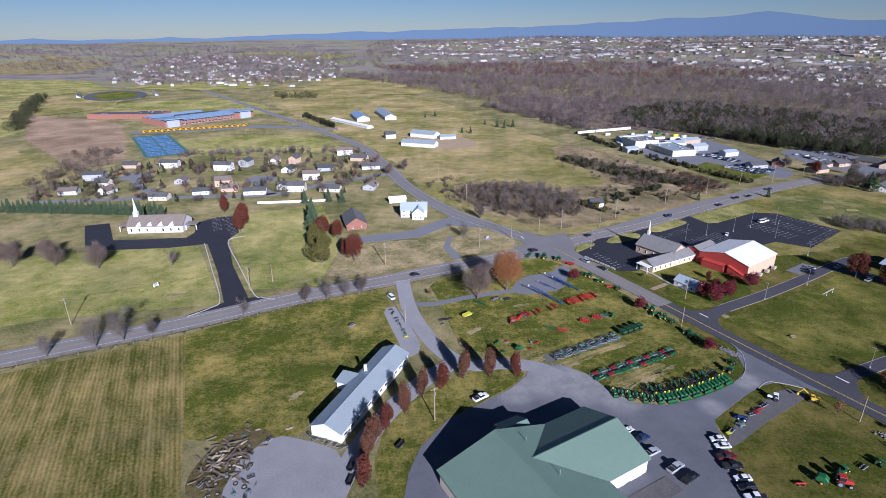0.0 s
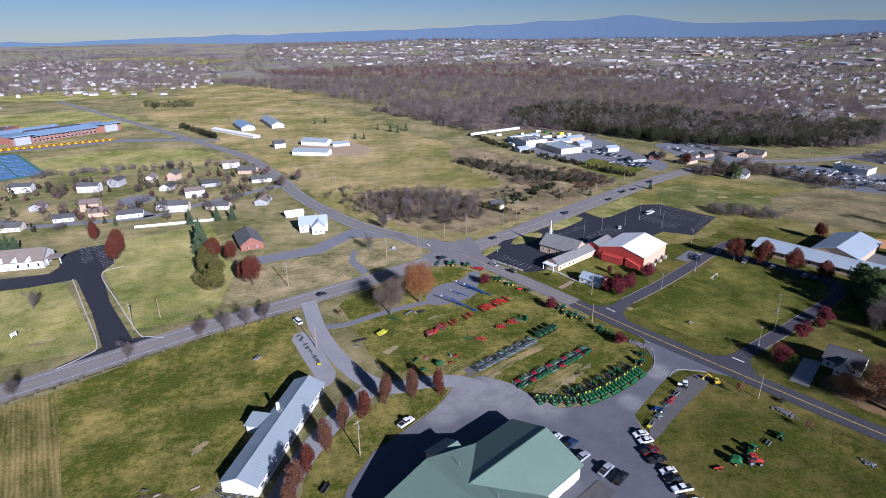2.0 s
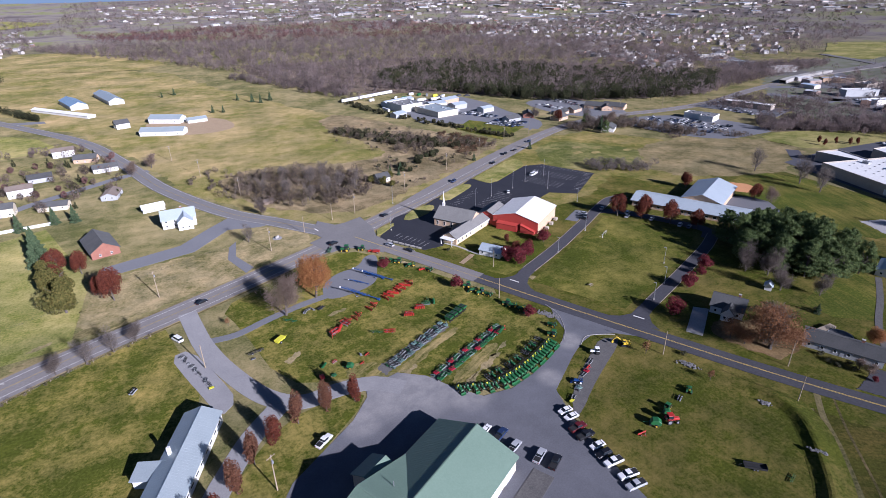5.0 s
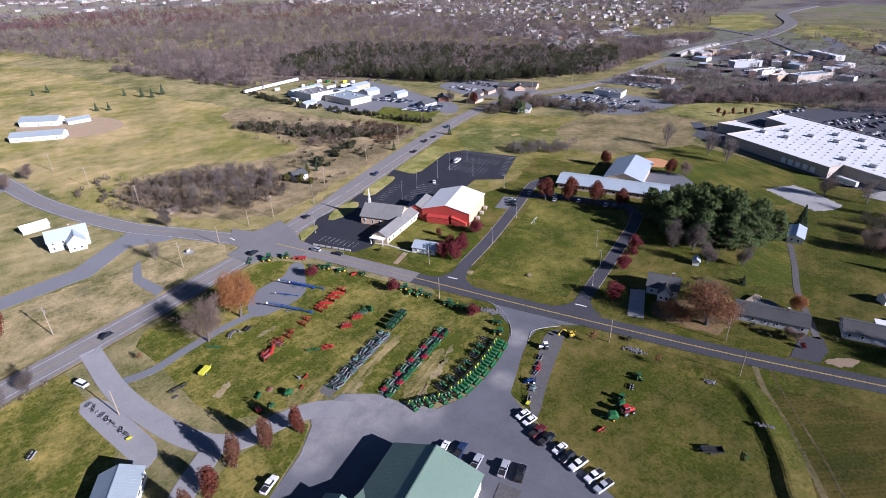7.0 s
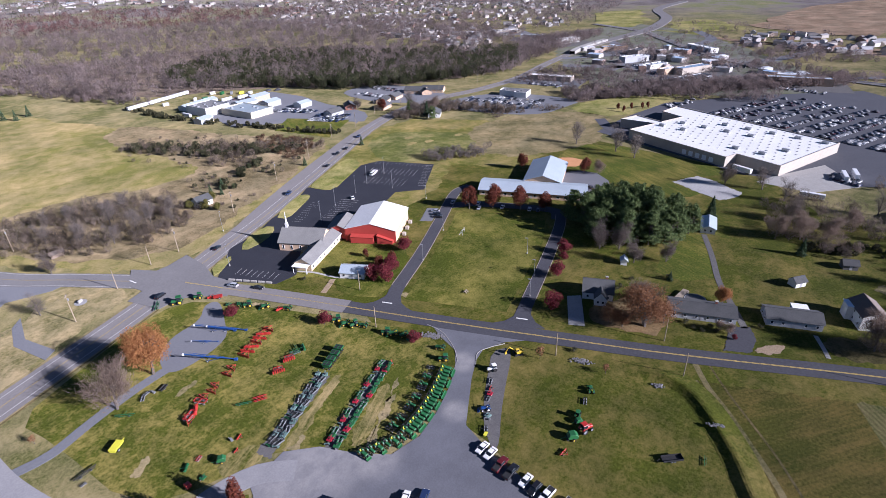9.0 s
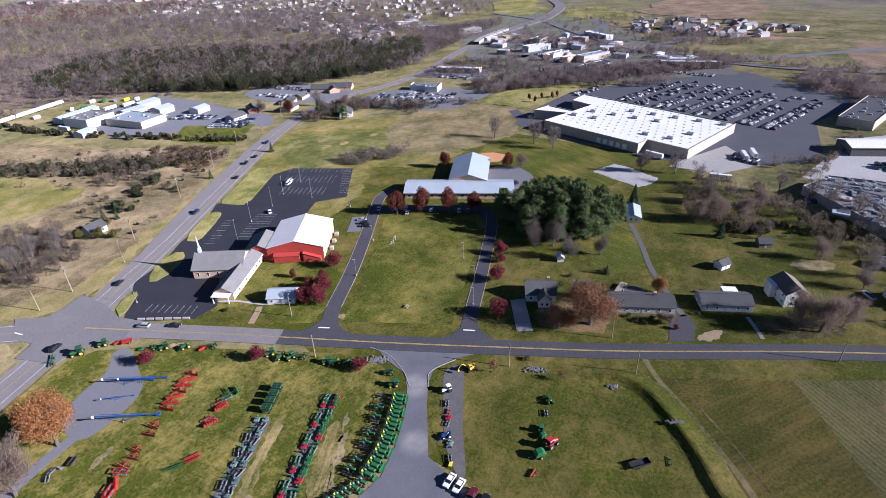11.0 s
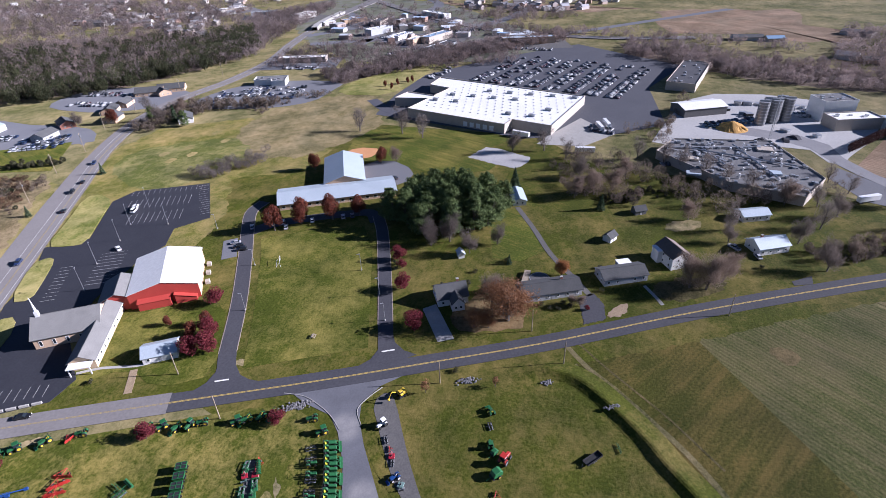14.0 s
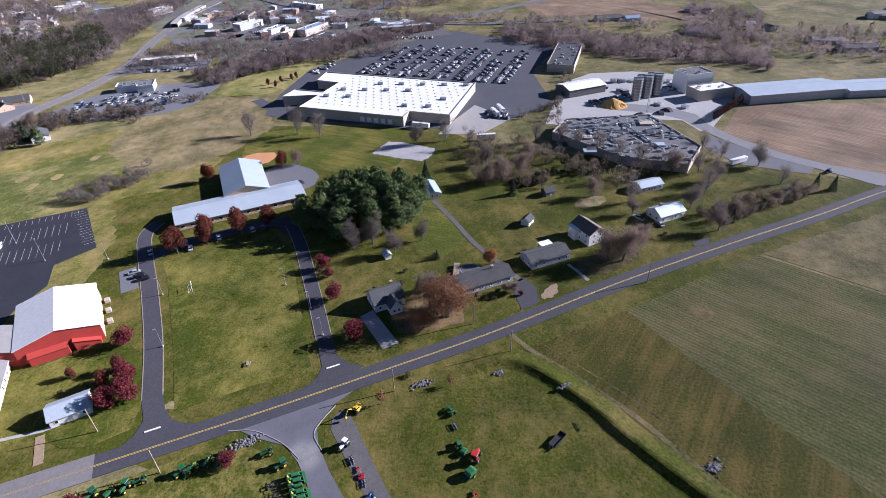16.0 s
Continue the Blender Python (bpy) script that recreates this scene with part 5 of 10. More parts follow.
# ---- vegetation ----
M.update({
    "bark": surf("grey_bark", (0.08, 0.066, 0.055), (0.15, 0.127, 0.11), 0.9, 0.8, 8.0),
    "twig": island_surf("bare_twigs", [(0.09, 0.073, 0.062), (0.15, 0.122, 0.105), (0.22, 0.185, 0.162)], thin=0.4),
    "twig_red": island_surf("brownish_twigs", [(0.15, 0.11, 0.085), (0.22, 0.165, 0.13), (0.29, 0.225, 0.18)], thin=0.4),
    "twig_grey": island_surf("pale_twigs", [(0.11, 0.092, 0.08), (0.18, 0.153, 0.135), (0.26, 0.225, 0.2)], thin=0.4),
    "bramble": island_surf("red_brown_bramble", [(0.1, 0.062, 0.04), (0.15, 0.095, 0.06), (0.2, 0.135, 0.085), (0.12, 0.085, 0.05)], thin=0.4, clump=3.0, calm=0.3),
    "brush": island_surf("tangled_brush", [(0.1, 0.081, 0.066), (0.16, 0.13, 0.108), (0.22, 0.182, 0.155), (0.12, 0.108, 0.062)], thin=0.4, clump=3.0, calm=0.3),
    "leaf_red": island_surf("maroon_leaves", [(0.075, 0.02, 0.015), (0.13, 0.036, 0.022), (0.19, 0.06, 0.03)], thin=0.3),
    "leaf_crimson": island_surf("crimson_leaves", [(0.09, 0.014, 0.022), (0.16, 0.026, 0.035), (0.22, 0.05, 0.05)], thin=0.3),
    "leaf_orange": island_surf("orange_leaves", [(0.21, 0.088, 0.034), (0.31, 0.138, 0.05), (0.39, 0.195, 0.075)], thin=0.3),
    "leaf_rust": island_surf("rusty_leaves", [(0.14, 0.066, 0.032), (0.22, 0.108, 0.052), (0.3, 0.16, 0.08)], thin=0.3),
    "leaf_brown": island_surf("brown_leaves", [(0.085, 0.036, 0.022), (0.14, 0.06, 0.034), (0.19, 0.095, 0.055)], thin=0.3),
    "leaf_olive": island_surf("olive_leaves", [(0.07, 0.072, 0.02), (0.115, 0.11, 0.03), (0.17, 0.14, 0.042)], thin=0.3),
    "leaf_green": island_surf("evergreen_needles", [(0.035, 0.06, 0.03), (0.065, 0.1, 0.05), (0.105, 0.145, 0.075)], thin=0.15),
    "leaf_pine": island_surf("pine_needles", [(0.046, 0.076, 0.028), (0.092, 0.132, 0.043), (0.16, 0.195, 0.068)], thin=0.15),
    "maroon": island_surf("dark_maroon_needles", [(0.035, 0.016, 0.016), (0.055, 0.025, 0.022), (0.08, 0.036, 0.03)], thin=0.15, calm=0.3),
    "shrub": island_surf("dark_shrub", [(0.03, 0.034, 0.018), (0.055, 0.056, 0.028), (0.085, 0.075, 0.04)], thin=0.15),
    # twig tones raised pale and greyish, putting distance haze into the colour
    "far_wood": island_surf("hazed_bare_woods", [(0.23, 0.19, 0.185), (0.25, 0.21, 0.205), (0.27, 0.228, 0.225), (0.245, 0.19, 0.18), (0.24, 0.2, 0.178), (0.275, 0.235, 0.232)], thin=0.4, clump=9.0, lo=0.62, hi=1.3, calm=0.72),
    "garden_wood": island_surf("garden_twigs", [(0.11, 0.088, 0.072), (0.15, 0.122, 0.103), (0.19, 0.157, 0.135), (0.14, 0.105, 0.072)], thin=0.4, clump=6.0, calm=0.55),
    "far_red": island_surf("far_russet_woods", [(0.18, 0.105, 0.1), (0.22, 0.115, 0.108), (0.2, 0.135, 0.13), (0.24, 0.135, 0.122)], thin=0.4, clump=9.0, calm=0.7),
    "far_green": island_surf("far_cedar_woods", [(0.045, 0.056, 0.027), (0.062, 0.074, 0.035), (0.075, 0.086, 0.04), (0.095, 0.085, 0.05)], thin=0.3, clump=6.0, calm=0.7),
})


def mesh_of(name, verts, faces, mat):
    """Verts (n, 3) and faces (m, k) of a fixed corner count, as a mesh."""
    me = bpy.data.meshes.new(name)
    k = faces.shape[1]
    me.vertices.add(len(verts))
    me.vertices.foreach_set("co", np.asarray(verts, np.float32).ravel())
    me.loops.add(faces.size)
    me.loops.foreach_set("vertex_index", faces.astype(np.int32).ravel())
    me.polygons.add(len(faces))
    me.polygons.foreach_set("loop_start", np.arange(0, faces.size, k, dtype=np.int32))
    me.update(calc_edges=True)
    me.validate()
    me.materials.append(mat)
    return me


def facing(rng, centres, out, length, width, loose=0.55):
    """Leaf clumps whose faces look outward along out, more or less, so that a crown is lit on its sunny side."""
    n = len(centres)
    nrm = out / (np.linalg.norm(out, axis=1, keepdims=True) + 1e-9) + rng.normal(size=(n, 3)) * loose
    u = np.cross(nrm, rng.normal(size=(n, 3)))
    u /= np.linalg.norm(u, axis=1, keepdims=True) + 1e-9
    w = np.cross(nrm, u)
    w /= np.linalg.norm(w, axis=1, keepdims=True) + 1e-9
    L = np.asarray(length) * rng.uniform(0.6, 1.3, (n, 1))
    W = np.asarray(width) * rng.uniform(0.6, 1.3, (n, 1))
    v = np.stack([centres - u * L / 2, centres + w * W / 2, centres + u * L / 2, centres - w * W / 2], 1).reshape(-1, 3)
    return v, np.arange(4 * n).reshape(n, 4)


def shards(rng, centres, length, width, lean=None):
    """Leaf-like quads at the centres, turned at random; lean pulls them towards that direction."""
    n = len(centres)
    u = rng.normal(size=(n, 3))
    if lean is not None:
        u = u * 0.7 + lean
    u /= np.linalg.norm(u, axis=1, keepdims=True) + 1e-9
    w = np.cross(u, rng.normal(size=(n, 3)))
    w /= np.linalg.norm(w, axis=1, keepdims=True) + 1e-9
    L = np.asarray(length) * rng.uniform(0.6, 1.3, (n, 1))
    W = np.asarray(width) * rng.uniform(0.6, 1.3, (n, 1))
    v = np.stack([centres - u * L / 2, centres + w * W / 2, centres + u * L / 2, centres - w * W / 2], 1).reshape(-1, 3)
    f = np.arange(4 * n).reshape(n, 4)
    return v, f


def crown_points(rng, n, rx, rz, z0, lumps=9, hollow=0.45, cone=False, outward=False):
    """Places inside an uneven crown made of overlapping lumps."""
    if cone:
        h = rng.uniform(0, 1, n) ** 1.3
        a = rng.uniform(0, 2 * np.pi, n)
        tier = 0.78 + 0.22 * np.sin(h * 34) + 0.16 * np.sin(a * 5 + h * 9)
        r = rx * (1 - h) * tier * np.sqrt(rng.uniform(0.35, 1, n)) + 0.05
        return np.stack([r * np.cos(a), r * np.sin(a), z0 + h * rz], 1)
    if lumps == 0:
        boughs = 110
        hb = rng.uniform(0.06, 0.98, boughs)
        ab = rng.uniform(0, 2 * np.pi, boughs)
        reach = rx * (0.25 + 0.75 * np.sin(np.pi * np.clip((1.02 - hb) * 0.78, 0, 0.5) ** 0.9)) * rng.uniform(0.6, 1.15, boughs)
        k, t = rng.integers(0, boughs, n), rng.uniform(0.2, 1.0, n) ** 0.7
        fan = rng.normal(size=n) * 0.16 * (0.4 + t)
        q = np.stack([reach[k] * t * np.cos(ab[k] + fan), reach[k] * t * np.sin(ab[k] + fan), z0 + hb[k] * rz + reach[k] * t * 0.16 + rng.normal(size=n) * 0.32], 1)
        return q, np.stack([np.cos(ab[k]) * 0.8, np.sin(ab[k]) * 0.8, 0.55 + 0 * t], 1)
    lc = rng.normal(size=(lumps, 3))
    lc /= np.linalg.norm(lc, axis=1, keepdims=True)
    lc *= rng.uniform(0.35, 0.68, (lumps, 1))
    lr = rng.uniform(0.34, 0.56, lumps)
    k = rng.integers(0, lumps, n)
    d = rng.normal(size=(n, 3))
    d /= np.linalg.norm(d, axis=1, keepdims=True)
    p = lc[k] + d * (lr[k] * rng.uniform(hollow, 1.0, n) ** 0.5)[:, None]
    q = np.stack([p[:, 0] * rx, p[:, 1] * rx, z0 + rz / 2 + p[:, 2] * rz / 2], 1)
    return (q, d + 0.5 * p) if outward else q


def limbs(rng, height, spread, trunk_r, levels=3, kids=5, start=0.3, up=0.55):
    """A tapered trunk with forking limbs, as one bmesh, and the limb tips."""
    bm = bmesh.new()
    tips = []

    def grow(p, d, length, r, level):
        q = p + d * length * 0.5 + Vector(rng.normal(size=3)) * length * 0.04
        e = q + (d + Vector((0, 0, 0.15))).normalized() * length * 0.5
        tube(bm, p, q, r, r * 0.75, n=5 if level < 2 else 3, caps=False)
        tube(bm, q, e, r * 0.75, r * 0.42, n=5 if level < 2 else 3, caps=False)
        if level >= levels:
            tips.append(e)
            return
        for k in range(kids if level else kids + 2):
            t = rng.uniform(start if level == 0 else 0.25, 1.0)
            b = p.lerp(q, t * 2) if t < 0.5 else q.lerp(e, t * 2 - 1)
            a = rng.uniform(0, 2 * math.pi)
            side = Vector((math.cos(a), math.sin(a), 0)) * spread
            nd = (d * up + side + Vector((0, 0, 0.25))).normalized()
            grow(b, nd, length * rng.uniform(0.42, 0.62), r * 0.5 * (1.1 - 0.5 * t), level + 1)
        tips.append(e)

    grow(Vector((0, 0, 0)), Vector((0, 0, 1)), height * 0.62, trunk_r, 0)
    return bm, np.array([tuple(t) for t in tips])


TREES = {}


def tree_kind(key, name, label, category, height, rx, mat, n, leaf, seed, trunk=0.2, bare=False, cone=False, base=0.18, hollow=0.5, levels=2, kids=5, width=None, lumps=13):
    """Builds one tree model of a kind; copies are planted from it."""
    rng = np.random.default_rng(seed)
    t = thing(name, frame_at(0, 0, 0, -500), label, category)
    if cone:
        part("trunk", tubes(((0, 0, -0.2), (0, 0, height * 0.9), trunk, 0.04), n=6), M["bark"], t)
        pts = crown_points(rng, n, rx, height * (1 - base), height * base, cone=True)
        out = np.stack([pts[:, 0], pts[:, 1], -0.3 * np.ones(n)], 1)
        out /= np.linalg.norm(out, axis=1, keepdims=True) + 1e-9
        v, f = shards(rng, pts, leaf, width or leaf * 0.5, out)
    elif bare:
        bm, tips = limbs(rng, height, 0.62, trunk, levels + 1, kids, 0.2)
        part("trunk", bm, M["bark"], t)
        # fine twigs fan out from the limbs, filling an uneven vase-shaped crown
        pts = crown_points(rng, n, rx, height * 0.94, height * 0.06, lumps=18, hollow=0.06)
        pts[:, :2] *= (0.62 + 0.48 * np.clip(pts[:, 2:3] / height, 0, 1)) * 1.05
        far_tips = tips[rng.integers(0, len(tips), n // 2)] + rng.normal(size=(n // 2, 3)) * height * 0.05
        pts = np.concatenate([pts[: n - n // 2], far_tips])
        lean = pts - np.array([0, 0, height * 0.12])
        lean /= np.linalg.norm(lean, axis=1, keepdims=True) + 1e-9
        v, f = shards(rng, pts, leaf, width or 0.05, lean * 1.5)
    else:
        bm, tips = limbs(rng, height * 0.95, 0.7, trunk, levels, kids)
        part("trunk", bm, M["bark"], t)
        pts, out = crown_points(rng, n, rx, height * (1 - base), height * base, hollow=hollow, lumps=lumps, outward=True)
        v, f = facing(rng, pts, out, leaf, width or leaf * 0.6, 0.6)
    part("crown", mesh_of("crown", v, f, mat), None, t)
    TREES[key] = t


def plant(key, x, y, scale=1.0, tall=None, label="", group="", z=0.0):
    a = (x * 37.7 + y * 91.3) % 360
    grown = 1.38 if key not in ("cedar", "spruce", "pine", "shrub") else 1.1
    tall, scale = (tall or scale) * grown, scale * grown
    ob = copy_thing(TREES[key], frame_at(x, y, a, z + ground_h(x, y)) @ Matrix.Diagonal((scale, scale, tall or scale, 1)))
    return tagged(ob, label, "", group)


tree_kind("row", "young_tree", "young maroon-leaved tree in a drive row", "tree", 6.2, 1.7, M["leaf_brown"], 2800, 0.34, 11, 0.12, base=0.015, lumps=18)
tree_kind("row2", "young_tree", "young russet-leaved tree in a drive row", "tree", 5.6, 1.6, M["leaf_red"], 2600, 0.34, 12, 0.12, base=0.015, lumps=18)
tree_kind("crimson", "crimson_tree", "small crimson ornamental tree", "tree", 5.6, 2.9, M["leaf_crimson"], 2400, 0.42, 13, 0.14, base=0.12)
tree_kind("red", "red_maple", "rounded red maple holding its leaves", "tree", 10.8, 3.7, M["leaf_red"], 4600, 0.5, 14, 0.25, base=0.08, lumps=20)
tree_kind("orange", "orange_maple", "large glowing orange maple tree", "tree", 13.5, 6.0, M["leaf_orange"], 13000, 0.4, 15, 0.4, base=0.1, hollow=0.25, lumps=24)
tree_kind("rust", "rusty_oak", "broad oak with thin rusty leaves", "tree", 10.5, 6.2, M["leaf_rust"], 5200, 0.34, 16, 0.32, base=0.12, hollow=0.1, levels=3, kids=5, lumps=26)
tree_kind("olive", "olive_tree", "dense tree with dull olive leaves", "tree", 12.0, 5.6, M["leaf_olive"], 4800, 0.72, 17, 0.35, base=0.06)
tree_kind("bare", "bare_tree", "leafless spreading tree with fine grey twigs", "tree", 11.5, 5.0, M["twig"], 4200, 1.5, 18, 0.3, bare=True, width=0.06)
tree_kind("bare2", "bare_tree", "tall leafless tree with upright twigs", "tree", 13.5, 4.4, M["twig_grey"], 2100, 1.7, 19, 0.34, bare=True, width=0.055, kids=5)
tree_kind("bare3", "bare_tree", "leafless tree with brownish twig haze", "tree", 10.0, 6.3, M["twig_red"], 5200, 1.4, 20, 0.3, bare=True, width=0.068)
tree_kind("pine", "pine_tree", "tall full white pine tree", "tree", 19.0, 6.4, M["leaf_pine"], 8600, 0.74, 21, 0.4, base=0.03, hollow=0.4, lumps=0)
tree_kind("cedar", "cedar_tree", "dark green pointed cedar", "tree", 8.0, 2.2, M["leaf_green"], 1300, 0.6, 22, 0.16, cone=True, base=0.03)
tree_kind("spruce", "spruce_tree", "tall dark green spruce tree", "tree", 14.0, 4.0, M["leaf_green"], 4200, 0.75, 23, 0.25, cone=True, base=0.04)
tree_kind("shrub", "shrub", "low dark rounded shrub", "shrub", 2.2, 1.5, M["shrub"], 500, 0.3, 24, 0.07, base=0.02, levels=1, kids=3)
tree_kind("sapling", "sapling", "small reddish sapling in the grass", "tree", 2.6, 0.9, M["leaf_rust"], 300, 0.22, 25, 0.05, base=0.15, levels=1, kids=3)

for i, (x, y) in enumerate([(25, 161), (16, 160.5), (7, 159), (-0.5, 154.5), (-7, 149), (-12.5, 141), (-17.5, 133.5), (-20.5, 126.5), (-21.5, 119.5), (-21.5, 112)]):
    plant("row" if i % 3 else "row2", x, y, 1.04 + 0.05 * (i % 4), 1.3 + 0.06 * (i % 3), group="trees along the drive")
plant("orange", 29.5, 229.5, 0.98, 1.12)
plant("bare3", 15.5, 221, 1.12, label="bare brownish tree beside the orange maple")
for x, y, s in ((64, 241, 0.75), (85, 210, 0.75), (100, 176.5, 0.68), (129, 221, 1.0), (121, 216, 1.15), (118, 221, 1.0), (145, 231, 1.0), (150.5, 152, 1.05), (172, 165, 1.0), (191, 174, 0.9), (186, 170, 0.6)):
    plant("crimson", x, y, s, label="crimson ornamental tree on the lawn")
for x, y, sc in ((131, 118.5, 1.2), (-6, 224, 1.0), (8, 30, 1.0), (123, 138.5, 1.5)):
    plant("sapling", x, y, sc)
for x, y, s in ((126, 227, 0.85), (133, 226, 0.8), (129, 240, 0.55)):
    plant("row2", x, y, s * 1.3, s)
for x, y, s in ((200.5, 240, 1.0), (209.5, 231, 1.1), (217, 218, 1.05), (224, 207, 0.85), (270, 256, 0.8), (288, 222, 0.8)):
    plant("red", x, y, s * 0.95, label="red maple before the school", group="maples by the school")
for x, y, s in ((222, 181, 0.9), (231, 173, 1.0), (227, 161, 0.95), (224, 149, 0.85), (236, 142, 0.85), (246, 149, 0.85), (240, 164, 1.0), (214, 172, 0.75), (250, 161, 0.9), (236, 183, 0.85), (218, 158, 0.8), (233, 152, 0.95), (243, 174, 0.95), (252, 150, 0.8), (247, 140, 0.75), (224, 190, 0.8), (229, 181, 0.85), (239, 156, 1.0), (230, 167, 1.0), (222, 171, 0.85), (246, 167, 0.95), (229, 144, 0.85), (241, 181, 0.85)):
    plant("pine", x, y, s, label="tall white pine in a dense grove", group="pines beside the school")
for x, y, s in ((206, 164, 0.75), (204, 146, 0.7), (211, 157, 0.8), (214, 136, 0.6)):
    plant("bare", x, y, s)
for x, y, s in ((163.5, 121, 1.3), (168, 128, 0.9), (157, 132, 0.6), (158, 127, 0.45), (170, 117, 0.6)):
    plant("rust", x, y, s)
plant("bare", 164, 122, 0.85)
plant("bare3", 175, 130, 0.75)
plant("orange", 197, 106, 0.42, label="small orange maple behind the ranch house")
plant("spruce", 178, 133, 0.5)
for x, y, s in ((273, 139.5, 0.75), (258, 94.5, 0.55), (200, 128, 0.3)):
    plant("spruce", x, y, s)
for x, y, s, k in ((268, 108, 0.8, "bare3"), (274, 99, 0.9, "bare3"), (292, 214, 0.6, "bare3"), (336, 258, 0.9, "bare2"), (338, 228, 1.0, "bare2"), (333, 212, 0.9, "bare2"), (322, 150, 0.8, "bare"), (328, 132, 0.8, "bare2"), (201.0, 52.3, 1.05, "bare3"), (201.0, 58.2, 0.95, "bare3"), (208.3, 45.7, 0.85, "bare3"), (226, 6, 0.8, "bare"), (246, 12, 0.8, "bare"), (252, 38, 0.7, "bare2"), (240, 40, 0.6, "bare"), (257, 55, 0.7, "bare3"), (282, 90, 0.8, "bare3"), (292, 108, 0.8, "bare"), (300, 84, 0.7, "bare3"), (318, 118, 0.7, "bare2"), (276, -10, 0.8, "bare"), (262, 0, 0.8, "bare2"), (284, 10, 0.8, "bare3"), (294, -38, 0.8, "bare"), (272, -40, 0.6, "bare2")):
    plant(k, x, y, s)
for x, y, s in ((266, -62, 0.9), (270, -56, 0.8)):
    plant("cedar", x, y, s)
for x, y, sc in ((324, 64, 0.8), (318, 54, 0.75), (309, 44, 0.8), (301, 35, 0.7), (292, 24, 0.8), (286, 10, 0.75), (285, -4, 0.7), (328, 78, 0.7), (304, -22, 0.6), (316, 30 - 46, 0.6)):
    plant("bare2", x, y, sc, label="leafless tree screening the plant")
for x, y, sc in [(30, 372, 0.6), (42, 356, 0.7), (54, 346, 0.6), (66, 350, 0.75), (76, 358, 0.7), (88, 364, 0.6), (60, 372, 0.8), (46, 390, 0.6), (72, 384, 0.7), (84, 348, 0.55), (36, 396, 0.5)]:
    plant("bare2", x, y, sc, label="leafless tree rising from a roadside thicket")
for x, y, sc in ((104, 352, 0.9), (108, 346, 0.7), (112, 362, 0.8), (98, 360, 0.7)):
    plant("olive", x, y, sc * 0.45, label="small olive evergreen beside the cottage")
for x, y in [(444.5, 284.0), (438.8, 275.7), (452.5, 275.8), (458.8, 268.8), (464.5, 266.6)]:
    plant("row2", x, y, 0.75, 0.7, label="small brown-leaved tree behind the store")
for x, y in [(323.6, 420.3), (319.2, 388.3)]:
    plant("pine", x, y, 0.5, 0.55, label="green pine beside a roadside house")
# near the western road
for x, y, s, k in ((-135, 182, 0.75, "bare2"), (-127, 187, 0.8, "bare2"), (-150, 176, 0.5, "bare2"), (-118, 192, 0.4, "bare"), (-62, 219, 0.5, "bare"), (-53, 221, 0.55, "bare2"), (-45, 225, 0.55, "bare2"), (-38, 229, 0.5, "bare"), (-86, 207, 0.45, "bare2"), (-204, 263, 0.8, "bare3"), (-179, 259, 0.9, "bare3"), (-142, 262, 0.5, "bare2"), (-226, 262, 0.9, "bare3"), (-238, 268, 0.9, "bare3"), (-214, 272, 0.8, "bare3"), (-248, 262, 0.8, "bare"), (12, 300, 0.55, "bare2"), (24, 335, 0.6, "bare"), (-34, 470, 0.7, "bare3"), (-46, 455, 0.7, "bare3")):
    plant(k, x, y, s)
plant("olive", -64, 264, 1.05)
plant("olive", -68, 280, 0.95)
plant("olive", -74, 298, 0.7)
for x, y, s in ((-70, 288, 0.9), (-72, 306, 0.9), (-66, 272, 0.6)):
    plant("red", x, y, s)
for x, y, s in ((-47, 266, 1.05), (-62, 300, 0.8), (-52, 272, 0.7), (-124, 313, 0.85), (-126, 324, 0.9), (-130, 336, 0.8), (-148, 352, 0.8)):
    plant("red", x, y, s * 0.9, s * 1.12)
for x, y, s in ((-81, 318, 1.2), (-84, 334, 1.0), (-98, 372, 0.7), (-82, 376, 0.7), (-72, 374, 0.7)):
    plant("spruce", x, y, s)
for i in range(46):
    plant("cedar", -304 + i * 2.6, 357 - 0.09 * i * 2.6 + (i % 3) * 0.8, 0.85 + 0.1 * (i % 4), label="dense green cedar in a clipped hedge row", group="cedar hedge row")
for x, y, s in ((235, 378, 0.8), (182, 372, 0.7), (116, 372, 0.7), (120, 366, 0.6), (126, 378, 0.7), (24, 660, 0.9), (34, 655, 0.9), (70, 700, 1.2), (78, 690, 1.1), (90, 700, 1.2), (56, 720, 0.9), (-10, 800, 1.0), (-24, 790, 0.8)):
    plant("cedar", x, y, s)
for x, y in ((98, 244), (178, 150), (134, 132), (190, 140), (190, 90), (222, 30), (206, 92), (148, 262)):
    plant("shrub", x, y, 0.8)


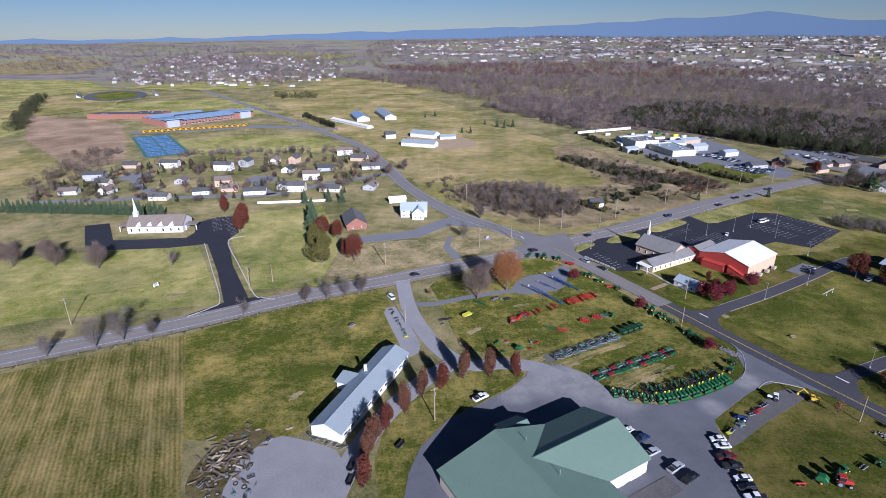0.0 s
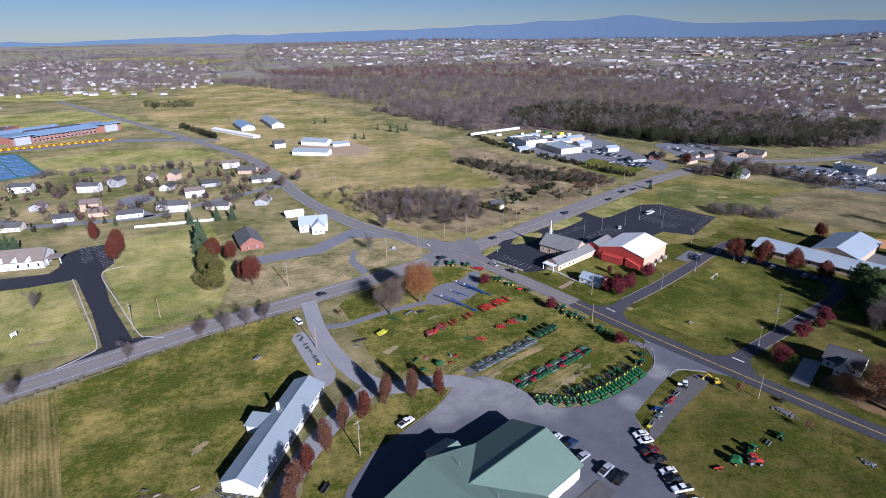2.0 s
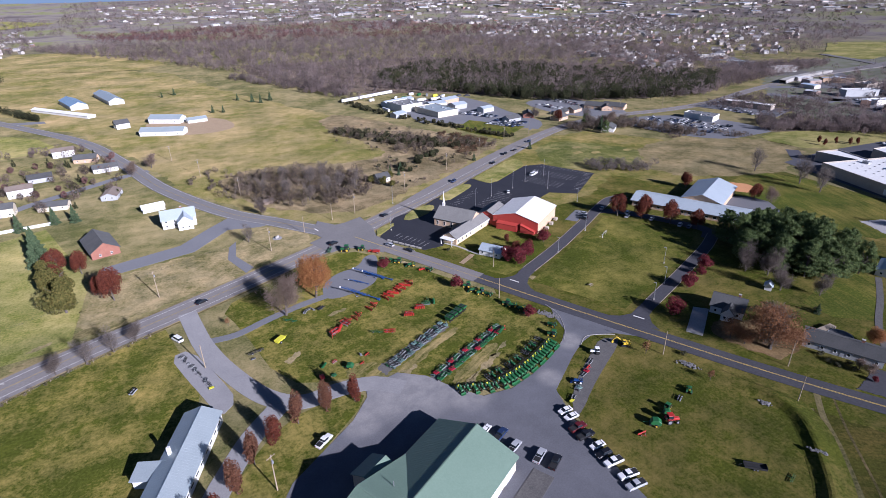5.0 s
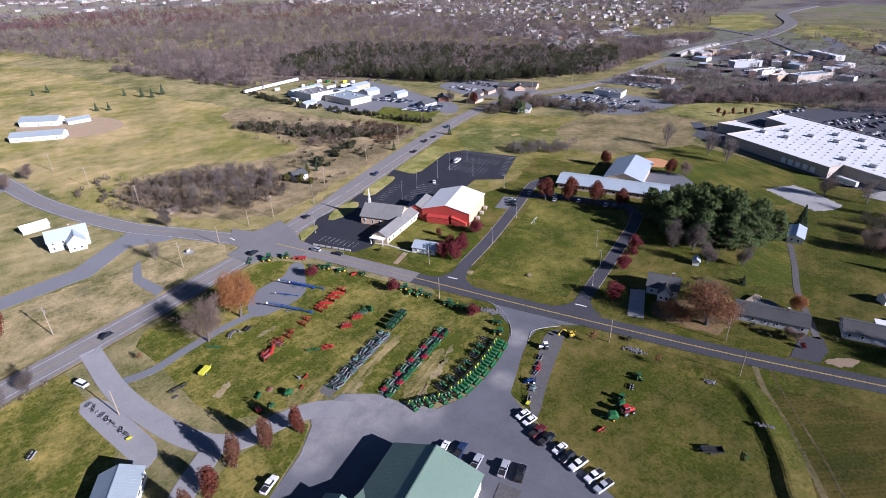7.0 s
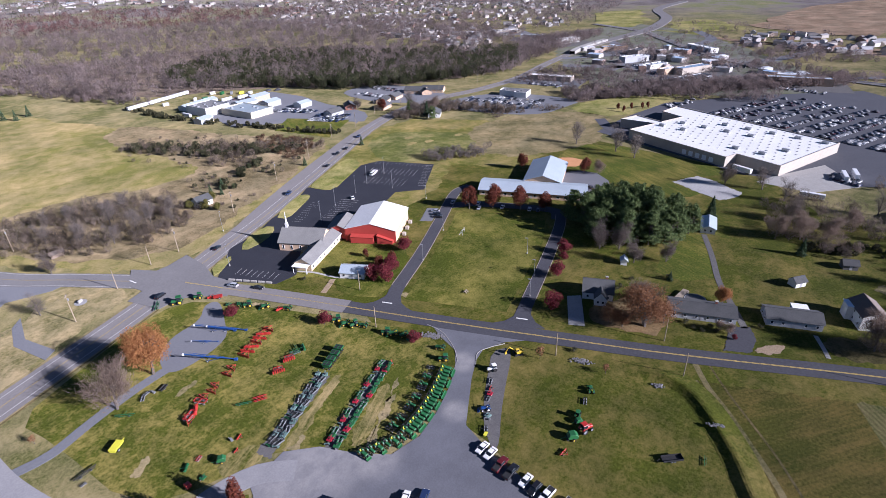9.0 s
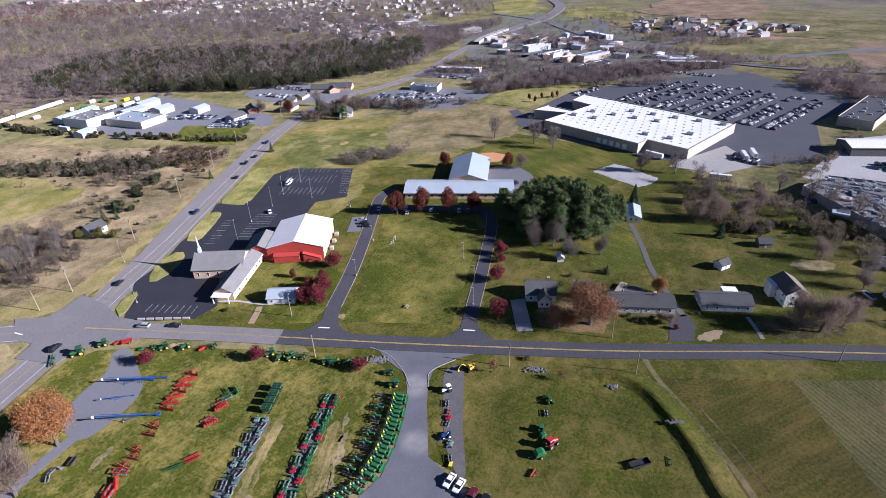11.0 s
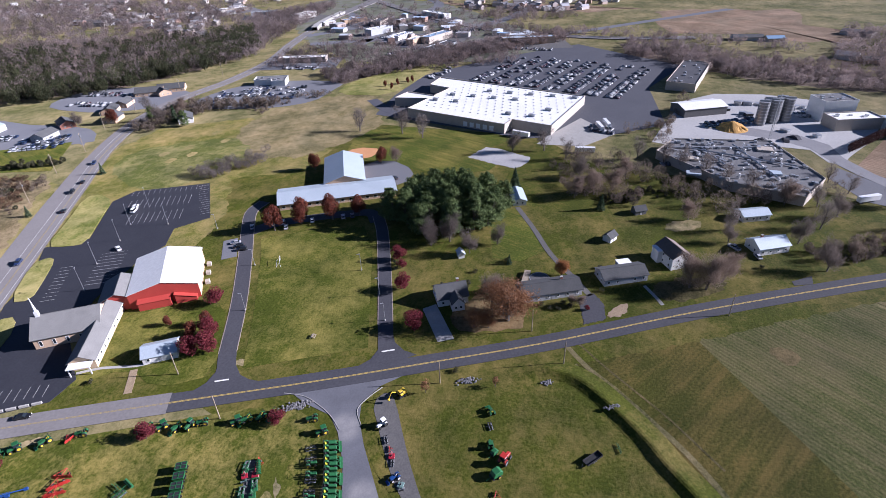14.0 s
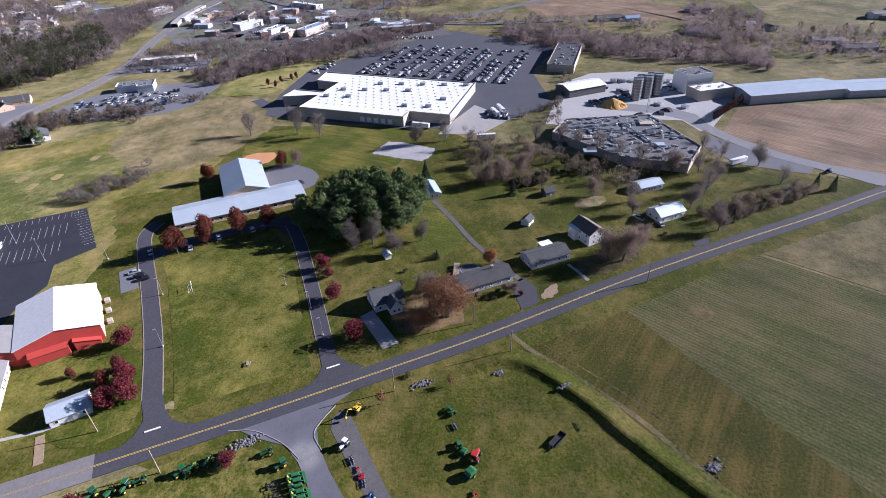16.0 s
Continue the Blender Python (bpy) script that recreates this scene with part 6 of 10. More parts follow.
# ---- woods and thickets: uncountable, one object each ----
def wood(name, label, mat, spots, seed, per=46, height=12.0, rx=4.0, leaf=2.0, width=0.7, cone=False, lean=True):
    """Many trees in one mesh. spots: (n, 3) of x, y and a size factor."""
    rng = np.random.default_rng(seed)
    n = len(spots)
    d = rng.normal(size=(n, per, 3))
    d /= np.linalg.norm(d, axis=2, keepdims=True)
    r = rng.uniform(0.35, 1.0, (n, per, 1)) ** 0.4
    size = spots[:, 2][:, None, None]
    if cone:
        h = rng.uniform(0.02, 1, (n, per)) ** 1.2
        a = rng.uniform(0, 2 * np.pi, (n, per))
        rr = rx * (1 - h) * rng.uniform(0.6, 1.05, (n, per)) + 0.1
        p = np.stack([rr * np.cos(a), rr * np.sin(a), h * height], 2) * size
    else:
        p = d * r * np.array([rx, rx, height * 0.42])
        p[:, :, 2] += height * 0.56
        p *= size
    h0 = np.array([ground_h(x, y) for x, y in spots[:, :2]])
    p[:, :, 0] += spots[:, 0][:, None]
    p[:, :, 1] += spots[:, 1][:, None]
    p[:, :, 2] += h0[:, None]
    up = None
    if lean and not cone:
        up = np.concatenate([d[:, :, :2] * 0.6, 0.9 * np.ones((n, per, 1))], 2).reshape(-1, 3)
    if cone or not lean:
        v, f = shards(rng, p.reshape(-1, 3), leaf, width, up)
    elif leaf >= 1.6:
        v, f = shards(rng, p.reshape(-1, 3), leaf * 0.95, width * 0.62, up)
    else:
        v, f = shards(rng, p.reshape(-1, 3), leaf, width, up)
    # a short trunk for each tree
    tw = 0.16 * spots[:, 2]
    base = np.stack([spots[:, 0], spots[:, 1], h0], 1)
    top = base + np.stack([0 * tw, 0 * tw, height * 0.6 * spots[:, 2]], 1)
    ox = np.stack([tw, 0 * tw, 0 * tw], 1)
    oy = np.stack([0 * tw, tw, 0 * tw], 1)
    tv = np.concatenate([np.stack([base - ox, base + ox, top + ox * 0.3, top - ox * 0.3], 1), np.stack([base - oy, base + oy, top + oy * 0.3, top - oy * 0.3], 1)]).reshape(-1, 3)
    tf = np.arange(len(tv)).reshape(-1, 4)
    ob = new(name, mesh_of(name, np.concatenate([v, tv]), np.concatenate([f, tf + len(v)]), mat))
    return tagged(ob, label, "trees", "", "stuff")


def scatter(rng, n, outline, lo=0.7, hi=1.2):
    """Random places inside an outline, with a size factor."""
    o = np.array(outline, float)
    out = []
    while len(out) < n:
        p = rng.uniform(o.min(0), o.max(0), (n * 2, 2))
        inside = np.zeros(len(p), bool)
        for (ax, ay), (bx, by) in zip(o, np.roll(o, -1, 0)):
            c = ((ay > p[:, 1]) != (by > p[:, 1])) & (p[:, 0] < (bx - ax) * (p[:, 1] - ay) / (by - ay + 1e-9) + ax)
            inside ^= c
        out += list(p[inside])
    p = np.array(out[:n])
    return np.column_stack([p, rng.uniform(lo, hi, n)])


for rim in ([(98, 935), (154, 724), (215, 676), (300, 628), (332, 584), (400, 515), (470, 490), (560, 490), (640, 530), (600, 760), (420, 1000), (100, 1060)], [(651, 92), (628, 34), (596, -15), (574, -83), (538, -116), (524, -138), (480, -122), (502, -96), (508, -45), (529, -5), (545, 25), (597, 92)], [(444, 330), (500, 284), (570, 236), (660, 154), (696, 172), (620, 248), (540, 306), (470, 356)]):
    flat("woodland_floor", rim, 0.06, M["wood_floor"], "brown leaf litter under bare woods", "woodland floor", ragged=8)
rng = np.random.default_rng(7)
wood("thicket", "bare grey thicket trees beside the highway", M["brush"], scatter(rng, 210, [(14, 378), (30, 345), (60, 328), (88, 336), (100, 352), (96, 386), (60, 410), (20, 408)], 0.3, 0.75), 31, 230, 13, 4.2, 1.5, 0.12)
wood("thicket", "low bare brush beside the highway bend", M["brush"], scatter(rng, 70, [(-14, 420), (4, 372), (26, 345), (40, 360), (30, 410), (10, 440)], 0.15, 0.4), 56, 130, 12, 4.5, 1.2, 0.12)
wood("thicket", "dark hedgerow brush across the scrub field", M["shrub"], scatter(rng, 90, [(112, 498), (150, 436), (196, 398), (206, 404), (170, 452), (132, 500), (114, 512)], 0.25, 0.45), 32, 150, 12, 5.0, 1.2, 0.5)
wood("thicket", "bare brush along the scrub field", M["brush"], scatter(rng, 80, [(104, 505), (150, 430), (212, 392), (222, 402), (160, 470), (120, 520)], 0.3, 0.5), 33, 200, 12, 5.0, 1.2, 0.14)
wood("hedge", "dark hedge beside the works yard", M["shrub"], scatter(rng, 130, [(158, 650), (172, 560), (198, 498), (222, 448), (240, 414), (246, 418), (206, 508), (180, 575), (168, 650)], 0.2, 0.34), 34, 120, 12, 5.0, 1.2, 0.6)
wood("thicket", "bare grey brush above the parking lot", M["twig_grey"], scatter(rng, 60, [(240, 312), (252, 300), (276, 286), (290, 300), (262, 318), (246, 330)], 0.35, 0.55), 35, 220, 12, 4.2, 1.3, 0.12)
wood("thicket", "bare roadside trees near the farm lane", M["brush"], scatter(rng, 70, [(230, 8), (240, -16), (262, -54), (272, -50), (252, -12), (238, 14)], 0.3, 0.55), 36, 220, 12, 4.2, 1.3, 0.13)
wood("thicket", "bare boundary trees below the plant", M["brush"], scatter(rng, 85, [(262, 44), (290, 0), (306, -22), (296, 20), (300, 60), (330, 92), (338, 110), (310, 120), (286, 70)], 0.45, 0.8), 37, 220, 12, 4.2, 1.4, 0.13)
wood("hedge", "maroon clipped evergreens along the plant", M["maroon"], np.array([(362 + i * 2.6, -38 - i * 2.2, 0.8) for i in range(14)]), 38, 420, 9, 2.2, 0.7, 0.4)
wood("woodland", "dark cedar woods behind the works", M["far_green"], scatter(rng, 1150, [(236, 690), (300, 632), (318, 592), (348, 545), (400, 510), (470, 482), (530, 476), (610, 510), (660, 580), (560, 660), (480, 800), (380, 900), (260, 820)], 0.45, 1.05), 39, 120, 13, 4.0, 2.0, 1.0)
wood("woodland", "cedars at the edge of the woods", M["far_green"], scatter(rng, 330, [(300, 626), (318, 588), (348, 542), (400, 505), (470, 478), (560, 482), (660, 560), (560, 540), (470, 520), (400, 560), (340, 620)], 0.7, 1.2), 59, 170, 13, 4.2, 1.8, 0.9)
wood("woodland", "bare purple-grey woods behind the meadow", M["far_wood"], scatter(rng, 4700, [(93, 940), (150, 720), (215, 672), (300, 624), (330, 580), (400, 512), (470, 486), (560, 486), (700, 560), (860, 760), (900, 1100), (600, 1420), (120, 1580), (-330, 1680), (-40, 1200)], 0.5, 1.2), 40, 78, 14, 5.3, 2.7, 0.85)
wood("woodland", "russet oak woods on the rise", M["far_red"], scatter(rng, 1300, [(-160, 1750), (100, 1560), (600, 1360), (1000, 1500), (700, 1900), (100, 2050), (-240, 2000)], 0.8, 1.2), 41, 44, 15, 6.5, 4.0, 1.2)
wood("woodland", "bare woods between the houses and the highway", M["far_wood"], scatter(rng, 700, [(470, 500), (600, 520), (760, 620), (900, 560), (860, 540), (700, 512), (600, 490), (500, 460)], 0.6, 1.0), 42, 60, 13, 5.0, 2.6, 0.7)
wood("tree_line", "bare trees along the meadow edges", M["far_wood"], scatter(rng, 140, [(60, 900), (110, 800), (150, 690), (176, 640), (190, 660), (170, 720), (120, 850), (80, 940)], 0.4, 0.8), 43, 90, 12, 4.5, 2.2, 0.6)
wood("tree_line", "bare brush below the used-car lot", M["brush"], scatter(rng, 190, [(300, 404), (352, 392), (372, 350), (384, 344), (382, 372), (366, 420), (330, 428), (300, 420)], 0.35, 0.65), 44, 150, 12, 4.5, 1.8, 0.3)
wood("tree_line", "bare trees behind the superstore", M["far_wood"], scatter(rng, 500, [(440, 330), (500, 280), (570, 232), (660, 150), (700, 170), (620, 250), (540, 310), (470, 360)], 0.5, 0.85), 45, 130, 12, 4.5, 2.0, 0.5)
wood("tree_line", "bare trees beyond the strip mall", M["far_wood"], scatter(rng, 520, [(663, 92), (634, 33), (600, -16), (578, -84), (542, -117), (531, -141), (474, -120), (498, -95), (505, -44), (525, -5), (541, 26), (592, 92)], 0.5, 0.9), 46, 130, 12, 4.6, 2.0, 0.5)
wood("garden_trees", "leafless garden trees among the village houses", M["garden_wood"], scatter(rng, 150, [(-320, 380), (-300, 500), (-150, 520), (-60, 540), (-50, 400), (-160, 372)], 0.35, 0.75), 47, 190, 12, 4.5, 1.5, 0.22)
wood("garden_trees", "russet garden trees among the village houses", M["far_red"], scatter(rng, 45, [(-320, 380), (-300, 500), (-150, 520), (-60, 540), (-50, 400), (-160, 372)], 0.3, 0.5), 48, 160, 12, 4.2, 1.0, 0.6)
wood("garden_trees", "dark evergreens among the village houses", M["far_green"], scatter(rng, 60, [(-320, 380), (-300, 500), (-150, 520), (-60, 540), (-50, 400), (-160, 372)], 0.35, 0.6), 49, 120, 11, 3.2, 1.2, 0.6, cone=True)
wood("tree_line", "bare trees along the practice field", M["far_wood"], scatter(rng, 70, [(-262, 548), (-150, 556), (-90, 560), (-60, 545), (-150, 536), (-260, 530)], 0.4, 0.7), 50, 110, 12, 4.5, 1.6, 0.5)
wood("tree_line", "dark wind-break trees in the western fields", M["far_green"], scatter(rng, 130, [(-549, 686), (-786, 1082), (-766, 1090), (-530, 692)], 0.8, 1.15), 51, 110, 13, 4.5, 1.8, 0.8)
wood("tree_line", "dark evergreen grove by the highway", M["far_green"], scatter(rng, 36, [(-300, 1030), (-230, 1030), (-240, 1075), (-320, 1080)], 0.7, 1.1), 57, 110, 13, 4.5, 1.8, 0.8)
wood("hedge", "dark evergreen hedge beside the highway", M["far_green"], scatter(rng, 60, [(-204, 800), (-138, 695), (-130, 700), (-194, 806)], 0.45, 0.6), 58, 110, 12, 4.0, 1.6, 0.8)
wood("thicket", "dark brambles on the western slope", M["brush"], scatter(rng, 110, [(-300, 380), (-330, 420), (-380, 560), (-330, 560), (-300, 470)], 0.4, 0.75), 52, 150, 12, 4.5, 1.6, 0.3)

# ---- machines, cars, poles ----
M.update({
    "tyre": surf("tyre_rubber", (0.018, 0.018, 0.018), (0.035, 0.034, 0.033), 0.9, 1.0, 10.0),
    "m_green": surf("green_machine_paint", (0.013, 0.085, 0.028), (0.022, 0.128, 0.04), 0.5, 0.8, 6.0, 0, 0, 0.12, 0.5),
    "m_teal": surf("weathered_green_steel", (0.07, 0.125, 0.115), (0.15, 0.22, 0.2), 0.5, 0.8, 6.0, 0, 0, 0.35, 0.5),
    "m_red": surf("red_machine_paint", (0.33, 0.02, 0.016), (0.45, 0.04, 0.03), 0.4, 0.8, 6.0, 0, 0, 0.12, 0.5),
    "m_crimson": surf("crimson_machine_paint", (0.24, 0.01, 0.022), (0.33, 0.02, 0.036), 0.4, 0.8, 6.0, 0, 0, 0.12, 0.5),
    "m_blue": surf("blue_machine_paint", (0.012, 0.045, 0.16), (0.022, 0.075, 0.24), 0.4, 0.8, 6.0, 0, 0, 0.12, 0.5),
    "m_yellow": surf("yellow_machine_paint", (0.55, 0.36, 0.02), (0.68, 0.47, 0.04), 0.4, 0.8, 6.0, 0, 0, 0.08, 0.5),
    "m_lemon": surf("lemon_machine_paint", (0.55, 0.52, 0.03), (0.65, 0.62, 0.06), 0.4, 0.8, 6.0, 0, 0, 0.08, 0.5),
    "m_black": surf("black_machine_paint", (0.02, 0.02, 0.021), (0.035, 0.035, 0.036), 0.5, 0.8, 6.0),
    "m_grey": surf("bare_steel", (0.2, 0.21, 0.22), (0.33, 0.34, 0.35), 0.5, 0.8, 6.0, 0.3),
    "bale": surf("weathered_timber", (0.26, 0.21, 0.15), (0.45, 0.38, 0.29), 0.9, 0.8, 6.0, 0, 0.2, 0.2),
    "lamp": surf("lamp_glass", (0.6, 0.6, 0.58), (0.7, 0.7, 0.68), 0.2, 1.0, 8.0),
    "tail": surf("red_lens", (0.3, 0.02, 0.02), (0.36, 0.03, 0.03), 0.25, 1.0, 8.0),
    "rock": surf("grey_riprap", (0.13, 0.126, 0.125), (0.27, 0.26, 0.255), 0.95, 0.8, 5.0, 0, 0, 0.25),
})
for c_name, c_rgb in (("white", (0.75, 0.75, 0.74)), ("black", (0.012, 0.012, 0.014)), ("silver", (0.38, 0.39, 0.41)), ("maroon", (0.1, 0.012, 0.014)), ("navy", (0.02, 0.035, 0.09)), ("tan", (0.32, 0.27, 0.2)), ("school_yellow", (0.62, 0.34, 0.02))):
    p_m, p_nt, p_bs = blank("car_paint_" + c_name, 0.3, 0.0, 0.5)
    p_bs.inputs["Base Color"].default_value = (*c_rgb, 1)
    p_bs.inputs["Coat Weight"].default_value = 0.6
    M["car_" + c_name] = p_m

MODELS = {}
WHEELS = {}


def wheel(parent, x, y, r, w, rim, name="wheel", plain=False):
    """A tyre with its rim as a sub-part; the axle lies along local y."""
    key = (round(r, 2), round(w, 2), rim.name)
    if key not in WHEELS:
        bm = bmesh.new()
        n = 14
        prof = [(-w / 2, r * 0.62), (-w / 2, r * 0.92), (-w * 0.3, r), (w * 0.3, r), (w / 2, r * 0.92), (w / 2, r * 0.62)]
        rows = []
        for i in range(n):
            a = 2 * math.pi * i / n
            rows.append([bm.verts.new((q * math.cos(a), d, r + q * math.sin(a))) for d, q in prof])
        for i in range(n):
            A, B = rows[i], rows[(i + 1) % n]
            for k in range(len(prof) - 1):
                bm.faces.new((A[k], A[k + 1], B[k + 1], B[k]))
        bmesh.ops.recalc_face_normals(bm, faces=bm.faces[:])
        tyre = finish(bm, "tyre", M["tyre"])
        rimm = finish(tubes(((0, -w * 0.36, r), (0, w * 0.36, r), r * 0.63), n=14), "rim", rim)
        WHEELS[key] = (tyre, rimm)
    ob = part(name, WHEELS[key][0], None, parent, "", pose(x, y, 0))
    if not plain:
        part("rim", WHEELS[key][1], None, ob)
    return ob


def bevel_all(bm, off):
    bmesh.ops.bevel(bm, geom=bm.edges[:], offset=off, segments=1, affect="EDGES", profile=0.5)
    return bm


def car_model(key, kind, paint, label, light=False):
    """Sedan, suv, van or pickup, with its nose towards +x."""
    L, Wd = {"sedan": (4.7, 1.8), "suv": (4.8, 1.9), "pickup": (5.8, 2.0), "van": (5.3, 2.0)}[kind]
    name = {"sedan": "car", "suv": "car", "pickup": "pickup_truck", "van": "van"}[kind]
    t = thing(name, frame_at(0, 0, 0, -500), label, {"pickup": "truck", "van": "van"}.get(kind, "car"))
    h = {"sedan": 0.92, "suv": 1.1, "pickup": 1.12, "van": 1.2}[kind]
    top = {"sedan": 1.45, "suv": 1.75, "pickup": 1.85, "van": 2.1}[kind]
    a, b, c, d = {"sedan": (-1.75, -1.05, 0.45, 1.25), "suv": (-2.25, -1.85, 0.5, 1.2), "pickup": (-0.85, -0.65, 0.75, 1.35), "van": (-2.5, -2.3, 1.0, 1.8)}[kind]
    body = bmesh.new()
    prism(body, [(-L / 2, 0.35), (L / 2 - 0.08, 0.35), (L / 2, 0.6), (L / 2 - 0.15, h * 0.82), (d, h), (a, h), (-L / 2 + 0.1, h * 0.98), (-L / 2, 0.7)], "y", -Wd / 2, Wd / 2)
    part("body", bevel_all(body, 0.06), paint, t)
    cab = bmesh.new()
    y0, y1 = Wd / 2 - 0.08, Wd / 2 - 0.26
    v = [cab.verts.new(p) for p in ((a, -y0, h - 0.04), (d, -y0, h - 0.04), (d, y0, h - 0.04), (a, y0, h - 0.04), (b, -y1, top - 0.1), (c, -y1, top - 0.1), (c, y1, top - 0.1), (b, y1, top - 0.1))]
    for q in ((0, 1, 5, 4), (1, 2, 6, 5), (2, 3, 7, 6), (3, 0, 4, 7), (4, 5, 6, 7)):
        cab.faces.new([v[i] for i in q])
    part("cab_glass", cab, M["glass"], t)
    part("roof", boxes((b - 0.03, c + 0.03, -y1 - 0.03, y1 + 0.03, top - 0.1, top), bevel=0.04), paint, t)
    if kind == "pickup":
        part("bed", boxes((-L / 2 + 0.18, a - 0.12, -Wd / 2 + 0.16, Wd / 2 - 0.16, h - 0.02, h + 0.012)), M["m_black"], t)
    for x in (-L * 0.3, L * 0.31):
        for s in (-1, 1):
            wheel(t, x, s * (Wd / 2 - 0.11), 0.36, 0.24, M["steel"], plain=light)
    if not light:
        for s in (-1, 1):
            part("headlight", boxes((L / 2 - 0.12, L / 2 - 0.02, s * 0.62 - 0.18, s * 0.62 + 0.18, 0.62, 0.78)), M["lamp"], t)
            part("tail_light", boxes((-L / 2 - 0.02, -L / 2 + 0.05, s * 0.7 - 0.12, s * 0.7 + 0.12, 0.66, 0.86)), M["tail"], t)
            part("mirror", boxes((d - 0.35, d - 0.2, s * (Wd / 2 + 0.02) - 0.1, s * (Wd / 2 + 0.02) + 0.1, h, h + 0.16)), paint, t)
    MODELS[key] = t


def put(key, x, y, turn=0.0, scale=1.0, label="", group="", z=0.1):
    ob = copy_thing(MODELS[key], frame_at(x, y, turn, z + ground_h(x, y)) @ Matrix.Diagonal((scale, scale, scale, 1)))
    return tagged(ob, label, "", group)


for c_name in ("white", "black", "silver", "maroon", "navy", "tan"):
    for kind in ("sedan", "suv", "pickup"):
        car_model(f"{kind}_{c_name}", kind, M["car_" + c_name], f"{c_name} parked {kind} on tarmac" if kind == "pickup" else f"{c_name} parked {kind} car on tarmac")
for c_name in ("white", "black", "silver", "navy", "tan"):
    for kind in ("sedan", "suv"):
        car_model(f"{kind}_{c_name}_far", kind, M["car_" + c_name], f"{c_name} {kind} car in a distant lot", True)
car_model("van_white", "van", M["car_white"], "white work van parked on gravel")


def tractor(key, paint, rim, label, cab=False, loader=False, s=1.0):
    t = thing("tractor", frame_at(0, 0, 0, -500), label, "tractor")
    bm = bmesh.new()
    prism(bm, [(0.0, 0.75), (1.75, 0.8), (1.85, 1.1), (1.7, 1.38), (0.0, 1.55)], "y", -0.36, 0.36)
    part("hood", bevel_all(bm, 0.05), paint, t)
    part("chassis", boxes((-1.0, 1.6, -0.28, 0.28, 0.5, 0.8)), M["m_black"], t)
    part("seat", boxes((-0.85, -0.35, -0.26, 0.26, 1.15, 1.3), (-0.95, -0.8, -0.26, 0.26, 1.3, 1.75), bevel=0.04), M["m_lemon"] if loader and paint is M["m_green"] else M["m_black"], t)
    for sd in (-1, 1):
        bm = bmesh.new()
        prism(bm, [(-1.45, 0.95), (-1.2, 1.45), (-0.5, 1.5), (-0.1, 1.1), (-0.25, 1.05), (-0.55, 1.38), (-1.1, 1.34), (-1.35, 0.95)], "y", sd * 0.42, sd * 0.88)
        part("fender", bm, paint, t)
        wheel(t, -0.75, sd * 0.8, 0.72, 0.42, rim, "rear_wheel")
        wheel(t, 1.25, sd * 0.68, 0.46, 0.28, rim, "front_wheel")
    if cab:
        part("cab_glass", boxes((-1.1, 0.1, -0.62, 0.62, 1.4, 2.35)), M["glass"], t)
        part("cab_roof", boxes((-1.25, 0.25, -0.72, 0.72, 2.35, 2.55), bevel=0.06), paint, t)
    else:
        part("roll_bar", tubes(((-1.15, -0.5, 1.0), (-1.15, -0.5, 2.35), 0.05), ((-1.15, 0.5, 1.0), (-1.15, 0.5, 2.35), 0.05), ((-1.15, -0.5, 2.33), (-1.15, 0.5, 2.33), 0.05), n=6), M["m_black"], t)
        part("steering_wheel", tubes(((-0.05, 0, 1.5), (-0.2, 0, 1.72), 0.03), ((-0.2, 0, 1.7), (-0.22, 0, 1.73), 0.2), n=8), M["m_black"], t)
    if loader:
        for sd in (-1, 1):
            part("loader_arm", tubes(((-0.1, sd * 0.45, 1.5), (1.6, sd * 0.5, 1.35), 0.07), ((1.6, sd * 0.5, 1.35), (2.5, sd * 0.5, 0.45), 0.07), n=6), paint, t)
        bm = bmesh.new()
        prism(bm, [(2.3, 0.15), (3.0, 0.12), (3.0, 0.2), (2.45, 0.28), (2.4, 0.75), (2.3, 0.75)], "y", -0.85, 0.85)
        part("bucket", bm, paint, t)
    MODELS[key] = t


tractor("tractor", M["m_green"], M["m_yellow"], "compact green tractor with yellow wheel rims", loader=True)
tractor("tractor_plain", M["m_green"], M["m_yellow"], "small green garden tractor with yellow rims")
tractor("tractor_cab", M["m_green"], M["m_yellow"], "green cab tractor with yellow wheel rims", cab=True)
tractor("tractor_red", M["m_red"], M["m_grey"], "red tractor parked on the display lawn", cab=True)
tractor("tractor_blue", M["m_blue"], M["trim"], "blue tractor parked on gravel", loader=True)
tractor("tractor_white", M["car_white"], M["m_black"], "small white utility vehicle on gravel", cab=True)


def tines(bm, x0, x1, n, y, z0, z1, r=0.03):
    for i in range(n):
        x = x0 + (x1 - x0) * i / max(1, n - 1)
        tube(bm, (x, y, z1), (x - 0.12, y - 0.15, z0), r, r * 0.7, n=4)


